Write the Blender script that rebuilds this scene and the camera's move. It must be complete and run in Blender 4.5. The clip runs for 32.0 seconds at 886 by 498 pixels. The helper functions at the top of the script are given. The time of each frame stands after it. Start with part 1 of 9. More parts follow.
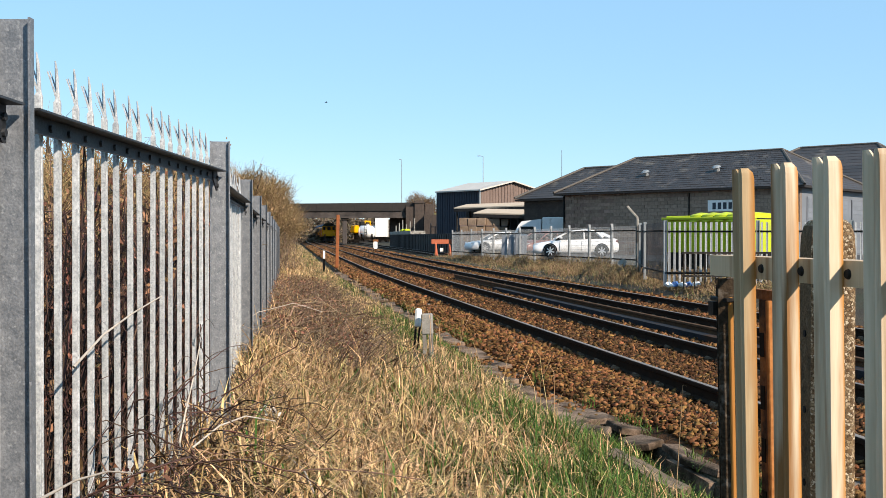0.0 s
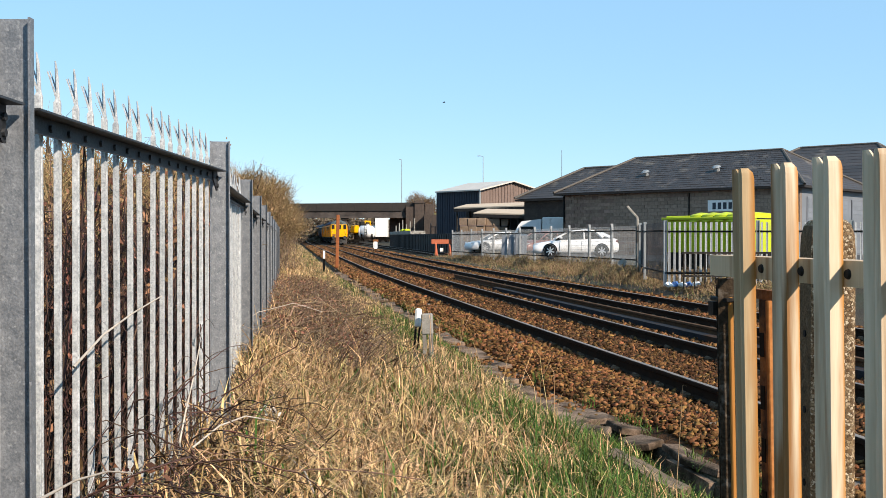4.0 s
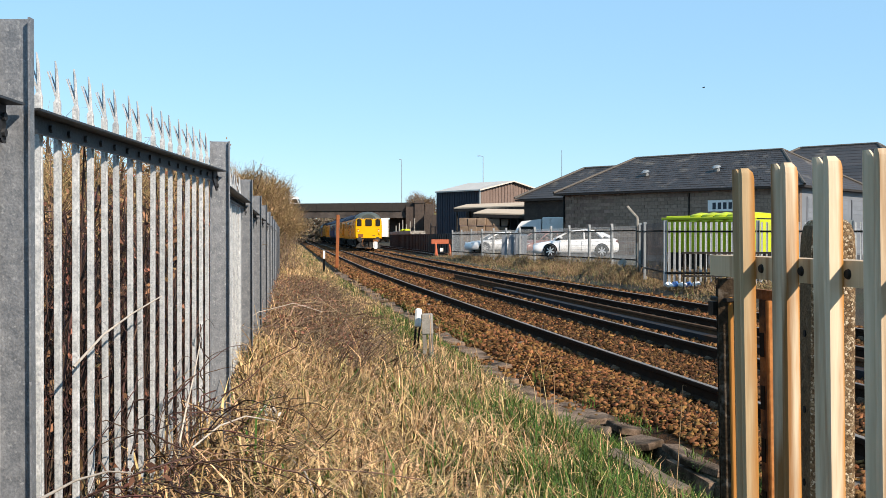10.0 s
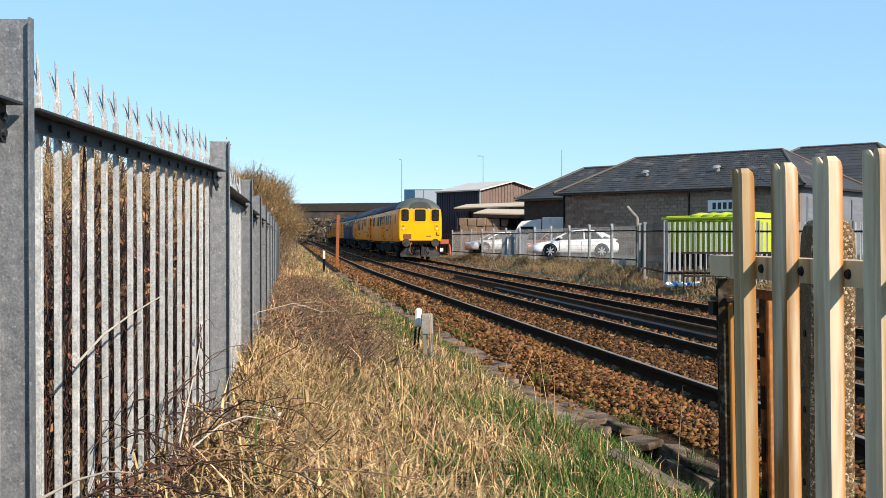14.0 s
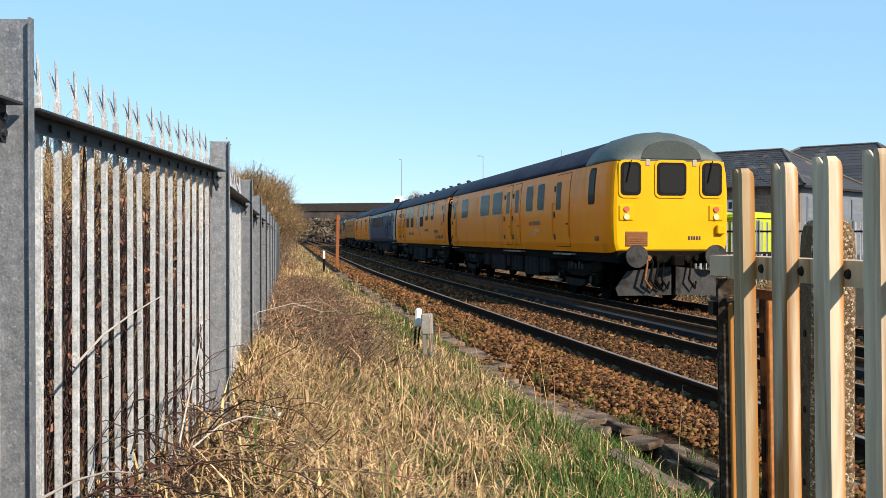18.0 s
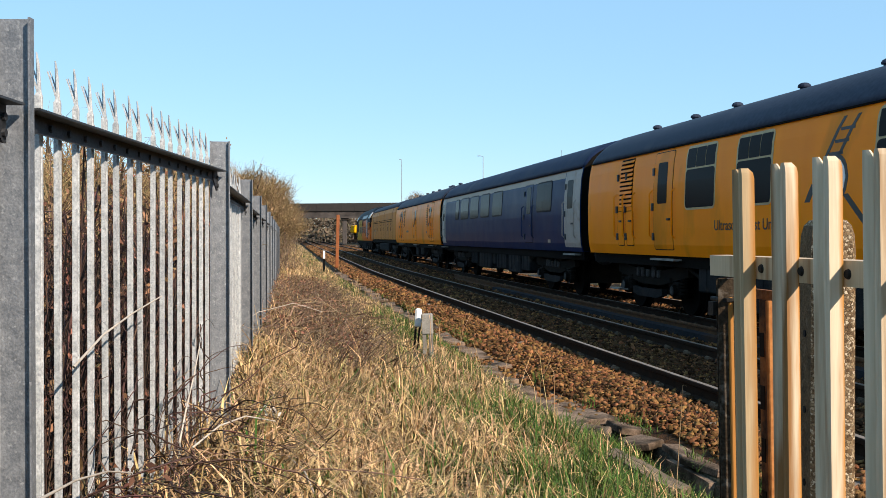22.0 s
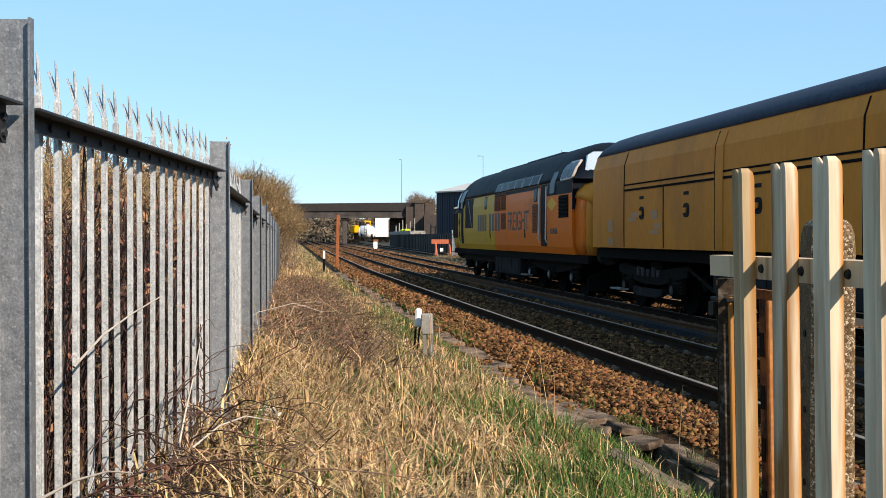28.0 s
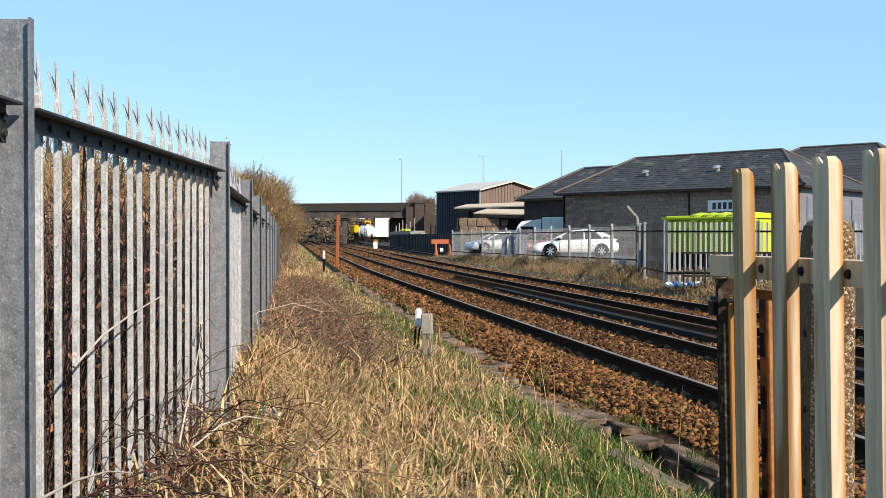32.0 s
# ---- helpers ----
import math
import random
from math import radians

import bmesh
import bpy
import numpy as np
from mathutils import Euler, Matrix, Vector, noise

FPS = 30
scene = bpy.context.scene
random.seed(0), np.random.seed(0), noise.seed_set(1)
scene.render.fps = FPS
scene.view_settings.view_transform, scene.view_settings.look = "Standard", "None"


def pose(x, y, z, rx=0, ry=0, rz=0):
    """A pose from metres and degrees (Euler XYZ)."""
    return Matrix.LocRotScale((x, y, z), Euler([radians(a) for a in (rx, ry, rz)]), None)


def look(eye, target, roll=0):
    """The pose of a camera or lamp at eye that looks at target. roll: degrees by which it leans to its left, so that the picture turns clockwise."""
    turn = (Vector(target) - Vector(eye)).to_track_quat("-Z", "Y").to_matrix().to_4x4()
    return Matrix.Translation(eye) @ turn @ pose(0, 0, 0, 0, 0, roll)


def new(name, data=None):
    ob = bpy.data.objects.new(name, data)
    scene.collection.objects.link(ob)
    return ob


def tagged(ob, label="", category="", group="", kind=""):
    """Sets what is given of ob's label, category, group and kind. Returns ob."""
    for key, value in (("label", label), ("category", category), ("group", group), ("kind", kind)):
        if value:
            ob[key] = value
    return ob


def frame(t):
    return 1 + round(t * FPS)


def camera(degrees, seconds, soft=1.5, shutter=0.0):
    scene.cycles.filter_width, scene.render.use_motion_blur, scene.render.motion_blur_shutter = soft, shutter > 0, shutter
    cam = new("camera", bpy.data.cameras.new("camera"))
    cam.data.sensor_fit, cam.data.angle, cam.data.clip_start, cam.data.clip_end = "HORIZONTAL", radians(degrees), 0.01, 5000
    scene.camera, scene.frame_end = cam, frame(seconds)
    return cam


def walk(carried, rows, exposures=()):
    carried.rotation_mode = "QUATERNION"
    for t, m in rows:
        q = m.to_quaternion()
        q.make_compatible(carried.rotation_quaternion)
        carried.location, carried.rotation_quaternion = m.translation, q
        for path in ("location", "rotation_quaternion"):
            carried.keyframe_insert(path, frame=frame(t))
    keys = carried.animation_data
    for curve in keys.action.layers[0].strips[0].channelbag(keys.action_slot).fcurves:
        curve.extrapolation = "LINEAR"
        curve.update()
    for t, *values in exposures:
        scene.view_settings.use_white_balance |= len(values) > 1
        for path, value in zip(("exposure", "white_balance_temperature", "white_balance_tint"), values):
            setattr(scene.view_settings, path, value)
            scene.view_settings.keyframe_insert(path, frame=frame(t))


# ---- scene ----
cam = camera(47.3, 32.0, soft=0.6)
H = 1.44                      # eye above rail top
EYE = pose(0, 0, H, 90 - 0.672, 0, 0)
walk(cam, [(0, EYE), (32, EYE)])

# ---- light ----
SUN = Vector((0.52, -0.60, 0.48)).normalized()
world = bpy.data.worlds.new("sky")
scene.world = world
world.use_nodes = True
wn = world.node_tree
sky = wn.nodes.new("ShaderNodeTexSky")
sky.sky_type = "NISHITA"
sky.sun_disc = False
sky.sun_elevation = math.asin(SUN.z)
sky.sun_rotation = math.atan2(SUN.x, SUN.y)
sky.air_density, sky.dust_density, sky.ozone_density = 1.0, 0.0, 3.0
cool = wn.nodes.new("ShaderNodeMix")
cool.data_type, cool.blend_type = "RGBA", "MULTIPLY"
cool.inputs[0].default_value, cool.inputs[7].default_value = 1.0, (0.93, 0.96, 1.04, 1)
wn.links.new(sky.outputs[0], cool.inputs[6])
haze = wn.nodes.new("ShaderNodeMix")
haze.data_type = "RGBA"
haze.inputs[0].default_value, haze.inputs[7].default_value = 0.6, (2.7, 5.0, 6.95, 1)
wn.links.new(cool.outputs[2], haze.inputs[6])
wn.links.new(haze.outputs[2], wn.nodes["Background"].inputs[0])
wn.nodes["Background"].inputs[1].default_value = 0.10
sun = new("sun", bpy.data.lights.new("sun", "SUN"))
sun.data.energy, sun.data.angle, sun.data.color = 5.0, radians(0.53), (1.0, 0.86, 0.71)
sun.matrix_basis = look(SUN * 60, (0, 0, 0))
scene.view_settings.exposure = 0.64

# ---- helpers ----


def part(name, bm, material, parent, label="", smooth=False, kind=""):
    """One mesh object from a bmesh, under a thing or a part."""
    me = bpy.data.meshes.new(name)
    if smooth:
        for f in bm.faces:
            f.smooth = True
    bm.to_mesh(me)
    bm.free()
    me.materials.append(material)
    ob = new(name, me)
    ob.parent = parent
    return tagged(ob, label=label, kind=kind)


def share(name, me, parent, m, label=""):
    """One more object on a mesh that exists."""
    ob = new(name, me)
    ob.parent = parent
    ob.matrix_basis = m
    return tagged(ob, label=label)


def solid(name, bm, material, label, category, group="", kind="", smooth=False):
    """A thing that is one mesh."""
    ob = part(name, bm, material, None, smooth=smooth)
    return tagged(ob, label, category, group, kind)


def thing(name, m, label, category, group="", kind=""):
    ob = new(name)
    ob.empty_display_size = 0.1
    ob.matrix_basis = m
    return tagged(ob, label, category, group, kind)


def box(bm, x0, y0, z0, x1, y1, z1, bev=0.0, m=None):
    """An axis-aligned box, with bevelled edges where asked."""
    vs = [bm.verts.new(p) for p in [(x, y, z) for z in (z0, z1) for x, y in ((x0, y0), (x1, y0), (x1, y1), (x0, y1))]]
    fs = [bm.faces.new([vs[i] for i in q]) for q in
          ((3, 2, 1, 0), (4, 5, 6, 7), (0, 1, 5, 4), (1, 2, 6, 5), (2, 3, 7, 6), (3, 0, 4, 7))]
    if bev:
        es = list({e for f in fs for e in f.edges})
        out = bmesh.ops.bevel(bm, geom=es, offset=bev, segments=1, affect="EDGES")
        vs = list({v for f in out["faces"] for v in f.verts} | {v for v in vs if v.is_valid})
    if m:
        bmesh.ops.transform(bm, matrix=m, verts=[v for v in vs if v.is_valid])
    return bm


def cyl(bm, p, q, r, n=10, r2=None, caps=True):
    """A rod from p to q."""
    p, q = Vector(p), Vector(q)
    r2 = r if r2 is None else r2
    w = (q - p).normalized()
    a = w.orthogonal().normalized()
    b = w.cross(a)
    rings = []
    for c, rr in ((p, r), (q, r2)):
        rings.append([bm.verts.new(c + rr * (a * math.cos(2 * math.pi * k / n) + b * math.sin(2 * math.pi * k / n))) for k in range(n)])
    for k in range(n):
        bm.faces.new((rings[0][k], rings[0][(k + 1) % n], rings[1][(k + 1) % n], rings[1][k]))
    if caps:
        bm.faces.new(rings[0][::-1])
        bm.faces.new(rings[1])
    return bm


def tube(bm, pts, r, n=6, r2=None):
    """A bent rod through points, tapering to r2."""
    pts = [Vector(p) for p in pts]
    r2 = r if r2 is None else r2
    prev = None
    for i, p in enumerate(pts):
        w = (pts[min(i + 1, len(pts) - 1)] - pts[max(i - 1, 0)]).normalized()
        a = w.cross(Vector((0.31, 0.2, 0.93))).normalized()
        b = w.cross(a)
        rr = r + (r2 - r) * i / (len(pts) - 1)
        ring = [bm.verts.new(p + rr * (a * math.cos(2 * math.pi * k / n) + b * math.sin(2 * math.pi * k / n))) for k in range(n)]
        if prev:
            for k in range(n):
                bm.faces.new((prev[k], prev[(k + 1) % n], ring[(k + 1) % n], ring[k]))
        prev = ring
    return bm


def loft(bm, rings, closed=True, caps=True):
    """Skin over rings of points of equal count."""
    vr = [[bm.verts.new(p) for p in r] for r in rings]
    n = len(vr[0])
    for a, b in zip(vr, vr[1:]):
        for k in range(n if closed else n - 1):
            bm.faces.new((a[k], a[(k + 1) % n], b[(k + 1) % n], b[k]))
    if caps and closed:
        bm.faces.new(vr[0][::-1])
        bm.faces.new(vr[-1])
    return bm


def reshape(t, m):
    """Move the meshes of a thing's parts by one matrix in its own space."""
    for o in t.children_recursive:
        if o.type == "MESH":
            o.data.transform(m)


def fixed(bm):
    bmesh.ops.recalc_face_normals(bm, faces=bm.faces)
    return bm


# ---- materials ----


def surf(name, low, high, rough=0.8, metal=0.0, scale=6.0, fine=60.0, bump=0.3, stain=None, amount=0.35, stain_scale=1.5,
         vary=0.12, rise=0.01, stretch=(1, 1, 1), spec=0.4, coat=0.0):
    """A surface with grain at two scales, stains of a third colour and a random tone per object."""
    m = bpy.data.materials.new(name)
    m.use_nodes = True
    t, n, k = m.node_tree, m.node_tree.nodes, m.node_tree.links
    bs = n["Principled BSDF"]
    co, mp, info = n.new("ShaderNodeTexCoord"), n.new("ShaderNodeMapping"), n.new("ShaderNodeObjectInfo")
    mp.inputs["Scale"].default_value = stretch
    k.new(co.outputs["Object"], mp.inputs[0])
    off = n.new("ShaderNodeVectorMath")
    off.operation = "ADD"
    sc = n.new("ShaderNodeMath")
    sc.operation, sc.inputs[1].default_value = "MULTIPLY", 37.0
    k.new(info.outputs["Random"], sc.inputs[0])
    k.new(mp.outputs[0], off.inputs[0])
    k.new(sc.outputs[0], off.inputs[1])

    def grain(s, d=4.0):
        g = n.new("ShaderNodeTexNoise")
        g.inputs["Scale"].default_value, g.inputs["Detail"].default_value = s, d
        k.new(off.outputs[0], g.inputs["Vector"])
        return g.outputs["Fac"]

    def mix(fac, a, b, kind="MIX"):
        x = n.new("ShaderNodeMix")
        x.data_type, x.blend_type = "RGBA", kind
        for slot, v in ((0, fac), (6, a), (7, b)):
            if isinstance(v, (tuple, float, int)):
                x.inputs[slot].default_value = (*v, 1) if isinstance(v, tuple) else v
            else:
                k.new(v, x.inputs[slot])
        return x.outputs[2]

    def ramp(v, a, b):
        r = n.new("ShaderNodeMapRange")
        r.inputs[1].default_value, r.inputs[2].default_value = a, b
        k.new(v, r.inputs[0])
        return r.outputs[0]

    g1, g2 = grain(scale), grain(fine, 3.0)
    both = n.new("ShaderNodeMath")
    both.operation = "MULTIPLY_ADD"
    both.inputs[1].default_value, both.inputs[2].default_value = 0.5, 0.0
    add = n.new("ShaderNodeMath")
    add.operation = "ADD"
    k.new(g1, add.inputs[0])
    k.new(g2, add.inputs[1])
    k.new(add.outputs[0], both.inputs[0])
    col = mix(ramp(both.outputs[0], 0.36, 0.64), low, high)
    if stain:
        col = mix(ramp(grain(stain_scale, 6.0), 0.62 - amount * 0.4, 0.72 - amount * 0.2), col, stain)
    tone = n.new("ShaderNodeMapRange")
    tone.inputs[3].default_value, tone.inputs[4].default_value = 1 - vary, 1 + vary
    k.new(info.outputs["Random"], tone.inputs[0])
    hsv = n.new("ShaderNodeHueSaturation")
    k.new(col, hsv.inputs["Color"])
    k.new(tone.outputs[0], hsv.inputs["Value"])
    k.new(hsv.outputs[0], bs.inputs["Base Color"])
    bs.inputs["Metallic"].default_value = metal
    bs.inputs["Specular IOR Level"].default_value = spec
    bs.inputs["Coat Weight"].default_value = coat
    rg = n.new("ShaderNodeMapRange")
    rg.inputs[3].default_value, rg.inputs[4].default_value = max(rough - 0.12, 0.03), min(rough + 0.1, 1)
    k.new(g1, rg.inputs[0])
    k.new(rg.outputs[0], bs.inputs["Roughness"])
    bs.inputs["Coat Roughness"].default_value = 0.12
    if bump:
        bp = n.new("ShaderNodeBump")
        bp.inputs["Strength"].default_value, bp.inputs["Distance"].default_value = bump, rise
        k.new(both.outputs[0], bp.inputs["Height"])
        k.new(bp.outputs[0], bs.inputs["Normal"])
        if coat:
            k.new(bp.outputs[0], bs.inputs["Coat Normal"])
    return m


def island(m, spread=0.35, hue=0.03):
    """Tone that differs from loose piece to loose piece of one mesh."""
    t, n, k = m.node_tree, m.node_tree.nodes, m.node_tree.links
    bs = n["Principled BSDF"]
    src = bs.inputs["Base Color"].links[0].from_socket
    g, r, h = n.new("ShaderNodeNewGeometry"), n.new("ShaderNodeMapRange"), n.new("ShaderNodeHueSaturation")
    r.inputs[3].default_value, r.inputs[4].default_value = 1 - spread, 1 + spread
    k.new(g.outputs["Random Per Island"], r.inputs[0])
    k.new(r.outputs[0], h.inputs["Value"])
    q = n.new("ShaderNodeMath")
    q.operation = "MULTIPLY"
    q.inputs[1].default_value = 7.31
    fr = n.new("ShaderNodeMath")
    fr.operation = "FRACT"
    k.new(g.outputs["Random Per Island"], q.inputs[0])
    k.new(q.outputs[0], fr.inputs[0])
    r2 = n.new("ShaderNodeMapRange")
    r2.inputs[3].default_value, r2.inputs[4].default_value = 0.5 - hue, 0.5 + hue
    k.new(fr.outputs[0], r2.inputs[0])
    k.new(r2.outputs[0], h.inputs["Hue"])
    k.new(src, h.inputs["Color"])
    k.new(h.outputs[0], bs.inputs["Base Color"])
    return m


def glass(name, tint=(0.045, 0.045, 0.044), rough=0.14):
    m = bpy.data.materials.new(name)
    m.use_nodes = True
    bs = m.node_tree.nodes["Principled BSDF"]
    bs.inputs["Base Color"].default_value = (*tint, 1)
    bs.inputs["Roughness"].default_value = rough
    bs.inputs["Specular IOR Level"].default_value = 0.012
    return m


def glow(name, colour, strength):
    m = bpy.data.materials.new(name)
    m.use_nodes = True
    bs = m.node_tree.nodes["Principled BSDF"]
    bs.inputs["Base Color"].default_value = (*colour, 1)
    bs.inputs["Emission Color"].default_value = (*colour, 1)
    bs.inputs["Emission Strength"].default_value = strength
    return m


M_GALV = surf("galvanised steel", (0.112, 0.122, 0.137), (0.215, 0.226, 0.242), 0.55, 0.3, 30, 150, 0.25, (0.29, 0.30, 0.31), 0.09, 70)
M_GALV_PALE = surf("bright galvanised pale", (0.24, 0.255, 0.262), (0.485, 0.495, 0.50), 0.5, 0.1, 26, 140, 0.2, (0.238, 0.245, 0.259), 0.2, 85)
# Fence rails and yard-gate pales carry their shade in this dark colour.
M_GALV_DARK = surf("shade-darkened rail steel", (0.0216, 0.0245, 0.0288), (0.0504, 0.054, 0.0612), 0.6, 0.4, 14, 120, 0.1)
M_CREAM = surf("weathered cream paint", (0.46, 0.34, 0.21), (0.59, 0.45, 0.29), 0.55, 0.0, 14, 90, 0.15, (0.26, 0.13, 0.05), 0.22, 20, stretch=(1, 1, 0.06), vary=0.05, spec=0.2)
M_RUST = surf("rusty steel", (0.144, 0.0504, 0.018), (0.288, 0.122, 0.0432), 0.9, 0.1, 10, 90, 0.5)
M_DARKSTEEL = surf("dark painted steel", (0.00864, 0.00792, 0.0072), (0.0252, 0.0216, 0.0187), 0.7, 0.2, 12, 90, 0.3, (0.144, 0.122, 0.101), 0.06, 22, spec=0.2)
M_AGGREGATE = surf("exposed aggregate concrete", (0.05, 0.03, 0.016), (0.17, 0.115, 0.065), 0.9, 0, 60, 110, 1.0, spec=0.15)


def chips(m, scale, colours, bump=0.6):
    """Chips of stone of several colours set in a matrix."""
    n, k = m.node_tree.nodes, m.node_tree.links
    bs = n["Principled BSDF"]
    src = bs.inputs["Base Color"].links[0].from_socket
    co = n.new("ShaderNodeTexCoord")
    vor = n.new("ShaderNodeTexVoronoi")
    vor.inputs["Scale"].default_value = scale
    wob = n.new("ShaderNodeTexNoise")
    wob.inputs["Scale"].default_value = scale * 0.9
    k.new(co.outputs["Object"], wob.inputs["Vector"])
    mv = n.new("ShaderNodeVectorMath")
    mv.operation = "MULTIPLY_ADD"
    mv.inputs[1].default_value = (0.009, 0.009, 0.009)
    k.new(wob.outputs["Color"], mv.inputs[0])
    k.new(co.outputs["Object"], mv.inputs[2])
    k.new(mv.outputs[0], vor.inputs["Vector"])
    edge = n.new("ShaderNodeTexVoronoi")
    edge.feature = "DISTANCE_TO_EDGE"
    edge.inputs["Scale"].default_value = scale
    k.new(mv.outputs[0], edge.inputs["Vector"])
    sep = n.new("ShaderNodeSeparateColor")
    k.new(vor.outputs["Color"], sep.inputs[0])
    r = n.new("ShaderNodeValToRGB")
    r.color_ramp.interpolation = "CONSTANT"
    while len(r.color_ramp.elements) < len(colours):
        r.color_ramp.elements.new(0.5)
    for i, c in enumerate(colours):
        r.color_ramp.elements[i].position = i / len(colours)
        r.color_ramp.elements[i].color = (*c, 1)
    k.new(sep.outputs[0], r.inputs[0])
    rng = n.new("ShaderNodeMapRange")
    rng.inputs[1].default_value, rng.inputs[2].default_value = 0.03, 0.16
    k.new(edge.outputs["Distance"], rng.inputs[0])
    x = n.new("ShaderNodeMix")
    x.data_type = "RGBA"
    k.new(rng.outputs[0], x.inputs[0])
    k.new(src, x.inputs[6])
    k.new(r.outputs[0], x.inputs[7])
    k.new(x.outputs[2], bs.inputs["Base Color"])
    bp = n.new("ShaderNodeBump")
    bp.inputs["Strength"].default_value, bp.inputs["Distance"].default_value = bump, 0.006
    k.new(rng.outputs[0], bp.inputs["Height"])
    k.new(bp.outputs[0], bs.inputs["Normal"])
    return m


chips(M_AGGREGATE, 120.0, ((0.20, 0.13, 0.07), (0.36, 0.27, 0.17), (0.10, 0.06, 0.03), (0.28, 0.20, 0.115), (0.50, 0.41, 0.29), (0.15, 0.095, 0.05)))
M_CONCRETE = surf("weathered concrete", (0.187, 0.173, 0.151), (0.302, 0.288, 0.259), 0.92, 0, 7, 80, 0.5, (0.101, 0.0864, 0.072), 0.25, 2)
M_BALLAST = island(surf("rust-stained ballast stone", (0.062, 0.027, 0.0105), (0.21, 0.105, 0.042), 0.95, 0, 30, 140, 0.3, spec=0.1), 0.82, 0.018)
M_DIRTY = island(surf("oil-dark ballast stone", (0.030, 0.0155, 0.0078), (0.10, 0.052, 0.025), 0.95, 0, 30, 140, 0.3, spec=0.08), 0.7, 0.014)
M_BEDSOIL = surf("dark ballast bed", (0.0216, 0.0108, 0.00576), (0.09, 0.0468, 0.0216), 0.97, 0, 12, 70, 1.0, rise=0.04, spec=0.1)
M_RAIL = surf("rusty rail side", (0.0115, 0.0072, 0.00504), (0.036, 0.0202, 0.0115), 0.9, 0.0, 8, 90, 0.3, spec=0.1)
M_RAILTOP = surf("polished rail head", (0.15, 0.12, 0.10), (0.25, 0.21, 0.175), 0.55, 0.25, 5, 60, 0.05)
M_SLEEPER = surf("old concrete sleeper", (0.122, 0.0936, 0.072), (0.216, 0.173, 0.137), 0.93, 0, 6, 60, 0.4)
M_EARTH = surf("grassy earth", (0.013, 0.00936, 0.00432), (0.0504, 0.0346, 0.0158), 0.98, 0, 1.3, 25, 1.0, (0.0245, 0.0259, 0.00936), 0.45, 0.6, rise=0.05)
M_FIELD = surf("rough field", (0.0504, 0.0576, 0.0216), (0.115, 0.101, 0.0432), 0.98, 0, 0.05, 1.5, 0.4, rise=0.1)
M_TARMAC = surf("yard tarmac", (0.036, 0.036, 0.036), (0.072, 0.072, 0.0684), 0.95, 0, 3, 60, 0.4)
M_BRIDGE = surf("sooty bridge concrete", (0.0396, 0.0324, 0.0288), (0.0792, 0.0648, 0.0576), 0.9, 0, 1.2, 12, 0.4, (0.0216, 0.0187, 0.0173), 0.3, 0.4)
M_BRIDGE_DARK = surf("dark painted girder", (0.0144, 0.0122, 0.0115), (0.0324, 0.0259, 0.0216), 0.8, 0.1, 2, 20, 0.3)
M_BRICKDARK = surf("dark sooty brick", (0.0324, 0.0238, 0.0202), (0.072, 0.054, 0.0432), 0.95, 0, 3, 30, 0.6)
M_STONE = island(surf("grey-brown walling stone", (0.175, 0.125, 0.095), (0.28, 0.205, 0.158), 0.95, 0, 6, 40, 0.5, spec=0.1), 0.22, 0.01)
M_MORTAR = surf("wall mortar", (0.14, 0.108, 0.088), (0.195, 0.155, 0.128), 0.97, 0, 5, 40, 0.3)
M_LEAD = surf("grey ridge tile", (0.0576, 0.0504, 0.0446), (0.122, 0.108, 0.0936), 0.8, 0, 4, 30, 0.3)
M_YELLOW = surf("faded yellow coach paint", (0.90, 0.235, 0.003), (0.96, 0.265, 0.004), 0.42, 0, 1.6, 2.6, 0.14, (0.62, 0.19, 0.006), 0.10, 0.9, stretch=(1, 1, 0.4), vary=0.03, spec=0.05, coat=0.07)
M_YELLOW_END = surf("bright warning yellow", (0.634, 0.31, 0), (0.684, 0.353, 0), 0.45, 0, 1.5, 25, 0.02, vary=0.0, spec=0.15)
M_ROOF = surf("dark slate-blue coach roof", (0.014, 0.02, 0.038), (0.032, 0.042, 0.068), 0.6, 0, 1.2, 14, 0.08, (0.05, 0.055, 0.068), 0.12, 0.8, vary=0.04, spec=0.1)
M_BLUE = surf("dark blue coach paint", (0.003, 0.0155, 0.060), (0.006, 0.024, 0.078), 0.45, 0, 1.6, 2.6, 0.12, vary=0.02, spec=0.03, coat=0.08)
M_WHITE = surf("white paint", (0.644, 0.644, 0.626), (0.736, 0.736, 0.718), 0.45, 0, 3, 40, 0.03, (0.46, 0.442, 0.405), 0.1, 2)
M_COACHCREAM = surf("cream coach stripe", (0.38, 0.30, 0.23), (0.46, 0.37, 0.29), 0.5, 0, 2, 30, 0.03, spec=0.1)
M_UNDER = surf("grimy underframe", (0.00288, 0.00252, 0.00216), (0.00936, 0.00792, 0.00648), 0.9, 0.0, 5, 50, 0.3, spec=0.06)
M_BOXGREY = surf("dusty dark grey steel", (0.011, 0.011, 0.0115), (0.026, 0.026, 0.027), 0.85, 0.0, 4, 50, 0.2, (0.04, 0.034, 0.028), 0.15, 2.5, spec=0.08)
M_GEARDUST = surf("brake-dust grey", (0.03, 0.028, 0.027), (0.085, 0.08, 0.075), 0.9, 0.0, 9, 60, 0.3, spec=0.08)
M_GEAR = surf("dusty running gear", (0.00432, 0.0036, 0.00288), (0.0144, 0.0115, 0.00864), 0.9, 0.0, 5, 50, 0.3, spec=0.08)
M_BLACK = surf("black rubber", (0.003, 0.003, 0.003), (0.009, 0.009, 0.009), 0.7, 0, 6, 50, 0.1, spec=0.12)
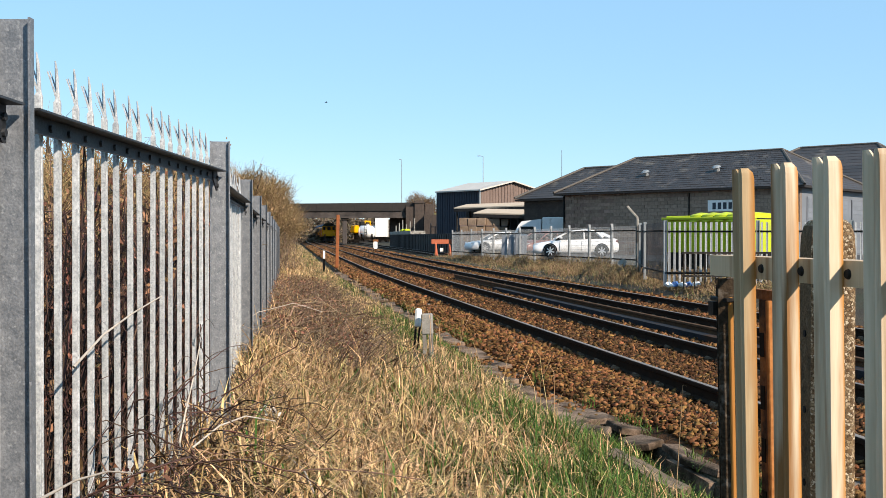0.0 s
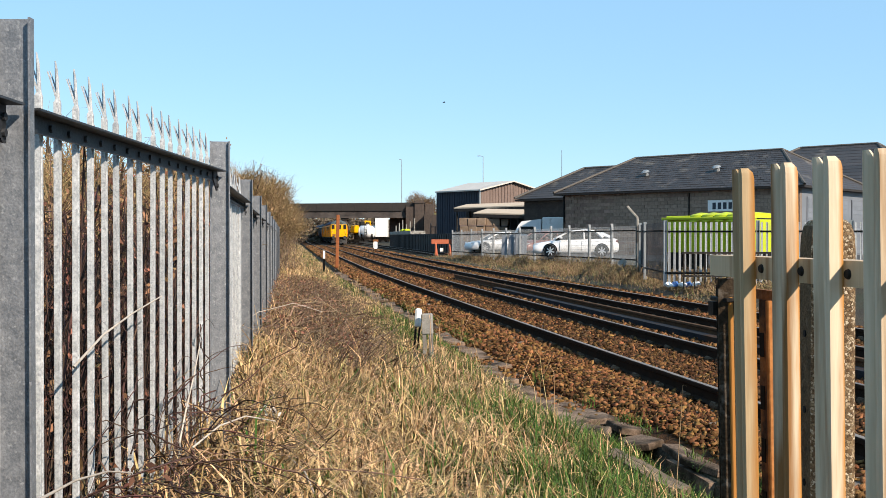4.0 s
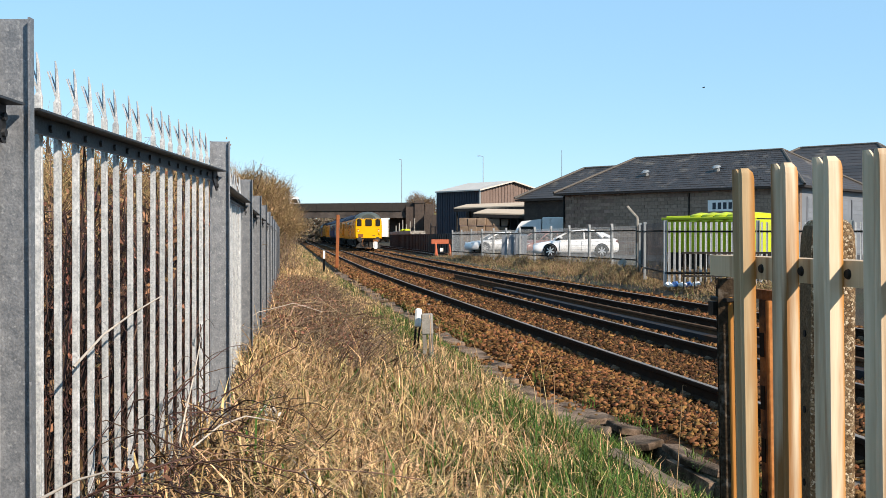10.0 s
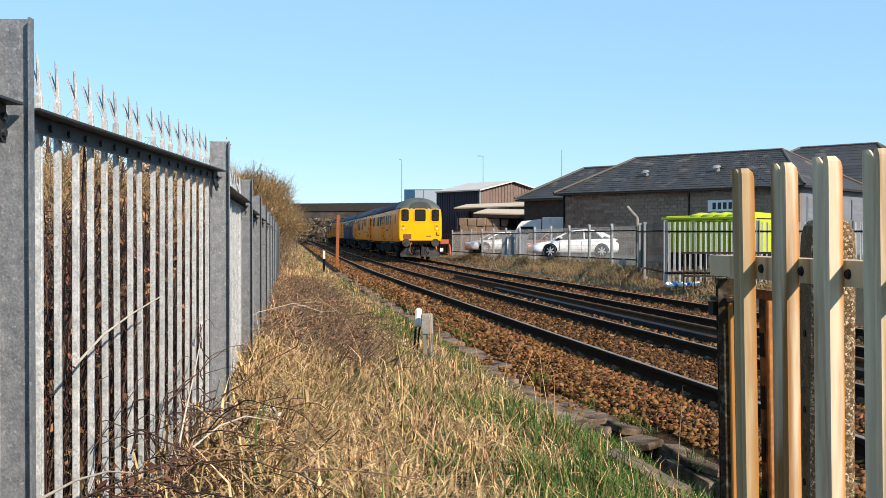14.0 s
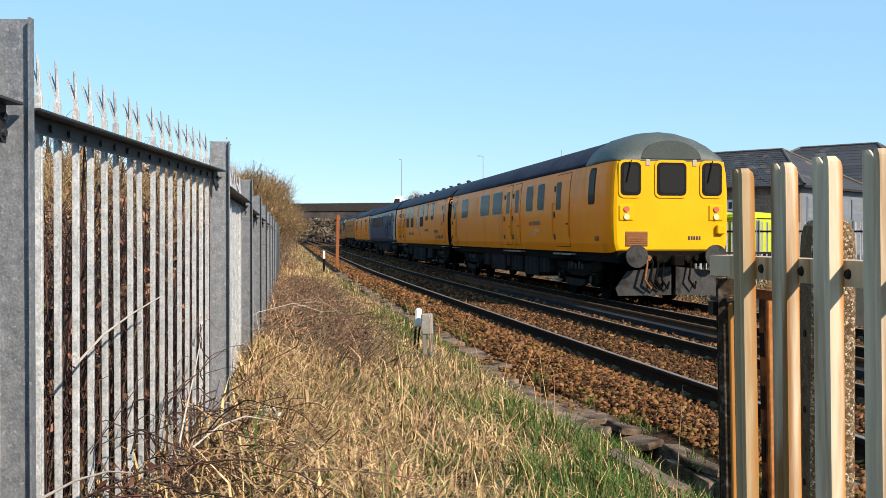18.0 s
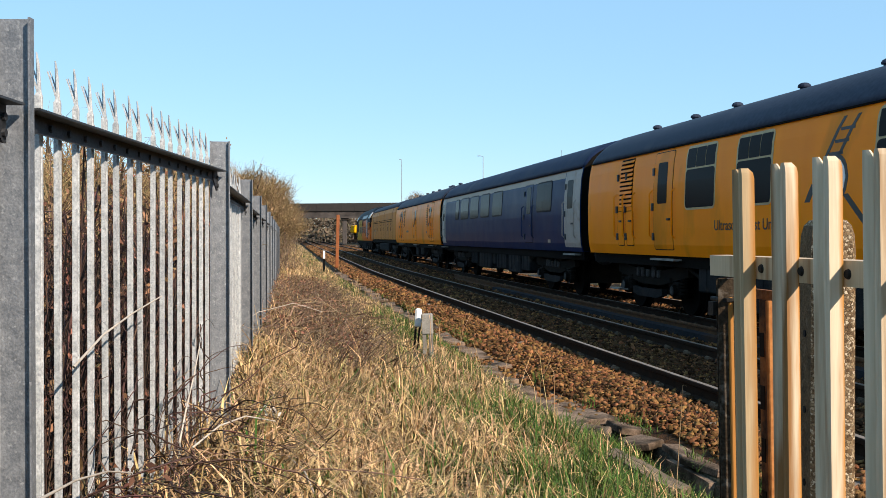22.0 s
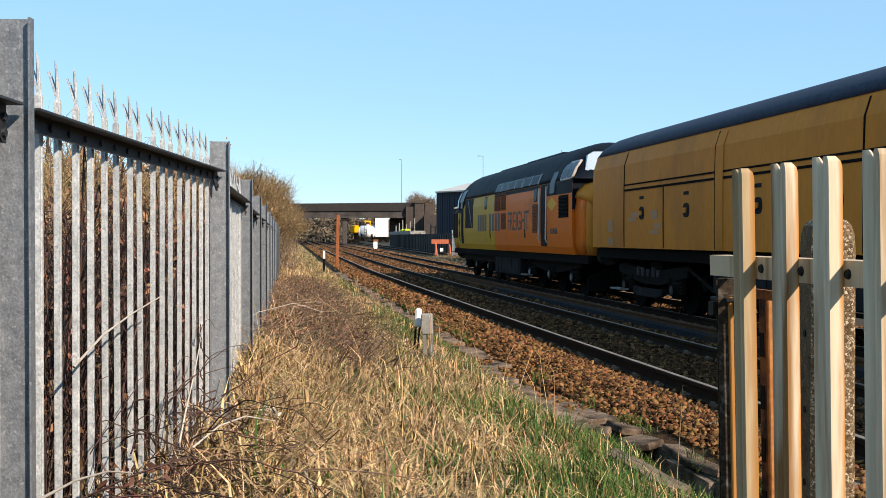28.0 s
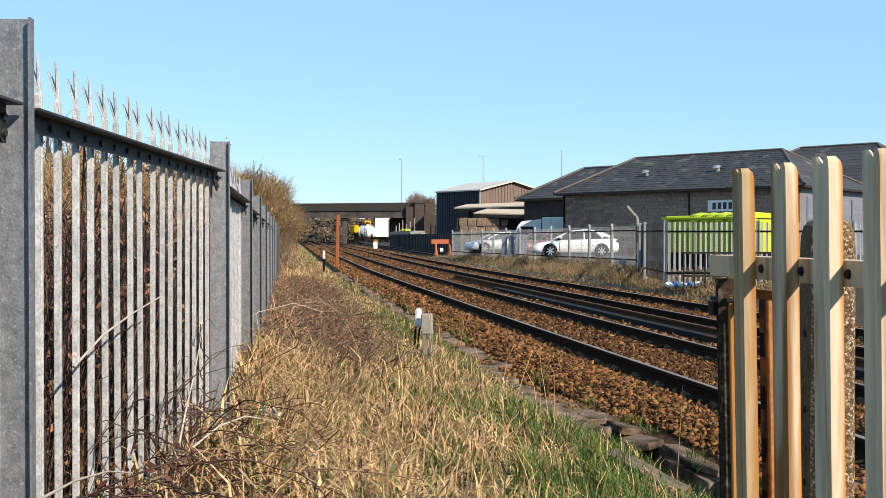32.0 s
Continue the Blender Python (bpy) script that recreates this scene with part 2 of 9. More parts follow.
M_GLASS = glass("dark window glass", (0.022, 0.022, 0.022))
M_ORANGE = surf("orange loco paint", (0.66, 0.135, 0.012), (0.74, 0.165, 0.015), 0.42, 0, 1.4, 20, 0.03, (0.42, 0.10, 0.02), 0.1, 0.9, vary=0.0, spec=0.05)
M_LIME = surf("yellow-green loco paint", (0.47, 0.26, 0.02), (0.56, 0.315, 0.028), 0.42, 0, 1.4, 20, 0.03, (0.38, 0.27, 0.03), 0.1, 0.9, vary=0.0, spec=0.05)
M_LOCOBLACK = surf("black loco paint", (0.004, 0.006, 0.010), (0.009, 0.012, 0.018), 0.55, 0, 1.4, 20, 0.03, vary=0.0, spec=0.04)
M_CAR = surf("white car paint", (0.718, 0.718, 0.718), (0.754, 0.754, 0.754), 0.25, 0, 2, 30, 0.0, coat=0.6, vary=0.0)
M_SILVER = surf("silver car paint", (0.57, 0.58, 0.589), (0.644, 0.653, 0.662), 0.35, 0.0, 2, 30, 0.0, coat=0.1, vary=0.0)
M_PLAINWHITE = surf("clean white paint", (0.736, 0.736, 0.727), (0.773, 0.773, 0.764), 0.5, 0, 1, 10, 0.0, vary=0.0)
M_REDCAR = surf("dull red car paint", (0.173, 0.072, 0.0612), (0.216, 0.0936, 0.0792), 0.4, 0, 2, 30, 0.0, coat=0.2, vary=0.0)
M_TYRE = surf("tyre rubber", (0.011, 0.011, 0.011), (0.0276, 0.0276, 0.0276), 0.85, 0, 9, 60, 0.1)
M_ALLOY = surf("alloy wheel", (0.506, 0.515, 0.524), (0.626, 0.635, 0.644), 0.35, 0.7, 4, 40, 0.0)
M_SKIP = surf("lime-yellow skip paint", (0.36, 0.42, 0.004), (0.46, 0.52, 0.012), 0.5, 0, 2, 30, 0.05, (0.322, 0.368, 0.046), 0.1, 2)
M_SHEDBLUE = surf("dark blue cladding", (0.0158, 0.0202, 0.0324), (0.0288, 0.0346, 0.0504), 0.6, 0.1, 1, 20, 0.1)
M_SHEDTAN = surf("brown ribbed cladding", (0.115, 0.0792, 0.0648), (0.173, 0.122, 0.101), 0.7, 0, 1, 20, 0.1)
M_SHEDROOF = surf("pale sheet roof", (0.418, 0.382, 0.338), (0.518, 0.482, 0.439), 0.6, 0, 1, 12, 0.1)
M_CREAMROOF = surf("cream canopy sheet", (0.504, 0.389, 0.274), (0.59, 0.468, 0.346), 0.7, 0, 2, 20, 0.1)
M_REDBUFFER = surf("faded red steel", (0.324, 0.072, 0.0288), (0.418, 0.115, 0.0504), 0.7, 0, 5, 40, 0.2)
M_GREYPANEL = surf("grey roller panel", (0.13, 0.145, 0.165), (0.175, 0.19, 0.215), 0.6, 0.1, 2, 30, 0.1)
M_POST_RUST = surf("rusted orange post", (0.22, 0.065, 0.02), (0.33, 0.115, 0.04), 0.9, 0.1, 6, 60, 0.3, (0.144, 0.0504, 0.0216), 0.2, 3)
M_STRAW = island(surf("dry straw grass", (0.25, 0.157, 0.068), (0.58, 0.395, 0.205), 0.85, 0, 4, 40, 0.0, spec=0.2), 0.75, 0.02)
M_STALK = island(surf("bleached straw stem", (0.27, 0.18, 0.085), (0.52, 0.37, 0.19), 0.8, 0, 4, 40, 0.0, spec=0.2), 0.5, 0.02)
M_GREEN = island(surf("green grass blade", (0.028, 0.064, 0.010), (0.098, 0.157, 0.031), 0.8, 0, 4, 40, 0.0, spec=0.2), 0.5, 0.035)
M_BRAMBLE = island(surf("bramble stem", (0.075, 0.048, 0.031), (0.25, 0.168, 0.105), 0.9, 0, 6, 40, 0.0), 0.45, 0.03)
M_BRIAR = island(surf("dark briar stem", (0.0252, 0.013, 0.0101), (0.101, 0.054, 0.0396), 0.85, 0, 6, 40, 0.0), 0.6, 0.03)
M_TWIG = island(surf("bare shrub twig", (0.151, 0.0972, 0.0446), (0.317, 0.216, 0.104), 0.9, 0, 3, 30, 0.0), 0.4, 0.02)
M_BARK = surf("shrub bark", (0.0432, 0.0324, 0.0216), (0.101, 0.072, 0.0504), 0.95, 0, 8, 60, 0.6)
M_LAMP = surf("grey lamp column", (0.216, 0.23, 0.238), (0.302, 0.317, 0.324), 0.5, 0.4, 4, 40, 0.05)

# ---- line of the tracks ----
# The near rail: straight far off, bending slightly away from the camera close by.


def near_rail(y):
    if y > 60:
        return 3.56 - 0.1525 * y
    if y > 0:
        return 3.56 - 0.1525 * y + 0.0002 * (60 - y) ** 2
    return 4.28 - 0.1765 * y


def heading(y):
    d = (near_rail(y + 0.05) - near_rail(y - 0.05)) / 0.1
    return Vector((d, 1.0)).normalized()


def grade(y):
    """The line climbs gently towards the bridge."""
    return 0.0029 * min(max(y - 45, 0), 260)


def on_line(y, off, z=0.0):
    """A point off metres right of the near rail (seen along +y)."""
    h = heading(y)
    return Vector((near_rail(y) + off * h.y, y - off * h.x, z + grade(y)))


def stations(y0, y1, step):
    n = max(2, int((y1 - y0) / step) + 1)
    return [y0 + (y1 - y0) * i / (n - 1) for i in range(n)]


GAUGE = 1.505
TRACK2 = 3.46                 # near rail of the far track
TRAIN_OFF = TRACK2 + GAUGE / 2
SIDING = 7.9


def ground_z(x, y):
    """Height of the ground: verge, ballast bed, scrub beyond, yard."""
    u = (x - near_rail(y)) * heading(y).y
    knots = ((-60, 0.35), (-9, 0.25), (-4, 0.05), (-1.9, -0.17), (-1.5, -0.26), (-1.40, -0.29), (-1.37, -0.55), (-1.07, -0.55), (-1.04, -0.31), (-0.75, -0.3), (-0.6, -0.3), (6, -0.3), (6.4, -0.32), (7.4, -0.3),
             (9.2, -0.12), (10.8, 0.06), (12.5, 0.36), (400, 0.4))
    if u <= knots[0][0]:
        z = knots[0][1]
    else:
        z = knots[-1][1]
        for (a, za), (b, zb) in zip(knots, knots[1:]):
            if u <= b:
                w = (u - a) / (b - a)
                z = za + (zb - za) * w
                break
    if 2.0 < y < 12:
        fx = -1.12 - 0.0166 * (y - 2.6) if y < 5.2 else -1.165 - 0.149 * (y - 5.2)
        z += 0.34 * math.exp(-((x - fx) / 0.5) ** 2) * min(1, (y - 2.0) / 1.5, (12 - y) / 4)
    z += grade(y) * min(max((12 - u) / 4, 0), 1)
    if u < -2:
        z += 0.05 * noise.noise((x * 0.8, y * 0.8, 0)) * min(1, (-2 - u))
    return z

# ---- the ground ----


def build_ground():
    bm = bmesh.new()
    ys = [-300, -120, -60, -30, -15, -8, -4] + [i * 0.5 for i in range(-4, 80)] + [40 + 2 * i for i in range(76)] + [200, 230, 280, 400, 700, 1200, 2500]
    us = [-2500, -800, -300, -100, -60, -40, -25, -18, -14] + [-11 + 0.5 * i for i in range(10)] + [-6 + 0.2 * i for i in range(20)] + [-1.9, -1.7, -1.5, -1.40, -1.37, -1.07, -1.04, -0.75, -0.6, 0, 3, 6, 6.4, 6.9, 7.4, 8.2, 9.2, 10, 10.8, 11.6, 12.5,
                                                                                               15, 20, 30, 50, 100, 300, 800, 2500]
    rows = []
    for y in ys:
        row = []
        for u in us:
            x = near_rail(y) + u
            row.append(bm.verts.new((x, y, ground_z(x, y))))
        rows.append(row)
    for a, b in zip(rows, rows[1:]):
        for k in range(len(us) - 1):
            bm.faces.new((a[k], a[k + 1], b[k + 1], b[k]))
    solid("ground", bm, M_EARTH, "uneven earth under rough dry grass beside the railway", "ground", kind="structure", smooth=True)
    bm = bmesh.new()
    yy = stations(-60, 260, 2)
    loft(bm, [[on_line(y, -0.95, -0.29), on_line(y, -0.55, -0.19), on_line(y, 6.15, -0.19), on_line(y, 6.6, -0.3)] for y in yy], closed=False)
    solid("ballast_bed", bm, M_BEDSOIL, "rust-brown stone ballast bed under two tracks", "ballast", kind="structure")
    bm = bmesh.new()
    loft(bm, [[on_line(y, u, (0.385 if u > 13 else 0.37) - grade(y)) for u in (12.6, 60)] for y in stations(20, 150, 5)], closed=False)
    solid("yard", bm, M_TARMAC, "grey worn tarmac yard behind the fence", "yard", kind="structure")


def rail_section():
    return [(-0.07, -0.159), (0.07, -0.159), (0.07, -0.148), (0.012, -0.13), (0.009, -0.05), (0.035, -0.036), (0.036, -0.006), (0.03, 0), (-0.03, 0), (-0.036, -0.006),
            (-0.035, -0.036), (-0.009, -0.05), (-0.012, -0.13), (-0.07, -0.148)]


def build_track(first, y0, y1, label):
    """Two rails with polished heads on sleepers."""
    t = thing("railway_track", Matrix(), label, "railway track", "tracks of the line", kind="structure")
    for off in (first, first + GAUGE):
        bm = bmesh.new()
        loft(bm, [[on_line(y, off + a, b) for a, b in rail_section()] for y in stations(y0, y1, 3)])
        r = part("rail", fixed(bm), M_RAIL, t)
        bm = bmesh.new()
        loft(bm, [[on_line(y, off + a, b) for a, b in ((-0.026, 0.0005), (-0.026, 0.004), (0.026, 0.004), (0.026, 0.0005))] for y in stations(y0, y1, 3)])
        part("rail_head", fixed(bm), M_RAILTOP, r, "polished running surface")
    return t
build_ground()
build_track(0, -60, 260, "rusty rails of the nearer running line on ballast")
build_track(TRACK2, -60, 260, "rails of the far running line on ballast")
build_track(SIDING, 80, 200, "rusty siding track that ends at a buffer stop")


def block(name, m, sx, sy, sz, material, label, category, kind=""):
    bm = bmesh.new()
    box(bm, -sx / 2, -sy / 2, 0, sx / 2, sy / 2, sz)
    ob = solid(name, bm, material, label, category, kind=kind)
    ob.matrix_basis = m
    return ob

# ---- fences ----


def w_pale(height, width=0.066, depth=0.020, gauge=0.003, tips=True, splay=0.0, dip=0.12):
    """A W-section steel pale: folded sheet with three points at the top; splayed points lean out along +y."""
    h = width / 2
    prof = [(-h, 0.0), (-h * 0.93, -depth * 0.88), (-h * 0.7, -depth), (-h * 0.28, -depth * 0.9), (0, -depth * dip), (h * 0.28, -depth * 0.9), (h * 0.7, -depth), (h * 0.93, -depth * 0.88), (h, 0.0)]
    n = len(prof)
    bm = bmesh.new()
    top = height - (0.125 if splay else 0.02)

    def ring(idx, f, dx, dy, z):
        c = prof[idx[len(idx) // 2]]
        pts = [(c[0] + (prof[i][0] - c[0]) * f + dx, c[1] + (prof[i][1] - c[1]) * f + dy) for i in idx]
        return [(x, y, z) for x, y in pts] + [(x, y - gauge, z) for x, y in reversed(pts)]

    whole = list(range(n))
    loft(bm, [ring(whole, 1, 0, 0, z) for z in (0.0, top * 0.5, top)])
    if splay:
        # middle point upright, the outer two narrow and bent outwards
        for idx, lean, side, rise, f1 in (([0, 1, 2, 3], splay, -0.004, 0.092, 0.22), ([1, 2, 3, 4, 5, 6, 7], 0.003, 0.0, 0.125, 0.62), ([5, 6, 7, 8], splay * 1.1, 0.003, 0.098, 0.2)):
            loft(bm, [ring(idx, f, side * k, lean * k ** 1.15, top + k * rise) for k, f in ((0, 1.0), (0.12, f1 + 0.12), (0.75, f1 * 0.8), (1.0, 0.12))])
    elif tips:
        for idx in ([0, 1, 2, 3, 4], [4, 5, 6, 7, 8]):
            loft(bm, [ring(idx, f, 0, 0, z) for z, f in ((top, 1.0), (top + 0.011, 0.9), (top + 0.02, 0.55))])
    bmesh.ops.remove_doubles(bm, verts=bm.verts, dist=1e-5)
    return fixed(bm)


def mesh_of(bm, name, material, smooth=False):
    me = bpy.data.meshes.new(name)
    if smooth:
        for f in bm.faces:
            f.smooth = True
    bm.to_mesh(me)
    bm.free()
    me.materials.append(material)
    return me


def i_post(height, flange=0.076, depth=0.10, t=0.008):
    bm = bmesh.new()
    f, d, w = flange / 2, depth / 2, 0.004
    ring = [(-f, -d), (f, -d), (f, -d + t), (w, -d + t), (w, d - t), (f, d - t), (f, d), (-f, d), (-f, d - t), (-w, d - t), (-w, -d + t), (-f, -d + t)]
    loft(bm, [[(x, y, z) for x, y in ring] for z in (0, height)])
    return fixed(bm)


def channel_post(height, web=0.100, flange=0.032, t=0.006):
    """Rolled channel: the web across the fence, its flanges turned back along it, corners eased."""
    bm = bmesh.new()
    d, i = web / 2, web / 2 - t
    ring = [(0.0, -d + 0.003), (-0.003, -d), (-flange, -d), (-flange, -i - 0.001), (-t - 0.006, -i), (-t, -i + 0.006), (-t, i - 0.006), (-t - 0.006, i), (-flange, i + 0.001), (-flange, d), (-0.003, d), (0.0, d - 0.003)]
    loft(bm, [[(x, y, z) for x, y in ring] for z in (0, height)])
    return fixed(bm)


def angle_rail(length, leg=0.056, t=0.006):
    """Angle iron along +x: one leg upright, one level, pierced by bolt heads."""
    bm = bmesh.new()
    ring = [(0, 0), (0, leg), (-leg, leg), (-leg, leg - t), (-t, leg - t), (-t, 0)]
    loft(bm, [[(x, y, z - leg / 2) for y, z in ring] for x in (0, length)])
    return fixed(bm)


POST_L = mesh_of(channel_post(2.12), "post", M_GALV)
PALE_L = mesh_of(w_pale(1.812, 0.030, 0.012, 0.003, splay=0.030), "pale", M_GALV_PALE)
BOLT = mesh_of(cyl(bmesh.new(), (0, 0, 0), (0, -0.008, 0), 0.011, 8), "bolt", M_GALV_DARK)


def palisade_bay(a, b, z_tip, rail_z, pales, label, name="palisade_fence"):
    """One bay: post at a, two angle rails, pales on the far side of the rails (to the left)."""
    a, b = Vector((*a, 0)), Vector((*b, 0))
    d = b - a
    n = d.length
    ang = math.degrees(math.atan2(d.y, d.x))
    t = thing(name, pose(a.x, a.y, 0, 0, 0, ang), label, "fence", "bays of the lineside fence")
    share("post", POST_L, t, pose(0.0, -0.020, z_tip + 0.046 - 2.12))
    for z in (rail_z, rail_z - 1.42):
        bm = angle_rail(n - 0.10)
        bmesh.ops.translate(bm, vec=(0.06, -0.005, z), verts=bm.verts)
        # The dark steel paints in the shade below the rail's level leg.
        r = part("rail", bm, M_GALV_DARK, t, "angle rail coloured dark for its shade")
        for i in range(pales):
            if z == rail_z:
                share("bolt", BOLT, r, pose((i + 0.8) * n / (pales + 0.6), -0.011, z - 0.005))
        # gusseted cleats that tie the rail's ends to the posts
        for x, e in ((0.058, 1), (n - 0.052, -1)):
            bm = bmesh.new()
            loft(bm, [[(x, y, z + 0.02), (x, y, z - 0.075), (x + e * 0.02, y, z - 0.075), (x + e * 0.10, y, z - 0.022), (x + e * 0.10, y, z + 0.02)] for y in (-0.018, -0.012)])
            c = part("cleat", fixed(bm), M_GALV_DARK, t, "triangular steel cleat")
            for q in (-0.05, -0.01):
                share("bolt", BOLT, c, pose(x + e * 0.02, -0.018, z + q))
    for i in range(pales):
        share("pale", PALE_L, t, pose((i + 0.8) * n / (pales + 0.6), 0.030, z_tip - 1.80, random.uniform(-0.3, 0.3), random.uniform(-0.25, 0.25), random.uniform(-1.5, 1.5)))
    return t


# bay 0 lies beside the camera, bay 1 runs ahead, the rest turn to follow the line
FENCE = [(-1.06, -0.2), (-1.118, 2.60), (-1.165, 5.2)]
for k in range(1, 12):
    FENCE.append((-1.165 - 0.395 * k - 0.021 * max(k - 1, 0), 5.2 + 2.72 * k))
for k in range(len(FENCE) - 1):
    tip, rail = (1.952, 1.751) if k < 2 else (1.885, 1.685)
    if k > 2:
        tip, rail = tip - 0.025 - 0.0155 * (k - 2), rail - 0.025 - 0.0155 * (k - 2)
    palisade_bay(FENCE[k], FENCE[k + 1], tip, rail, 17, "galvanised steel palisade fence bay with splayed points above brambles")

# cream fence on the other side of the gap
M_OLDPOST = surf("weathered grey-brown steel", (0.017, 0.0115, 0.007), (0.07, 0.05, 0.033), 0.85, 0.0, 34, 120, 0.5, (0.13, 0.11, 0.09), 0.16, 40, spec=0.1)
POST_C = mesh_of(i_post(1.48, 0.05, 0.05, 0.006), "post", M_OLDPOST)


def rust_bleed(m, y0, y1, colour):
    """Ochre rust that bleeds in ragged runs from the back edge of a pale's flanges."""
    n, k = m.node_tree.nodes, m.node_tree.links
    bs = n["Principled BSDF"]
    src = bs.inputs["Base Color"].links[0].from_socket
    co, sep, mp, g = n.new("ShaderNodeTexCoord"), n.new("ShaderNodeSeparateXYZ"), n.new("ShaderNodeMapping"), n.new("ShaderNodeTexNoise")
    k.new(co.outputs["Object"], sep.inputs[0])
    mp.inputs["Scale"].default_value = (1, 1, 0.12)
    k.new(co.outputs["Object"], mp.inputs[0])
    k.new(mp.outputs[0], g.inputs["Vector"])
    g.inputs["Scale"].default_value, g.inputs["Detail"].default_value = 45, 5
    ragged = n.new("ShaderNodeMath")
    ragged.operation = "MULTIPLY_ADD"
    ragged.inputs[1].default_value = 0.028
    k.new(g.outputs["Fac"], ragged.inputs[0])
    k.new(sep.outputs[1], ragged.inputs[2])
    r = n.new("ShaderNodeMapRange")
    r.inputs[1].default_value, r.inputs[2].default_value = y0 + 0.014, y1 + 0.014
    k.new(ragged.outputs[0], r.inputs[0])
    x = n.new("ShaderNodeMix")
    x.data_type = "RGBA"
    k.new(r.outputs[0], x.inputs[0])
    k.new(src, x.inputs[6])
    x.inputs[7].default_value = (*colour, 1)
    k.new(x.outputs[2], bs.inputs["Base Color"])
    return m


M_PALE_CREAM = rust_bleed(surf("weathered cream pale", (0.49, 0.395, 0.275), (0.64, 0.53, 0.385), 0.6, 0.0, 14, 90, 0.2, (0.24, 0.12, 0.045), 0.22, 20, stretch=(1, 1, 0.06), vary=0.05, spec=0.15), -0.011, -0.002, (0.42, 0.19, 0.045))
M_PALE_RUSTY = rust_bleed(surf("rust-washed cream pale", (0.34, 0.243, 0.137), (0.51, 0.385, 0.23), 0.7, 0.0, 14, 90, 0.25, (0.19, 0.085, 0.028), 0.35, 16, stretch=(1, 1, 0.06), vary=0.03, spec=0.12), -0.018, -0.003, (0.34, 0.155, 0.04))
PALE_C = mesh_of(w_pale(1.80, 0.054, 0.0245, 0.0035, dip=0.7), "pale", M_PALE_CREAM)
PALE_RUSTY = mesh_of(w_pale(1.80, 0.054, 0.0245, 0.0035, dip=0.7), "pale", M_PALE_RUSTY)

M_ORANGERUST = surf("bright orange rust", (0.25, 0.095, 0.03), (0.42, 0.18, 0.06), 0.85, 0, 14, 90, 0.3, spec=0.1)
M_DARKRUST = surf("dark rust", (0.0216, 0.0101, 0.00576), (0.0792, 0.0346, 0.0144), 0.9, 0.1, 14, 90, 0.5, (0.216, 0.0864, 0.0252), 0.25, 14)


def cream_fence():
    ang = math.degrees(math.atan2(-0.153, 0.026))
    t = thing("cream_palisade_fence", pose(0.661, 2.088, -0.22, 1.3, 0, ang), "cream painted steel palisade fence with rust streaks", "fence")
    bm = bmesh.new()
    ring = [(0.0, 0.0), (0.0, 0.045), (0.04, 0.045), (0.04, 0.039), (0.006, 0.039), (0.006, 0.0)]
    for z in (1.575, 0.45):
        bm = bmesh.new()
        loft(bm, [[(x, y + 0.006, z + zz) for y, zz in ring] for x in (-0.19, 1.6)])
        r = part("rail", fixed(bm), M_CREAM, t, "cream angle rail with bolt holes")
        for i in range(10):
            for dx in (0.052,):
                bm = bmesh.new()
                cyl(bm, (i * 0.155 + dx, 0.006, z + 0.022), (i * 0.155 + dx, 0.0015, z + 0.022), 0.0095, 12, 0.007)
                part("bolt", bm, M_DARKSTEEL, r)
    for i in range(10):
        share("pale", PALE_RUSTY if i == 0 else PALE_C, t, pose(i * 0.155, 0.004 if i < 2 else 0.0, 0, 0, random.uniform(-0.2, 0.2) + 0.5, random.uniform(-4, 4)))
    share("post", POST_C, t, pose(-0.125, 0.019, 0.09, 0, 0, 70))
    # Added pale strip that paints the sunlit flange edge of the post.
    bm = bmesh.new()
    box(bm, -0.106, 0.006, 0.1, -0.094, 0.015, 1.53, 0.002)
    part("worn_edge", bm, M_PALE_RUSTY, t, "pale strip for the lit edge of the dark post")
    bm = bmesh.new()
    box(bm, -0.172, -0.004, 1.520, -0.09, 0.04, 1.529, 0.002)
    box(bm, -0.15, -0.018, 1.49, -0.125, -0.006, 1.52)
    part("bracket", bm, M_DARKSTEEL, t)
    # rusty slotted latch channel behind the pales
    bm = bmesh.new()
    box(bm, -0.030, 0.040, 0.2, 0.016, 0.045, 1.53, 0.001)
    c = part("latch_channel", bm, M_DARKRUST, t, "dark rusted slotted latch channel")
    bm = bmesh.new()
    box(bm, 0.017, 0.030, 0.2, 0.030, 0.047, 1.53, 0.002)
    part("edge_strip", bm, M_ORANGERUST, c, "bright orange rusted edge")
    for i in range(10):
        bm = bmesh.new()
        box(bm, -0.026, 0.0385, 0.42 + i * 0.11, -0.008, 0.0402, 0.47 + i * 0.11)
        part("slot", bm, M_BLACK, c)
    bm = bmesh.new()
    box(bm, -0.06, 0.04, 1.53, 0.03, 0.05, 1.55)
    part("strap", bm, M_RUST, t)
    return t


cream_fence()


M_SHADEDSIDE = surf("brown concrete darkened for shade", (0.045, 0.029, 0.016), (0.135, 0.09, 0.05), 0.95, 0, 22, 120, 0.7, (0.14, 0.10, 0.06), 0.18, 45, spec=0.1)


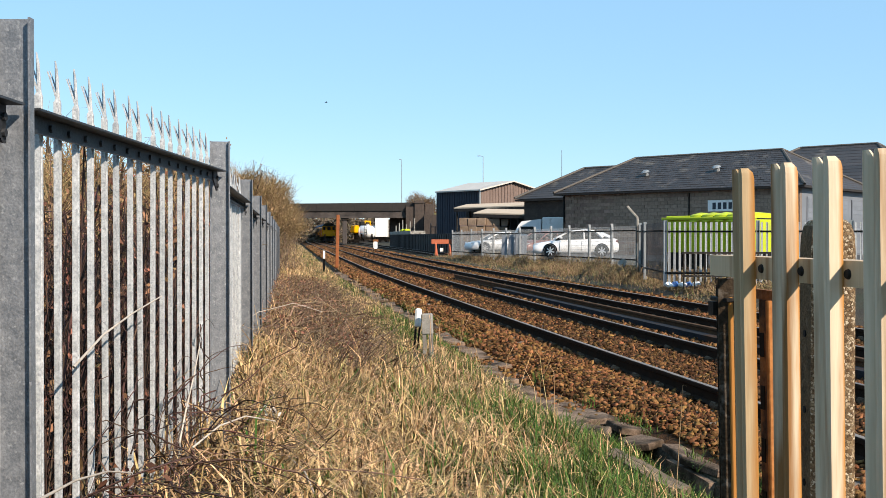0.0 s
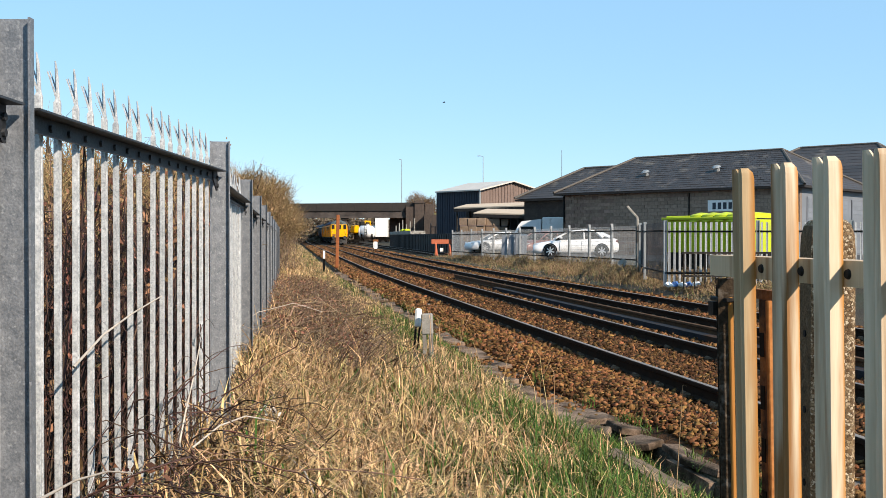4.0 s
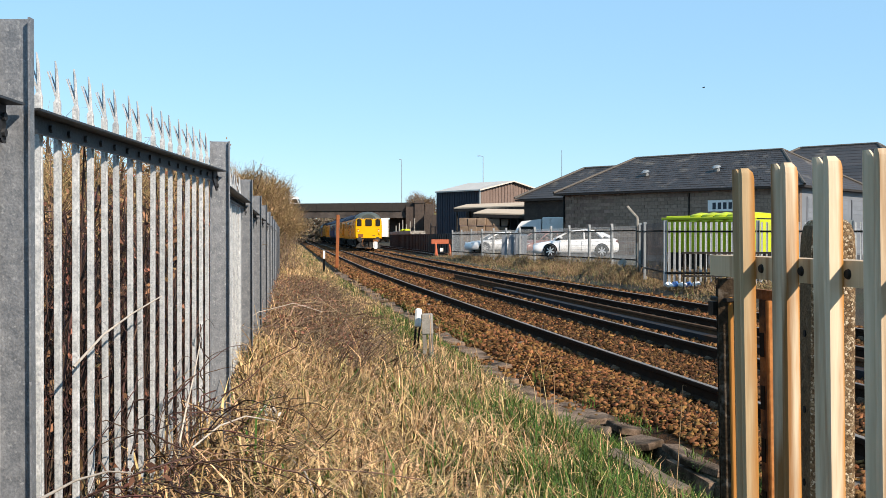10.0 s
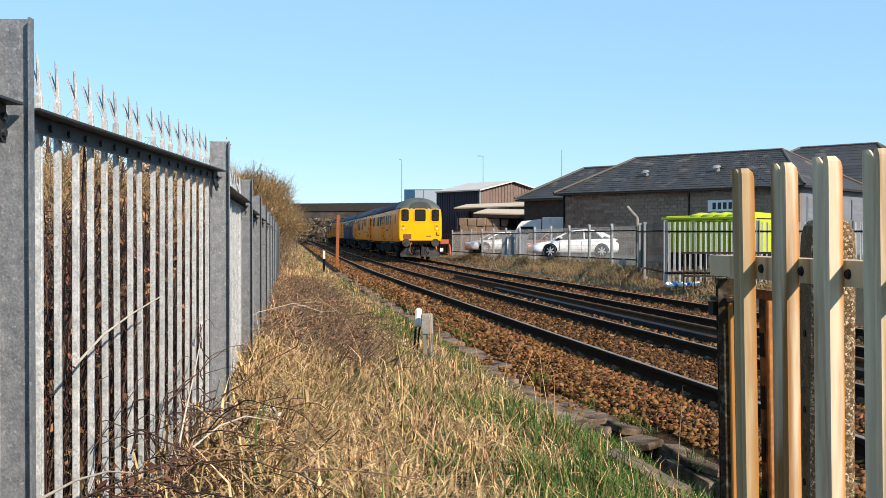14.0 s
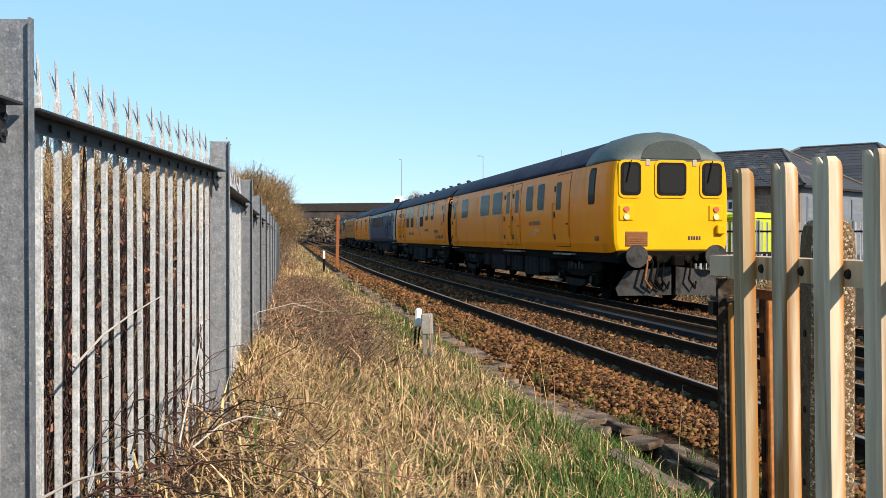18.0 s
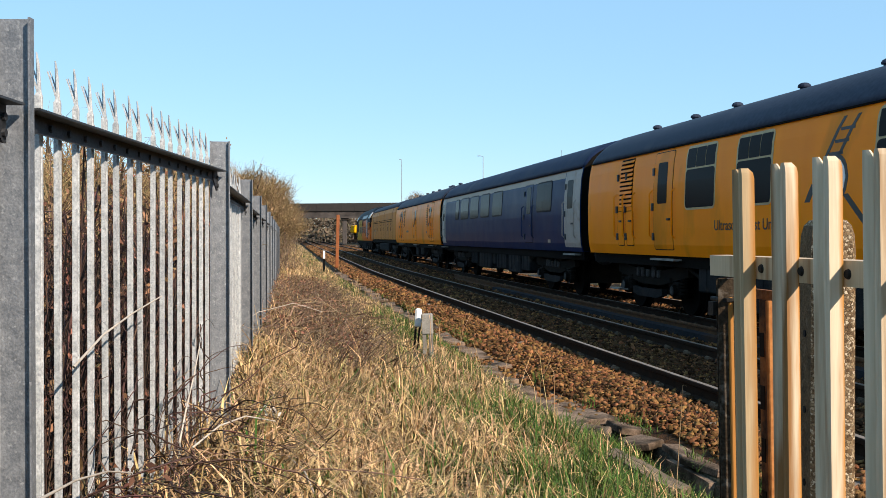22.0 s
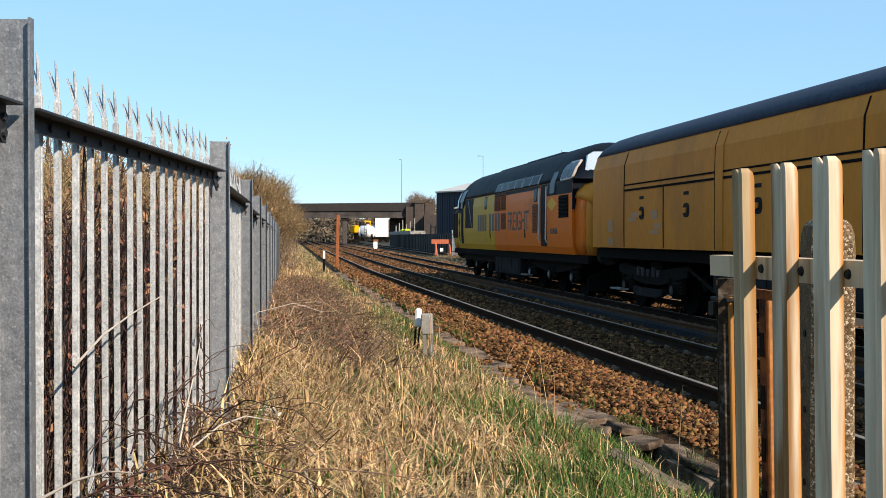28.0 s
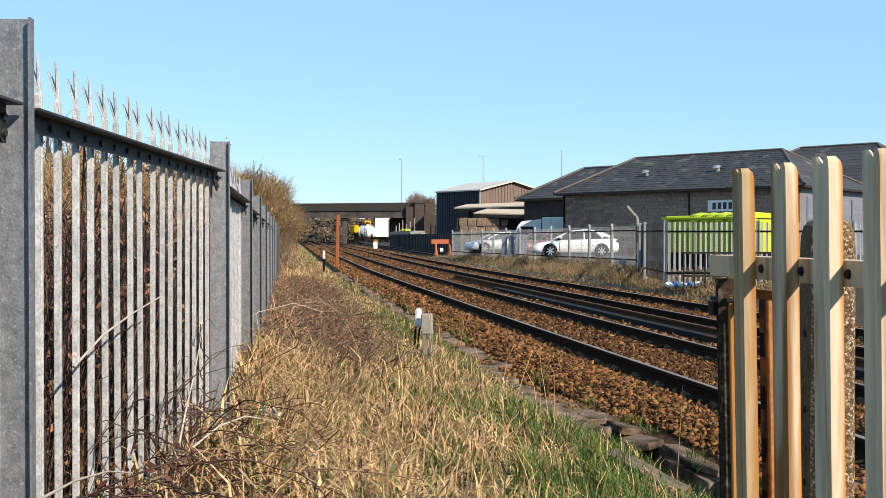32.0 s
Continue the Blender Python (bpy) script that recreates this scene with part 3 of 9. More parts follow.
def concrete_post():
    """Square post of exposed aggregate with a rounded top and wire holes."""
    t = thing("concrete_post", pose(1.157, 3.045, -0.3, 0, 0, -2), "square exposed-aggregate concrete post with rounded top", "post")
    bm = bmesh.new()
    w = 0.065
    rings = []
    for z, k in ((0, 1), (1.70, 1), (1.745, 0.97), (1.775, 0.86), (1.79, 0.68), (1.795, 0.4)):
        rings.append([(x * w * k, y * w * k, z) for x, y in ((-1, -0.8), (-0.8, -1), (0.8, -1), (1, -0.8), (1, 0.8), (0.8, 1), (-0.8, 1), (-1, 0.8))])
    loft(bm, rings)
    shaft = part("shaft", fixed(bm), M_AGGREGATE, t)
    # Faces turned from the sun get darker concrete: their shade is coloured in.
    shaft.data.materials.append(M_SHADEDSIDE)
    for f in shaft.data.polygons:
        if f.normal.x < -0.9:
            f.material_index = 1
    for z in (1.0, 1.22, 1.45):
        bm = bmesh.new()
        cyl(bm, (-w - 0.003, 0.0, z), (-w + 0.01, 0.0, z), 0.011, 10)
        part("wire_hole", fixed(bm), M_BLACK, t)


concrete_post()


def rod_thing(name, x, y, w, z0, z1, material, label, category, d=None):
    bm = bmesh.new()
    d = d or w
    box(bm, -w / 2, -d / 2, 0, w / 2, d / 2, z1 - z0, min(w, d) * 0.15)
    ob = solid(name, bm, material, label, category)
    ob.matrix_basis = pose(x, y, z0, random.uniform(-1.5, 1.5), random.uniform(-1.5, 1.5), random.uniform(-15, 15))
    return ob


# ---- lineside things ----
rod_thing("rusty_post", -5.51, 52.5, 0.165, -0.15, 2.6, M_POST_RUST, "tall rusty orange steel post beside the line", "post", 0.12)


def marker_post():
    t = thing("marker_post", pose(-5.35, 45.5, -0.15), "short black post with a white upper half", "marker post")
    bm = bmesh.new()
    box(bm, -0.05, -0.04, 0, 0.05, 0.04, 0.62, 0.01)
    part("base", bm, M_BLACK, t)
    bm = bmesh.new()
    box(bm, -0.045, -0.036, 0.62, 0.045, 0.036, 0.98, 0.01)
    part("white_top", bm, M_WHITE, t)
    t = thing("track_marker", pose(-0.375, 13.9, -0.16, 0, 4, 10), "white plastic track marker on thin dark legs", "marker post")
    bm = bmesh.new()
    box(bm, -0.045, -0.03, 0.36, 0.045, 0.03, 0.62, 0.02)
    part("plate", bm, M_WHITE, t)
    for x in (-0.025, 0.03):
        bm = bmesh.new()
        cyl(bm, (x, 0, 0), (x, 0, 0.4), 0.016, 8)
        part("leg", bm, M_DARKSTEEL, t)
    t = thing("concrete_marker", pose(-0.20, 13.75, -0.16, 0, -2, -8), "small grey concrete marker block on two stakes", "marker post")
    bm = bmesh.new()
    box(bm, -0.075, -0.05, 0.28, 0.075, 0.05, 0.56, 0.012)
    part("block", bm, M_CONCRETE, t)
    for x in (-0.045, 0.045):
        bm = bmesh.new()
        box(bm, x - 0.025, -0.03, 0, x + 0.025, 0.03, 0.29, 0.004)
        part("stake", bm, M_CONCRETE, t)
    t = thing("distance_marker", pose(-6.13, 92.0, 0.0), "white round-topped marker on a dark stake", "marker post")
    bm = bmesh.new()
    box(bm, -0.19, -0.05, 0.38, 0.19, 0.05, 1.06, 0.1)
    part("plate", bm, M_WHITE, t)
    bm = bmesh.new()
    box(bm, -0.07, 0.06, -0.2, 0.07, 0.12, 1.0)
    part("stake", bm, M_DARKRUST, t)
    bm = bmesh.new()
    box(bm, -0.24, 0.06, 0.95, 0.24, 0.13, 1.22, 0.03)
    part("cap", bm, M_RUST, t, "rusty cap plate")


marker_post()


M_LID = surf("dusty brown concrete", (0.075, 0.05, 0.035), (0.275, 0.195, 0.14), 0.95, 0, 7, 60, 0.8, (0.0324, 0.023, 0.0144), 0.4, 3.2, spec=0.1)


def troughs():
    """Concrete cable trough with loose lids along the near track."""
    t = thing("cable_trough", Matrix(), "weathered concrete cable trough with cracked lids", "trough", kind="structure")
    meshes = []
    for k in range(5):
        bm = bmesh.new()
        rnd = random.Random(k)
        pts = [(-0.16, -0.47), (0.16, -0.47), (0.16, 0.47), (-0.16, 0.47)]
        pts = [(x + rnd.uniform(-0.03, 0.03), y + rnd.uniform(-0.03, 0.03)) for x, y in pts]
        loft(bm, [[(x, y, z) for x, y in pts] for z in (0, 0.05)] + [[(x * 0.96, y * 0.98, 0.06) for x, y in pts]])
        meshes.append(mesh_of(fixed(bm), "lid", M_LID))
    halves = []
    for k in range(3):
        bm = bmesh.new()
        rnd = random.Random(k + 40)
        pts = [(-0.13, -0.24), (0.05, -0.29), (0.14, -0.2), (0.12, 0.1), (0.02, 0.27), (-0.14, 0.2)]
        pts = [(x + rnd.uniform(-0.03, 0.03), y + rnd.uniform(-0.04, 0.04)) for x, y in pts]
        loft(bm, [[(x, y, z) for x, y in pts] for z in (0, 0.045)] + [[(x * 0.94, y * 0.97, 0.055) for x, y in pts]])
        halves.append(mesh_of(fixed(bm), "broken_lid", M_LID))
    y = 3.0
    while y < 52:
        # nearest the camera the lids have been dragged towards the rails
        off = float(np.interp(y, [7.4, 8.4, 9.6, 11.0], [-0.96, -0.98, -1.10, -1.22]))
        p = on_line(y, off + 0.03 * math.sin(y) + random.uniform(-0.03, 0.03))
        h = heading(y)
        broken = y < 7.2 or y > 10 and random.random() < 0.22
        if 7.2 <= y < 9.7:
            # lids snapped across the middle
            for e in (-0.24, 0.27):
                q = p + Vector((h.x, h.y, 0)) * e
                share("broken_lid", random.choice(halves), t, pose(q.x + random.uniform(-0.04, 0.04), q.y, -0.325 + random.uniform(-0.02, 0.02), random.uniform(-8, 8), random.uniform(-9, 9), math.degrees(math.atan2(h.y, h.x)) - 90 + random.uniform(-14, 14)))
        elif not broken or y > 10 and random.random() < 0.3:
            share("lid", random.choice(meshes), t, pose(p.x, p.y, (-0.325 if y > 10 else -0.33) + random.uniform(-0.03, 0.025), random.uniform(-4, 4), random.uniform(-8, 8), math.degrees(math.atan2(h.y, h.x)) - 90 + random.uniform(-7, 7)))
        elif random.random() < 0.75:
            # a lid that has dropped into the trough on one edge
            share("lid", random.choice(meshes), t, pose(p.x + random.uniform(-0.05, 0.05), p.y, -0.42, random.uniform(-12, 12), random.choice((-1, 1)) * random.uniform(22, 38), math.degrees(math.atan2(h.y, h.x)) - 90 + random.uniform(-14, 14)))
        y += 1.0
    # broken halves shoved out on the grass side
    for k in range(9):
        y = 9.0 + k * 0.52 + random.uniform(-0.1, 0.1)
        p = on_line(y, -1.53 + random.uniform(-0.06, 0.05))
        h = heading(y)
        share("broken_lid", halves[k % 3], t, pose(p.x, p.y, ground_z(p.x, p.y) - 0.02 + random.uniform(0, 0.02), random.uniform(-7, 7), random.uniform(-9, 9), math.degrees(math.atan2(h.y, h.x)) - 90 + random.uniform(-25, 25)))
    for off in (-1.41, -1.03):
        y = 3.0
        while y < 55:
            n = random.uniform(0.75, 1.0)
            if random.random() < 0.6:
                o, z = off + random.uniform(-0.03, 0.03), random.uniform(-0.35, -0.285)
                bm = bmesh.new()
                loft(bm, [[on_line(yy, o - 0.035 + s, -0.6), on_line(yy, o + 0.035 + s, -0.6), on_line(yy, o + 0.03 + s, z + e), on_line(yy, o - 0.03 + s, z + e)]
                          for yy, s, e in ((y, 0, 0), (y + n * 0.5, random.uniform(-0.01, 0.01), 0.004), (y + n - 0.02, random.uniform(-0.04, 0.04), random.uniform(-0.03, 0.02)))])
                part("trough_wall", fixed(bm), M_LID, t)
            y += n


def timber_offcut():
    """A split, weathered board lying in the grass by the trough."""
    t = thing("timber_board", pose(1.38, 6.93, ground_z(1.38, 6.93) + 0.03, 0, 4, -70), "split grey-brown weathered board lying in the grass", "board")
    for k, (y0, y1) in enumerate(((-0.075, -0.028), (-0.026, 0.022), (0.024, 0.075))):
        bm = bmesh.new()
        loft(bm, [[(x, y0 + e, 0), (x, y1 + e, 0), (x, y1 + e, 0.045 + q), (x, y0 + e, 0.045 + q)] for x, e, q in ((-0.45 - 0.03 * k, 0, 0), (-0.1, 0.004 * k, 0.006), (0.2, -0.003, 0.0), (0.44 + 0.04 * (k % 2), 0.005, 0.004))])
        part("splinter", fixed(bm), M_OLDWOOD, t)


M_OLDWOOD = surf("weathered board", (0.09, 0.062, 0.04), (0.2, 0.145, 0.095), 0.9, 0, 12, 60, 0.6, stretch=(0.12, 1, 1))
timber_offcut()
troughs()

M_DUCT = surf("smooth grey duct lid", (0.014, 0.016, 0.02), (0.032, 0.035, 0.042), 0.88, 0.0, 3, 40, 0.1, (0.05, 0.03, 0.02), 0.2, 2, spec=0.08)
M_OLDRAIL = surf("dull rusted old rail", (0.0504, 0.0252, 0.013), (0.122, 0.0612, 0.0288), 0.9, 0.0, 6, 60, 0.3, spec=0.15)


def spare_rail():
    """An old rail lying in the six-foot between the tracks."""
    bm = bmesh.new()
    loft(bm, [[on_line(y, 2.62 + a, b + 0.03) for a, b in rail_section()] for y in stations(-5, 38, 1)])
    solid("spare_rail", fixed(bm), M_OLDRAIL, "spare rusty rail lying between the tracks", "rail")
    bm = bmesh.new()
    loft(bm, [[on_line(y, 2.35 + a, -0.16 + b) for a, b in ((0, 0), (0, 0.1), (0.2, 0.1), (0.2, 0))] for y in stations(-5, 30, 1)])
    solid("cable_duct", fixed(bm), M_DUCT, "dark grey cable duct between the tracks", "duct")


spare_rail()


M_CLIP = surf("rust-dusted rail clip", (0.055, 0.036, 0.022), (0.15, 0.11, 0.075), 0.85, 0.0, 14, 80, 0.3, spec=0.1)


def sleepers():
    bm = bmesh.new()
    loft(bm, [[(x, -0.13, -0.2), (x, 0.13, -0.2), (x, 0.11, z), (x, -0.11, z)] for x, z in ((-1.25, -0.166), (-0.55, -0.172), (0.55, -0.172), (1.25, -0.166))])
    me = mesh_of(fixed(bm), "sleeper", M_SLEEPER)
    bm = bmesh.new()
    for s in (-1, 1):
        box(bm, s * 0.09 - 0.035, -0.07, -0.166, s * 0.09 + 0.035, 0.07, -0.115, 0.012)
        cyl(bm, (s * 0.1, -0.05, -0.12), (s * 0.1, 0.05, -0.12), 0.022, 8)
    clip = mesh_of(fixed(bm), "rail_clip", M_CLIP)
    for first, track in ((0, "near"), (TRACK2, "far")):
        t = thing("sleeper_row", Matrix(), "row of ballast-stained concrete sleepers under the %s track" % track, "sleepers", kind="structure")
        y = 4.0
        while y < 88:
            p = on_line(y, first + GAUGE / 2)
            h = heading(y)
            a = math.degrees(math.atan2(h.y, h.x)) - 90
            s = share("sleeper", me, t, pose(p.x, p.y, p.z, 0, 0, a))
            if y < 45:
                for e in (-1, 1):
                    share("rail_clip", clip, s, pose(e * GAUGE / 2, 0, 0))
            y += 0.68


sleepers()


def buffer_stop():
    p = on_line(80, SIDING + GAUGE / 2)
    t = thing("buffer_stop", pose(p.x + 0.05, p.y, p.z, 0, 0, 8.7), "faded red steel buffer stop with beam and raking struts", "buffer stop")
    bm = bmesh.new()
    box(bm, -1.25, -0.12, 0.85, 1.25, 0.12, 1.25, 0.03)
    part("beam", bm, M_REDBUFFER, t)
    for x in (-0.75, 0.75):
        bm = bmesh.new()
        box(bm, x - 0.09, -0.1, -0.15, x + 0.09, 0.1, 0.86, 0.02)
        part("post", bm, M_REDBUFFER, t)
        bm = bmesh.new()
        loft(bm, [[(x - 0.07, a, b), (x + 0.07, a, b), (x + 0.07, a + 0.14, b), (x - 0.07, a + 0.14, b)] for a, b in ((-1.1, -0.15), (-0.12, 0.95))])
        part("strut", fixed(bm), M_REDBUFFER, t)
        bm = bmesh.new()
        cyl(bm, (x, 0.12, 1.05), (x, 0.3, 1.05), 0.2, 14)
        part("buffer", fixed(bm), M_DARKSTEEL, t)
    bm = bmesh.new()
    box(bm, -0.3, -0.14, 0.2, 0.05, -0.125, 0.5)
    part("reflector", bm, M_WHITE, t)
    reshape(t, Matrix.Diagonal((0.74, 0.8, 0.92, 1)))


buffer_stop()

# ---- yard fence ----
PALE_W = mesh_of(w_pale(1.80, 0.066, 0.02, 0.004), "pale", M_GALV_PALE)
POST_Y = mesh_of(i_post(1.98, 0.10, 0.10, 0.012), "post", M_LAMP)


def yard_bay(a, b, z, pale, n=17, post=POST_Y, wire=M_LAMP, gauge=0.0055, label="grey galvanised palisade fence round the yard"):
    d = Vector(b) - Vector(a)
    t = thing("yard_fence", pose(a[0], a[1], z, 0, 0, math.degrees(math.atan2(d.y, d.x))), label, "fence", "bays of the yard fence")
    share("post", post, t, pose(0, 0, -0.1, 0, 0, 90))
    for zz in (1.55, 0.3):
        bm = angle_rail(d.length)
        bmesh.ops.translate(bm, vec=(0, 0, zz), verts=bm.verts)
        part("rail", bm, M_DARKSTEEL, t)
    if pale is None:
        bm = bmesh.new()
        k = int(d.length / 0.075)
        for i in range(k):
            x = (i + 0.5) * d.length / k
            box(bm, x - gauge, -0.0035, 0.05, x + gauge, 0.0035, 1.75)
        for i in range(9):
            box(bm, 0, 0.004, 0.08 + i * 0.2, d.length, 0.01, 0.087 + i * 0.2)
        part("mesh_panel", bm, wire, t, "welded wire mesh panel", kind="stuff")
        return
    for i in range(n):
        share("pale", pale, t, pose((i + 0.8) * d.length / (n + 0.6), 0.03, 0.03, 0, 0, random.uniform(-2, 2)))


# Pales standing in shade, coloured with the darker steel.
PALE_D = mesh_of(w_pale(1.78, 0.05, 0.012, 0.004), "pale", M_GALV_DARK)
MESH_LABEL = "grey welded mesh fence on galvanised posts round the yard"
YF = [(0.7, 75.0), (8.25, 43.0)]
for k in range(12):
    a = (YF[0][0] + (YF[1][0] - YF[0][0]) * k / 12, YF[0][1] + (YF[1][1] - YF[0][1]) * k / 12)
    b = (YF[0][0] + (YF[1][0] - YF[0][0]) * (k + 1) / 12, YF[0][1] + (YF[1][1] - YF[0][1]) * (k + 1) / 12)
    yard_bay(a, b, 0.08 + 0.008 * k, None, label=MESH_LABEL, gauge=0.011 if k < 4 else 0.0045)
yard_bay((8.25, 43.0), (7.6, 39.0), 0.12, PALE_D, 20, label="palisade fence bay beside the yard gate, coloured dark for shade")
yard_bay((7.6, 39.0), (6.95, 34.8), 0.10, PALE_D, 20, label="palisade fence bay beside the yard gate, coloured dark for shade")
yard_bay((6.95, 34.8), (6.68, 30.4), 0.08, PALE_D, 20, label="palisade fence bay beside the yard gate, coloured dark for shade")
for k in range(4):
    yard_bay((6.68 + 2.7 * k, 30.4 - 0.25 * k), (6.68 + 2.7 * (k + 1), 30.4 - 0.25 * (k + 1)), 0.06, PALE_W, 17, label="pale galvanised palisade fence closing the yard")

# ---- bridge and distance ----


def bridge():
    """Road bridge over the line: dark parapet girder over a grey beam, pier, brick abutments."""
    t = thing("road_bridge", pose(0, 190, -0.12) @ Matrix.Scale(1.0857, 4), "dark steel and concrete road bridge over the railway", "bridge")
    for y0 in (0.0, 10.4):
        bm = bmesh.new()
        loft(bm, [[(x, y0, z0), (x, y0 + 0.5, z0), (x, y0 + 0.5, z1), (x, y0, z1)] for x, z0, z1 in ((-70, 5.85, 7.05), (-36, 5.85, 7.15), (-6.6, 6.0, 7.42), (-3.0, 6.0, 7.45))])
        part("parapet", fixed(bm), M_BRIDGE_DARK, t, "dark parapet girder")
        bm = bmesh.new()
        for x in np.arange(-68, -5, 2.2):
            box(bm, x - 0.06, y0 - 0.06 if y0 < 5 else y0 + 0.5, 5.9, x + 0.06, y0 if y0 < 5 else y0 + 0.56, 7.0)
        part("stiffeners", bm, M_BRIDGE_DARK, t)
    bm = bmesh.new()
    loft(bm, [[(x, 0.25, z), (x, 10.6, z), (x, 10.6, z + 0.99), (x, 0.25, z + 0.99)] for x, z in ((-70, 4.8), (-5.8, 4.98))])
    part("deck", fixed(bm), M_BRIDGE, t, "grey concrete deck beam")
    bm = bmesh.new()
    box(bm, -70, 0.05, 4.75, -4.5, 0.25, 5.0)
    part("bearing_beam", bm, M_BRIDGE, t)
    for y in (0.9, 3.8, 6.8, 9.6):
        bm = bmesh.new()
        box(bm, -17.37 - 0.097 * y, y - 0.35, -0.3, -16.62 - 0.097 * y, y + 0.35, 4.8, 0.06)
        part("pier", bm, M_BRIDGE, t, "square dark pier column")
    bm = bmesh.new()
    loft(bm, [[(x - 0.65, y, z), (x + 0.65, y, z), (x + 0.65, y, z + 0.3), (x - 0.65, y, z + 0.3)] for x, y, z in ((-17.05, 0.35, 4.45), (-18.0, 10.3, 4.45))])
    part("pier_cap", fixed(bm), M_BRIDGE, t)
    # right abutment of dark brick with a stepped pier
    bm = bmesh.new()
    box(bm, -9.4, 3.5, -0.3, -6.41, 10.6, 4.95)
    box(bm, -6.4, -0.6, -0.3, -3.2, 11.4, 6.7)
    part("abutment", bm, M_BRICKDARK, t, "sooty brick abutment")
    bm = bmesh.new()
    box(bm, -4.9, -0.9, -0.3, -3.3, 1.2, 7.75, 0.05)
    box(bm, -5.05, -1.05, 7.3, -3.15, 1.35, 7.5)
    part("end_pier", bm, M_BRICKDARK, t, "square brick end pier")
    bm = bmesh.new()
    box(bm, -3.1, -0.3, 5.2, -1.6, 2.0, 7.1, 0.04)
    part("wing_wall", bm, M_BRICKDARK, t, "sooty brick wing wall")
    bm = bmesh.new()
    box(bm, -3.15, -6.5, -0.3, 6.0, 2.2, 5.19)
    part("lower_wing_wall", bm, M_BRICKDARK, t, "sooty brick retaining wall")
    bm = bmesh.new()
    box(bm, -72, 0.5, -0.3, -28, 10.5, 4.8)
    part("left_abutment", bm, M_BRICKDARK, t)
    # road bank beyond the abutment
    bm = bmesh.new()
    loft(bm, [[(x, -6, -0.3), (x, 0.2, 5.6), (x, 12, 5.6), (x, 20, -0.3)] for x in (-3.0, 60, 200)])
    part("road_bank", fixed(bm), M_FIELD, t, "grassy road embankment")
    bm = bmesh.new()
    loft(bm, [[(x, -6, -0.3), (x, 0.2, 5.6), (x, 12, 5.6), (x, 20, -0.3)] for x in (-300, -72)])
    part("road_bank", fixed(bm), M_FIELD, t, "grassy road embankment")


bridge()


def retaining_wall():
    """Dark wall and platform edge on the right of the siding below the bridge."""
    t = thing("loading_bank", Matrix(), "dark sheeted loading bank with planks on top", "wall", kind="structure")
    a, b = Vector((-7.2, 138, 0)), Vector((0.9, 82, 0))
    d = (b - a)
    n = d.length
    ang = math.degrees(math.atan2(d.y, d.x))
    t.matrix_basis = pose(a.x, a.y, 0, 0, 0, ang)
    bm = bmesh.new()
    box(bm, 0, 0.0, -0.3, n, 0.3, 1.75)
    part("wall", bm, M_BRIDGE_DARK, t)
    for i in range(40):
        bm = bmesh.new()
        box(bm, i * n / 40, -0.06, -0.3, i * n / 40 + 0.16, 0.0, 1.7)
        part("rib", bm, M_BRIDGE_DARK, t)
    bm = bmesh.new()
    box(bm, 0, -0.1, 1.755, n * 0.45, 1.6, 2.15, 0.03)
    part("coping", bm, M_CONCRETE, t, "grey-brown timber and rubble along the top")
    bm = bmesh.new()
    for i in range(7):
        box(bm, n * 0.25 + i * 0.9, -0.15 + 0.1 * (i % 2), 2.155, n * 0.25 + i * 0.9 + 0.8, 0.5, 2.3 + 0.06 * (i % 3), 0.05)
    part("tarpaulin", bm, M_SKIP, t, "folded lime-yellow sheeting")
    for i in range(6):
        bm = bmesh.new()
        cyl(bm, (2 + i * 4.3, 0.6, 2.1), (2 + i * 4.3, 0.6, 3.0 + 0.3 * (i % 3)), 0.07, 8)
        part("stake", bm, M_CONCRETE, t)


retaining_wall()


def compound_rail():
    """Railing and pipes below the shed."""
    t = thing("railing", pose(-1.2, 100, 0.2, 0, 0, -20), "grey steel railing above the loading bank", "railing")
    for i in range(9):
        bm = bmesh.new()
        cyl(bm, (i * 0.45, 0, 0), (i * 0.45, 0, 2.6 if i % 3 == 0 else 2.3), 0.06, 6)
        part("upright", bm, M_GALV_DARK, t)
    for z in (1.3, 2.2):
        bm = bmesh.new()
        box(bm, 0, -0.04, z, 3.6, 0.04, z + 0.09)
        part("bar", bm, M_GALV_DARK, t)


compound_rail()


def lamp_column(px, top, z, arm):
    x = (px - 784) / 1790 * z
    t = thing("street_lamp", pose(x, z, 5.5), "tall grey street lamp on the road bridge", "street lamp", "street lamps")
    h = 1.44 + (420 - top) / 1790 * z - 5.5
    bm = bmesh.new()
    cyl(bm, (0, 0, 0), (0, 0, 1.4), 0.13, 10)
    cyl(bm, (0, 0, 1.4), (0, 0, h), 0.085, 10, 0.06)
    part("column", fixed(bm), M_LAMP, t)
    bm = bmesh.new()
    if arm:
        tube(bm, [(0, 0, h - 0.1), (-0.15 * arm, 0, h), (-0.5 * arm, 0, h + 0.06)], 0.05, 6)
        box(bm, min(-0.5 * arm, -1.1 * arm), -0.14, h, max(-0.5 * arm, -1.1 * arm), 0.14, h + 0.13, 0.03)
    else:
        box(bm, -0.1, -0.3, h, 0.1, 0.3, h + 0.12, 0.03)
    part("lantern", fixed(bm), M_LAMP, t)


lamp_column(711, 283, 200.5, 0.5)
lamp_column(855, 277, 200.5, 1.0)
lamp_column(994, 268, 200.5, 0)

# ---- yard buildings ----


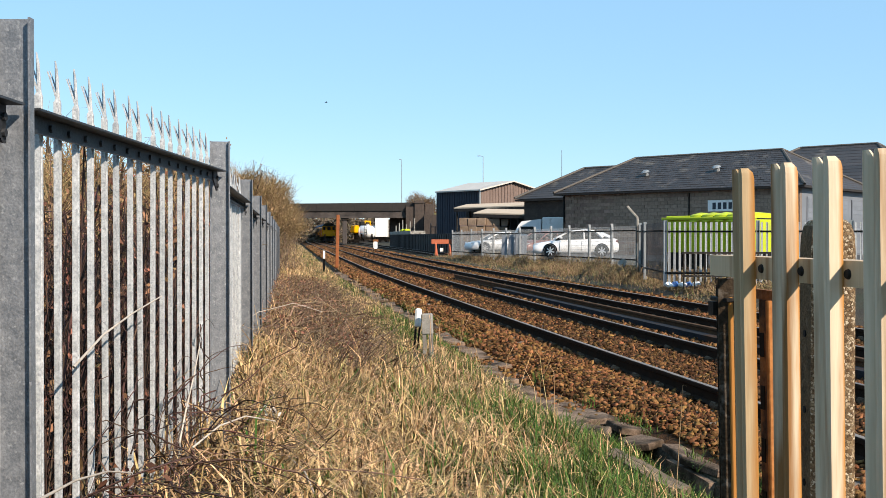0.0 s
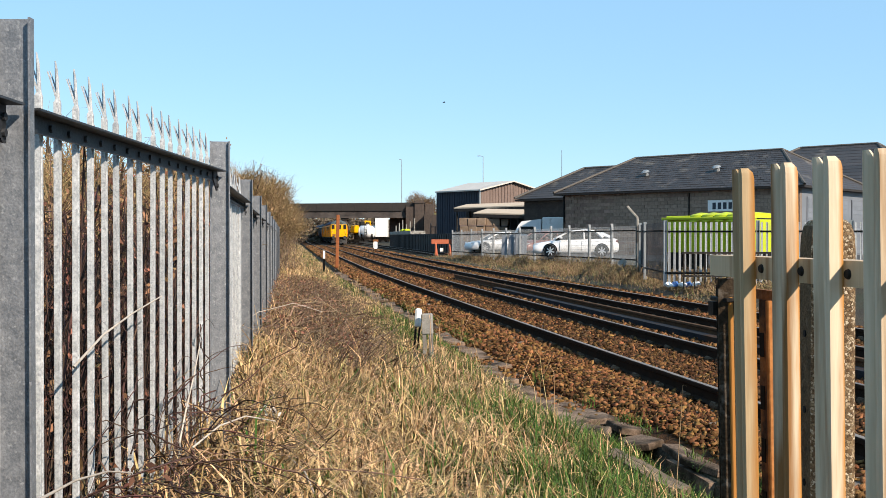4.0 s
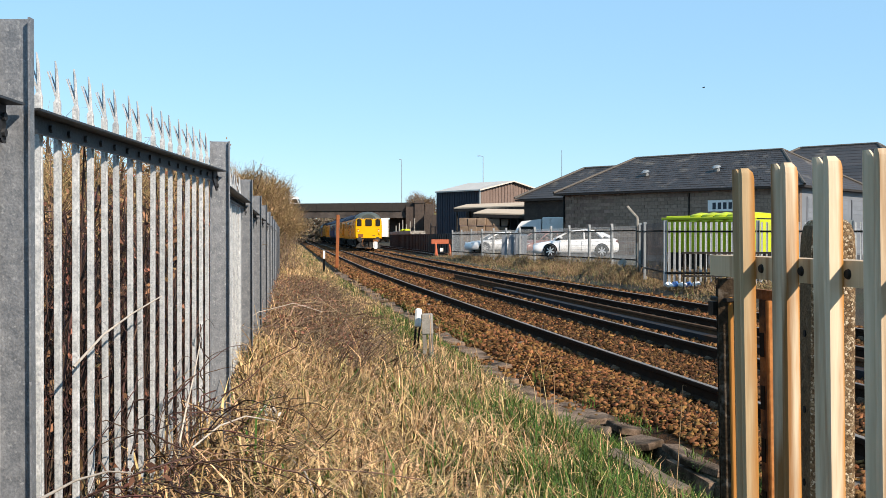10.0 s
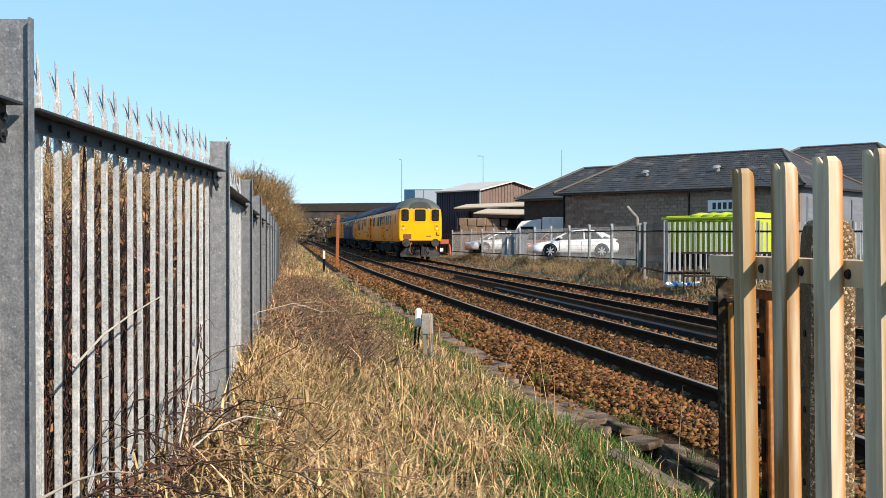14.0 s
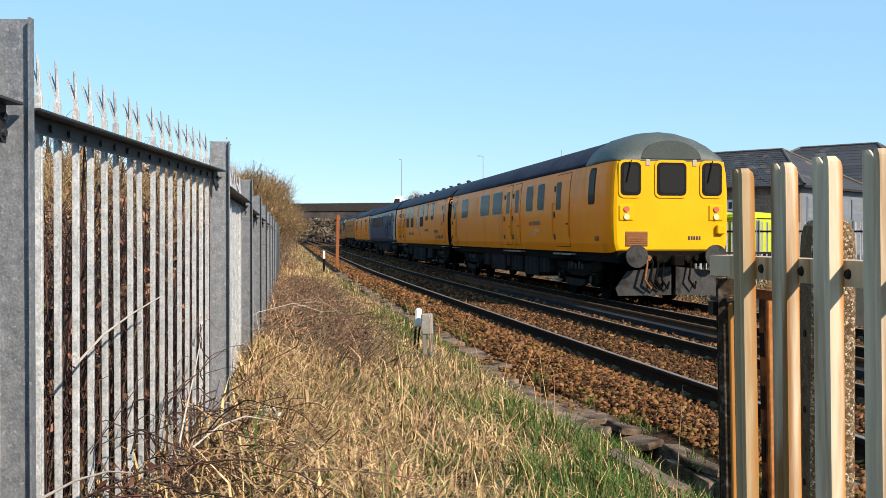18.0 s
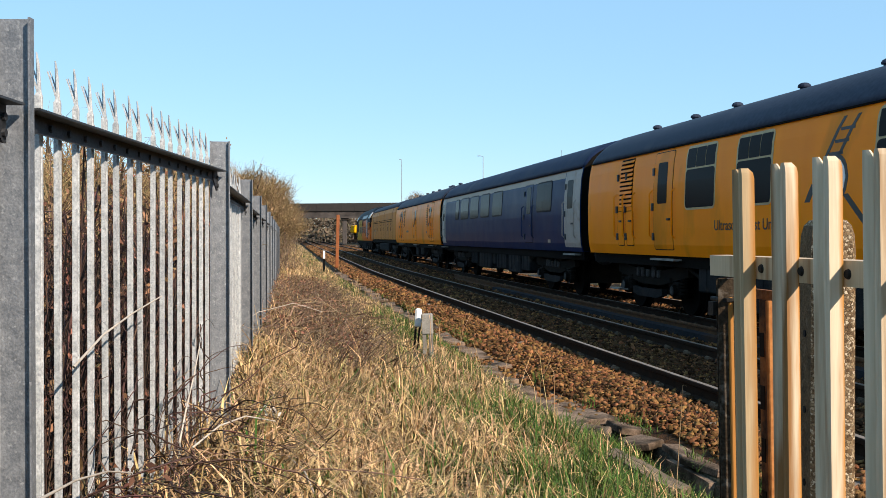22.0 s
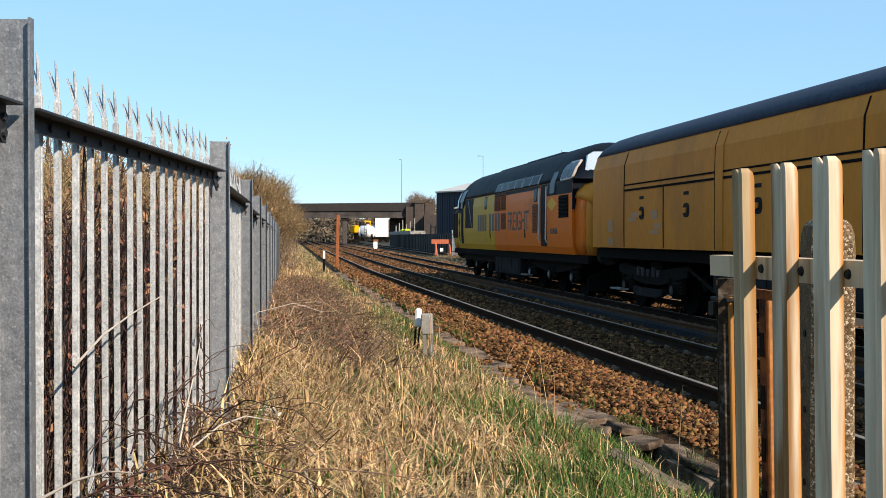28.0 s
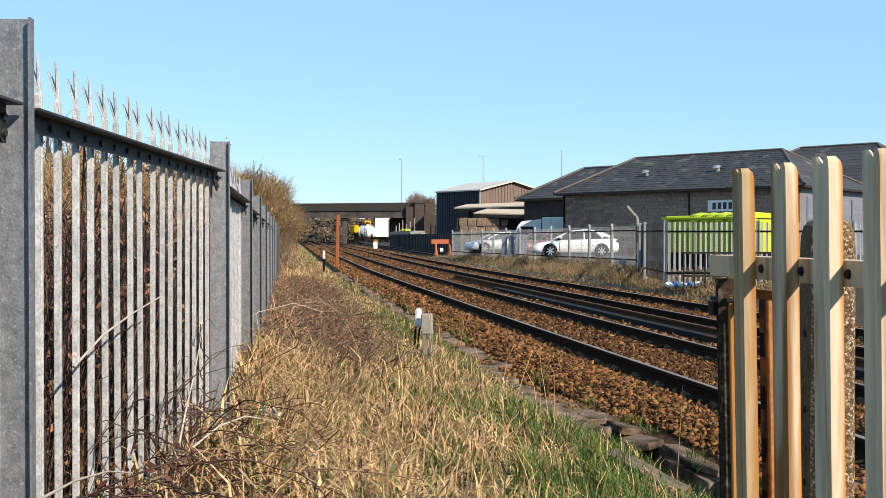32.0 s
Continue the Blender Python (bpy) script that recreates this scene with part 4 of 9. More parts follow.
def shed():
    """Industrial shed: dark ribbed side, tan ribbed gable, pale low-pitched roof."""
    t = thing("industrial_shed", Matrix(), "industrial shed with dark blue side and tan ribbed gable", "shed")
    A, B, C = Vector((-0.62, 97)), Vector((3.42, 92.5)), Vector((9.3, 96.5))
    D = A + (C - B)
    zt = 5.75
    ridge = 6.55

    def wall(name, p, q, mat_, gable=False, label=""):
        d = q - p
        ln = d.length
        ang = math.atan2(d.y, d.x)
        w = part(name, quad_wall(ln, zt, ridge if gable else None), mat_, t, label)
        w.matrix_basis = Matrix.Translation((p.x, p.y, 0.3)) @ Matrix.Rotation(ang, 4, "Z")
        n = int(ln / 0.33)
        for i in range(n):
            top = zt - 0.3
            if gable:
                top += (ridge - zt) * (1 - abs((i + 0.5) / n - 0.5) * 2)
            bm = bmesh.new()
            box(bm, i * ln / n + 0.05, -0.05, 0.0, i * ln / n + 0.2, -0.005, top - 0.02)
            part("rib", bm, mat_, w)

    wall("side_wall", A, B, M_SHEDBLUE, False, "dark blue cladding")
    wall("gable_wall", B, C, M_SHEDTAN, True, "tan ribbed cladding")
    wall("back_wall", C, C + (A - B), M_SHEDBLUE)
    wall("back_gable", D, A, M_SHEDTAN, True)
    mB, mA = (B + C) / 2, (A + D) / 2
    ov = (B - A).normalized() * 0.4
    for p, q, name in ((B, A, "roof_slope"), (C, D, "roof_slope")):
        bm = bmesh.new()
        o = (p - mB).normalized() * 0.35
        top = [(mB + ov), (mA + ov * 0.5)]
        low = [(p + ov + o), (q + ov * 0.5 + o)]
        vs = [(low[0], zt - 0.08), (low[1], zt - 0.08), (top[1], ridge + 0.04), (top[0], ridge + 0.04)]
        loft(bm, [[(v.x, v.y, z) for v, z in vs], [(v.x, v.y, z + 0.12) for v, z in vs]])
        part(name, fixed(bm), M_SHEDROOF, t, "pale sheet roof")
    bm = bmesh.new()
    cyl(bm, (B.x - 0.06, B.y - 0.12, 0.3), (B.x - 0.06, B.y - 0.12, zt), 0.09, 8)
    part("downpipe", bm, M_LAMP, t)


def quad_wall(ln, zt, ridge=None, th=0.2):
    pts = [(0, 0), (ln, 0), (ln, zt - 0.3)] + ([(ln / 2, ridge - 0.3)] if ridge else []) + [(0, zt - 0.3)]
    bm = bmesh.new()
    loft(bm, [[(x, 0, z) for x, z in pts], [(x, th, z) for x, z in pts]])
    return fixed(bm)


shed()


def canopy(px0, px1, y0, y1, z, label, depth=3.4):
    """A lean-to sheet roof on posts, its pale slope towards the line."""
    def at(px, py, zz):
        return Vector(((px - 784) / 1790 * zz, zz, 1.44 - (py - 420) / 1790 * zz))
    a, b = at(px0, y0, z + 2), at(px1, y1, z - 3)
    t = thing("canopy", Matrix(), label, "canopy", "yard canopies")
    bm = bmesh.new()
    back = Vector((1.2, depth, 0.42))
    pts = [a, b, b + back, a + back]
    loft(bm, [[p for p in pts], [p + Vector((0, 0, 0.1)) for p in pts]])
    part("roof_sheet", fixed(bm), M_CREAMROOF, t, "cream sheet roof")
    bm = bmesh.new()
    loft(bm, [[a + Vector((0, 0.02, -0.25)), b + Vector((0, 0.02, -0.25)), b + Vector((0, 0.02, -0.01)), a + Vector((0, 0.02, -0.01))],
              [a + Vector((0, 0.14, -0.25)), b + Vector((0, 0.14, -0.25)), b + Vector((0, 0.14, -0.01)), a + Vector((0, 0.14, -0.01))]])
    part("fascia", fixed(bm), M_BRIDGE_DARK, t)
    for k in (0.05, 0.5, 0.95):
        p = a.lerp(b, k)
        for o in (Vector((0, 0.2, 0)), back * 0.95):
            bm = bmesh.new()
            cyl(bm, (p.x + o.x, p.y + o.y, 0.36), (p.x + o.x, p.y + o.y, p.z + o.z), 0.07, 8)
            part("post", bm, M_DARKSTEEL, t)
    bm = bmesh.new()
    q0, q1 = a + back * 0.97, b + back * 0.97
    loft(bm, [[(q0.x, q0.y, 0.36), (q1.x, q1.y, 0.36), (q1.x, q1.y, q1.z), (q0.x, q0.y, q0.z)], [(q0.x, q0.y + 0.1, 0.36), (q1.x, q1.y + 0.1, 0.36), (q1.x, q1.y + 0.1, q1.z), (q0.x, q0.y + 0.1, q0.z)]])
    part("back_panel", fixed(bm), M_BRIDGE_DARK, t)


canopy(803, 928, 370, 366, 86, "cream lean-to canopy against the shed")
canopy(838, 1002, 379, 383, 79, "lower cream canopy over the yard stores")


def store_stack():
    """Pallets of brown bricks stacked behind the fence."""
    k = 0
    for px, w, h in ((835, 46, 2.62), (879, 40, 2.58)):
        z = 80.0
        x = (px - 784) / 1790 * z
        t = thing("brick_stack", pose(x, z, 0.36, 0, 0, -14 + 3 * k), "stack of banded brown brick pallets", "brick stack", "brick stacks")
        sx = w / 1790 * z
        for i in range(3):
            for j in range(4):
                bm = bmesh.new()
                e, q = random.uniform(-0.05, 0.05), random.uniform(0, 0.12)
                box(bm, -sx / 2 + i * sx / 3 + 0.01 + e, q, j * h / 4 + 0.07, -sx / 2 + (i + 1) * sx / 3 - 0.01 + e, 0.9 + q, (j + 1) * h / 4 - 0.012 - random.uniform(0, 0.05), 0.03)
                part("pack", bm, M_STACK, t)
                bm = bmesh.new()
                box(bm, -sx / 2 + i * sx / 3 + 0.04, 0.03, j * h / 4 + 0.0, -sx / 2 + (i + 1) * sx / 3 - 0.04, 0.87, j * h / 4 + 0.085)
                part("pallet", bm, M_SHEDTAN, t)
        k += 1


M_STACK = surf("brown banded bricks", (0.144, 0.101, 0.0684), (0.252, 0.18, 0.126), 0.9, 0, 3, 30, 0.5)
store_stack()

AX, AY = Vector((0.739, -0.673, 0)), Vector((0.673, 0.739, 0))


def long_building():
    """Single-storey block building with a hipped slate roof."""
    o = Vector((7.75, 65.2, 0))
    t = thing("stone_building", Matrix.Translation((o.x, o.y, 0.36)) @ Matrix.Rotation(math.atan2(AX.y, AX.x), 4, "Z"),
              "grey-brown block building with hipped slate roof", "building")
    Lb, Db, E = 15.6, 10.0, 3.95
    R = 6.28
    bm = bmesh.new()
    box(bm, 0, 0, 0, Lb, 0.3, E)
    wall = part("front_wall", bm, M_MORTAR, t)
    bm = bmesh.new()
    box(bm, 0, 0.3, 0, 0.3, Db, E)
    box(bm, 0.3, Db - 0.3, 0, Lb - 0.3, Db, E)
    part("rear_wall", bm, M_MORTAR, t)
    bm = bmesh.new()
    box(bm, Lb - 0.3, 0.3, 0, Lb, Db, E)
    end = part("end_wall", bm, M_GREYPANEL, t, "blue-grey end wall")
    # hipped roof: four slopes with slate courses
    ov = 0.45
    hipl, hipr = 2.3, 3.2
    c = {"fl": (-ov, -ov), "fr": (Lb + ov, -ov), "bl": (-ov, Db + ov), "br": (Lb + ov, Db + ov)}
    rl, rr = (hipl, Db / 2), (Lb - hipr, Db / 2)
    slopes = (("front_slope", (c["fl"], c["fr"], rr, rl)), ("back_slope", (c["br"], c["bl"], rl, rr)), ("left_hip", (c["bl"], c["fl"], rl, rl)), ("right_hip", (c["fr"], c["br"], rr, rr)))
    for name, (a, b, c1, d1) in slopes:
        bm = bmesh.new()
        n = 17
        for i in range(n):
            k0, k1 = i / n, (i + 1.12) / n
            lift = 0.02

            def pt(k, s, up):
                l = (a[0] + (d1[0] - a[0]) * k, a[1] + (d1[1] - a[1]) * k)
                r = (b[0] + (c1[0] - b[0]) * k, b[1] + (c1[1] - b[1]) * k)
                p = l if s == 0 else r
                return (p[0], p[1], E - 0.12 + (R - E + 0.12) * min(k, 1) + up)
            k1 = min(k1, 1.0)
            if name == "front_slope" and i < n:
                m = 44
                for j in range(m):
                    l0, r0, l1, r1 = Vector(pt(k0, 0, 0.035)), Vector(pt(k0, 1, 0.035)), Vector(pt(k1, 0, 0.012)), Vector(pt(k1, 1, 0.012))
                    sh = 0.5 * (i % 2) / m
                    u0, u1 = min(max(j / m + sh, 0), 1), min((j + 0.96) / m + sh, 1)
                    if u1 <= u0:
                        continue
                    q = [l0.lerp(r0, u0), l0.lerp(r0, u1), l1.lerp(r1, u1), l1.lerp(r1, u0)]
                    e = Vector((0, 0, random.uniform(0, 0.012)))
                    loft(bm, [[p + e for p in q], [p + e + Vector((0, 0, 0.02)) for p in q]])
            else:
                q = [Vector(pt(k0, 0, 0.03)), Vector(pt(k0, 1, 0.03)), Vector(pt(k1, 1, 0.01)), Vector(pt(k1, 0, 0.01))]
                loft(bm, [q, [p + Vector((0, 0, 0.02)) for p in q]])
        part(name, fixed(bm), M_SLATES, t, "weathered grey slates", kind="stuff")
    bm = bmesh.new()
    base = [c["fl"], c["fr"], c["br"], c["bl"]]
    loft(bm, [[(x, y, E - 0.2) for x, y in base], [(x, y, E - 0.1) for x, y in base]])
    part("eaves_board", fixed(bm), M_BRIDGE_DARK, t, "dark eaves board and gutter")
    for p, q in ((c["fl"], rl), (c["fr"], rr), (c["bl"], rl), (c["br"], rr), (rl, rr)):
        bm = bmesh.new()
        za = E - 0.02 if p != rl else R + 0.06
        tube(bm, [(p[0], p[1], za), ((p[0] + q[0]) / 2, (p[1] + q[1]) / 2, (za + R + 0.06) / 2), (q[0], q[1], R + 0.06)], 0.08, 6)
        part("ridge_tiles", bm, M_LEAD, t)
    for x, k in ((5.0, 0.42), (9.7, 0.46)):
        bm = bmesh.new()
        y = -ov + (Db / 2 + ov) * k
        z = E + (R - E) * k
        cyl(bm, (x, y, z), (x, y - 0.1, z + 0.22), 0.16, 10)
        cyl(bm, (x, y - 0.1, z + 0.22), (x, y - 0.13, z + 0.3), 0.26, 12, 0.16)
        part("roof_cowl", fixed(bm), M_LAMP, t, "small white roof cowl")
    bm = bmesh.new()
    cyl(bm, (0.12, -0.08, 0), (0.12, -0.08, E), 0.06, 8)
    part("downpipe", bm, M_BLACK, t)
    bm = bmesh.new()
    cyl(bm, (9.0, -0.06, 1.2), (9.0, -0.06, E - 0.3), 0.04, 8)
    part("vent_pipe", bm, M_BLACK, t)
    bm = bmesh.new()
    box(bm, 10.2, -0.07, 2.55, 12.6, -0.035, 3.2, 0.01)
    s = part("sign_board", bm, M_WHITE, t, "white sign board with dark plain bars")
    bm = bmesh.new()
    for i in range(6):
        box(bm, 10.5 + i * 0.33, -0.08, 2.68, 10.71 + i * 0.33, -0.071, 3.06)
    part("lettering", bm, M_LETTER0, s)
    for x in (0.9, 4.2, 7.4):
        bm = bmesh.new()
        box(bm, Lb + 0.002, x, 0, Lb + 0.06, x + 2.5, 3.3, 0.01)
        d = part("roller_door", bm, M_GREYPANEL, t, "grey roller door")
        for i in range(12):
            bm = bmesh.new()
            box(bm, Lb + 0.06, x + 0.06, 0.1 + i * 0.26, Lb + 0.075, x + 2.44, 0.33 + i * 0.26)
            part("slat", bm, M_GREYPANEL, d)
    # blocks laid in courses: the nearest as pieces, the rest joined
    bl = bmesh.new()
    box(bl, 0.01, -0.025, 0.008, 0.435, 0.0, 0.207, 0.006)
    me = mesh_of(bl, "block", M_STONE)
    rest = bmesh.new()
    n = 0
    for r in range(18):
        x = -0.22 * (r % 2)
        while x < Lb - 0.1:
            z = r * 0.215
            if r >= 5 and 0 <= x < Lb - 0.45 and n < 300 and r % 1 == 0 and x > 3.5:
                share("block", me, wall, pose(x, random.uniform(-0.008, 0.002), z))
                n += 1
            else:
                a, b = max(x + 0.01, 0.02), min(x + 0.435, Lb - 0.02)
                if b > a + 0.03:
                    o_ = random.uniform(-0.006, 0.002)
                    box(rest, a, -0.025 + o_, z + 0.008, b, 0.0, z + 0.207)
            x += 0.445
    part("blockwork", rest, M_STONE, wall, kind="stuff")
    return t


M_LETTER0 = surf("dark sign vinyl", (0.0144, 0.018, 0.0288), (0.0288, 0.0324, 0.0432), 0.5, 0, 4, 30, 0.0)
M_SLATES = island(surf("weathered slate", (0.022, 0.02, 0.021), (0.052, 0.046, 0.046), 0.6, 0, 2.5, 25, 0.3, (0.115, 0.101, 0.0864), 0.12, 0.8), 0.18, 0.01)
long_building()


def hip_house(name, o, ang, Lb, Db, E, R, hip, label, wall_mat=None):
    t = thing(name, pose(o[0], o[1], 0.36, 0, 0, ang), label, "building", "yard buildings")
    bm = bmesh.new()
    box(bm, 0, 0, 0, Lb, Db, E)
    part("wall", bm, wall_mat or M_BRICKDARK, t)
    ov = 0.5
    rl, rr = (hip, Db / 2), (Lb - hip, Db / 2)
    c = [(-ov, -ov), (Lb + ov, -ov), (Lb + ov, Db + ov), (-ov, Db + ov)]
    for nm, (a, b, c1, d1) in (("roof_slope", (c[0], c[1], rr, rl)), ("roof_slope", (c[2], c[3], rl, rr)), ("roof_hip", (c[3], c[0], rl, rl)), ("roof_hip", (c[1], c[2], rr, rr))):
        bm = bmesh.new()
        n = 14
        for i in range(n):
            k0, k1 = i / n, min((i + 1.1) / n, 1)
            q = []
            for k, e, f in ((k0, a, d1), (k0, b, c1), (k1, b, c1), (k1, a, d1)):
                q.append(Vector((e[0] + (f[0] - e[0]) * k, e[1] + (f[1] - e[1]) * k, E - 0.1 + (R - E + 0.1) * k + (0.03 if k == k0 else 0.01))))
            loft(bm, [q, [p + Vector((0, 0, 0.02)) for p in q]])
        part(nm, fixed(bm), M_SLATES, t, "grey slate courses", kind="stuff")
    bm = bmesh.new()
    loft(bm, [[(x, y, E - 0.22) for x, y in c], [(x, y, E - 0.1) for x, y in c]])
    part("eaves_board", fixed(bm), M_BRIDGE_DARK, t)
    for p, q in ((c[0], rl), (c[1], rr), (c[2], rr), (c[3], rl), (rl, rr)):
        za = E if p != rl else R + 0.05
        bm = bmesh.new()
        tube(bm, [(p[0], p[1], za), ((p[0] + q[0]) / 2, (p[1] + q[1]) / 2, (za + R + 0.05) / 2), (q[0], q[1], R + 0.05)], 0.1, 6)
        part("ridge_tiles", bm, M_LEAD, t)
    return t


hip_house("slate_building", (5.9, 73.5), -42, 14, 8, 3.9, 6.12, 2.5, "dark brick building with a hipped slate roof behind")
hip_house("slate_building", (19.6, 76.4), -42, 15.0, 14, 4.4, 7.95, 4.6, "farther slate-roofed building of the yard", M_STONE)

# ---- vehicles and things of the yard ----


def car(name, m, paint, label, style=0):
    """A parked car: lofted body, glasshouse, wheels, lamps. +x is forward."""
    t = thing(name, m, label, "car", "parked cars")
    st = [(2.36, 0.70, 0.24, 0.58), (2.28, 0.81, 0.21, 0.67), (1.9, 0.87, 0.2, 0.76), (1.45, 0.89, 0.2, 0.83), (0.95, 0.905, 0.2, 0.90), (0.0, 0.91, 0.2, 0.93), (-1.0, 0.91, 0.2, 0.96),
          (-1.7, 0.89, 0.2, 0.99), (-2.05, 0.84, 0.24, 1.0), (-2.3, 0.76, 0.3, 0.93), (-2.38, 0.66, 0.36, 0.72)]
    bm = bmesh.new()
    rings = []
    for x, w, z0, zt in st:
        rings.append([(x, -w * 0.86, z0), (x, -w * 0.985, z0 + 0.14), (x, -w, (z0 + zt) / 2), (x, -w * 0.96, zt - 0.07), (x, -w * 0.84, zt - 0.01), (x, 0, zt + 0.02),
                      (x, w * 0.84, zt - 0.01), (x, w * 0.96, zt - 0.07), (x, w, (z0 + zt) / 2), (x, w * 0.985, z0 + 0.14), (x, w * 0.86, z0)])
    loft(bm, rings)
    part("body", fixed(bm), paint, t, smooth=True)
    tail = -2.0 if style == 0 else -2.2
    gl = [(1.15, 0.74, 0.9, 0.93), (0.45, 0.70, 0.93, 1.27), (0.15, 0.66, 0.93, 1.36), (-0.5, 0.62, 0.94, 1.42), (-1.0, 0.64, 0.96, 1.38), (-1.5, 0.68, 0.98, 1.22), (tail, 0.74, 0.99, 1.03)]
    bm = bmesh.new()
    loft(bm, [[(x, -0.80, zb), (x, -w, zt - 0.03), (x, -w * 0.8, zt), (x, w * 0.8, zt), (x, w, zt - 0.03), (x, 0.80, zb)] for x, w, zb, zt in gl])
    part("glasshouse", fixed(bm), M_GLASS, t, "dark car windows", smooth=False)
    bm = bmesh.new()
    loft(bm, [[(x, -w - 0.02, zt - 0.035), (x, -w * 0.8, zt + 0.018), (x, w * 0.8, zt + 0.018), (x, w + 0.02, zt - 0.035), (x, w * 0.8, zt - 0.02), (x, -w * 0.8, zt - 0.02)]
              for x, w, zb, zt in gl[1:6]])
    part("roof", fixed(bm), paint, t, smooth=True)
    for s in (-1, 1):
        for xa, za, xb, zb, r in ((1.2, 0.92, 0.42, 1.29, 0.035), (-0.45, 0.95, -0.45, 1.39, 0.04), (-1.5, 1.0, -1.15, 1.30, 0.10), (-1.9, 1.0, -1.4, 1.22, 0.11)):
            bm = bmesh.new()
            cyl(bm, (xa, s * 0.805, za), (xb, s * (0.66 + 0.02), zb), r, 6)
            part("pillar", bm, paint, t)
        for x in (1.42, -1.42):
            bm = bmesh.new()
            cyl(bm, (x, s * 0.70, 0.33), (x, s * 0.93, 0.33), 0.33, 24)
            w = part("wheel", fixed(bm), M_TYRE, t)
            bm = bmesh.new()
            cyl(bm, (x, s * 0.925, 0.33), (x, s * 0.935, 0.33), 0.225, 20)
            part("rim_dish", fixed(bm), M_DARKSTEEL, w)
            bm = bmesh.new()
            for k in range(7):
                a = 2 * math.pi * k / 7
                box(bm, -0.028, -0.008, 0.02, 0.028, 0.008, 0.225, m=Matrix.Translation((x, s * 0.943, 0.33)) @ Matrix.Rotation(a, 4, "Y"))
            cyl(bm, (x, s * 0.93, 0.33), (x, s * 0.955, 0.33), 0.06, 10)
            part("rim", fixed(bm), M_ALLOY, w)
            bm = bmesh.new()
            pts = [(x + 0.40 * math.cos(a), 0.33 + 0.40 * math.sin(a)) for a in [math.pi * i / 10 for i in range(11)]]
            inn = [(x + 0.345 * math.cos(a), 0.33 + 0.345 * math.sin(a)) for a in [math.pi * i / 10 for i in range(10, -1, -1)]]
            loft(bm, [[(px, s * y, pz) for px, pz in pts + inn] for y in (0.86, 0.917)])
            part("wheel_arch", fixed(bm), M_BLACK, t)
        for x in (0.9, -0.32, -1.25):
            bm = bmesh.new()
            box(bm, x - 0.006, s * 0.912 - 0.004, 0.36, x + 0.006, s * 0.912 + 0.004, 0.84)
            part("door_seam", bm, M_BLACK, t)
        bm = bmesh.new()
        box(bm, 0.75, s * 0.95 - 0.07, 0.95, 0.92, s * 0.95 + 0.07, 1.07, 0.03)
        part("mirror", bm, paint, t)
        bm = bmesh.new()
        box(bm, 2.0, s * 0.66 - 0.1, 0.6, 2.29, s * 0.66 + 0.1, 0.7, 0.02)
        part("headlight", bm, M_ALLOY, t)
        bm = bmesh.new()
        box(bm, -2.34, s * 0.64 - 0.1, 0.76, -2.2, s * 0.64 + 0.12, 0.9, 0.02)
        part("tail_light", bm, M_REDCAR, t)
    return t


reshape(car("parked_car", pose(6.91, 53.0, 0.38, 0, 0, 176), M_CAR, "white saloon car with silver alloy wheels in the yard"), Matrix.Diagonal((0.93, 1, 1.02, 1)))
car("parked_car", pose(3.9, 68.5, 0.38, 0, 0, 196), M_SILVER, "silver hatchback car parked behind the fence", 1)
car("parked_car", pose(6.3, 63.2, 0.38, 0, 0, 222), M_REDCAR, "dull red car parked beside the white saloon", 1)


def leaning_panels():
    """Dark sheet panels with pale edges, stood on end in the yard."""
    for k in range(4):
        t = thing("fence_panel", pose(3.62 + 0.36 * k, 60.2 - 0.3 * k, 0.38, -8, 2 * (k % 2), -14), "dark grey panel with pale edge stood on end", "panel", "panels stood in the yard")
        bm = bmesh.new()
        box(bm, -0.15, -0.02, 0, 0.15, 0.02, 1.18 + 0.04 * (k % 3), 0.008)
        part("sheet", bm, M_GREYPANEL, t)
        bm = bmesh.new()
        box(bm, 0.153, -0.03, 0, 0.185, 0.03, 1.2 + 0.04 * (k % 3), 0.006)
        part("edge_strip", bm, M_LAMP, t, "pale edge strip")


leaning_panels()


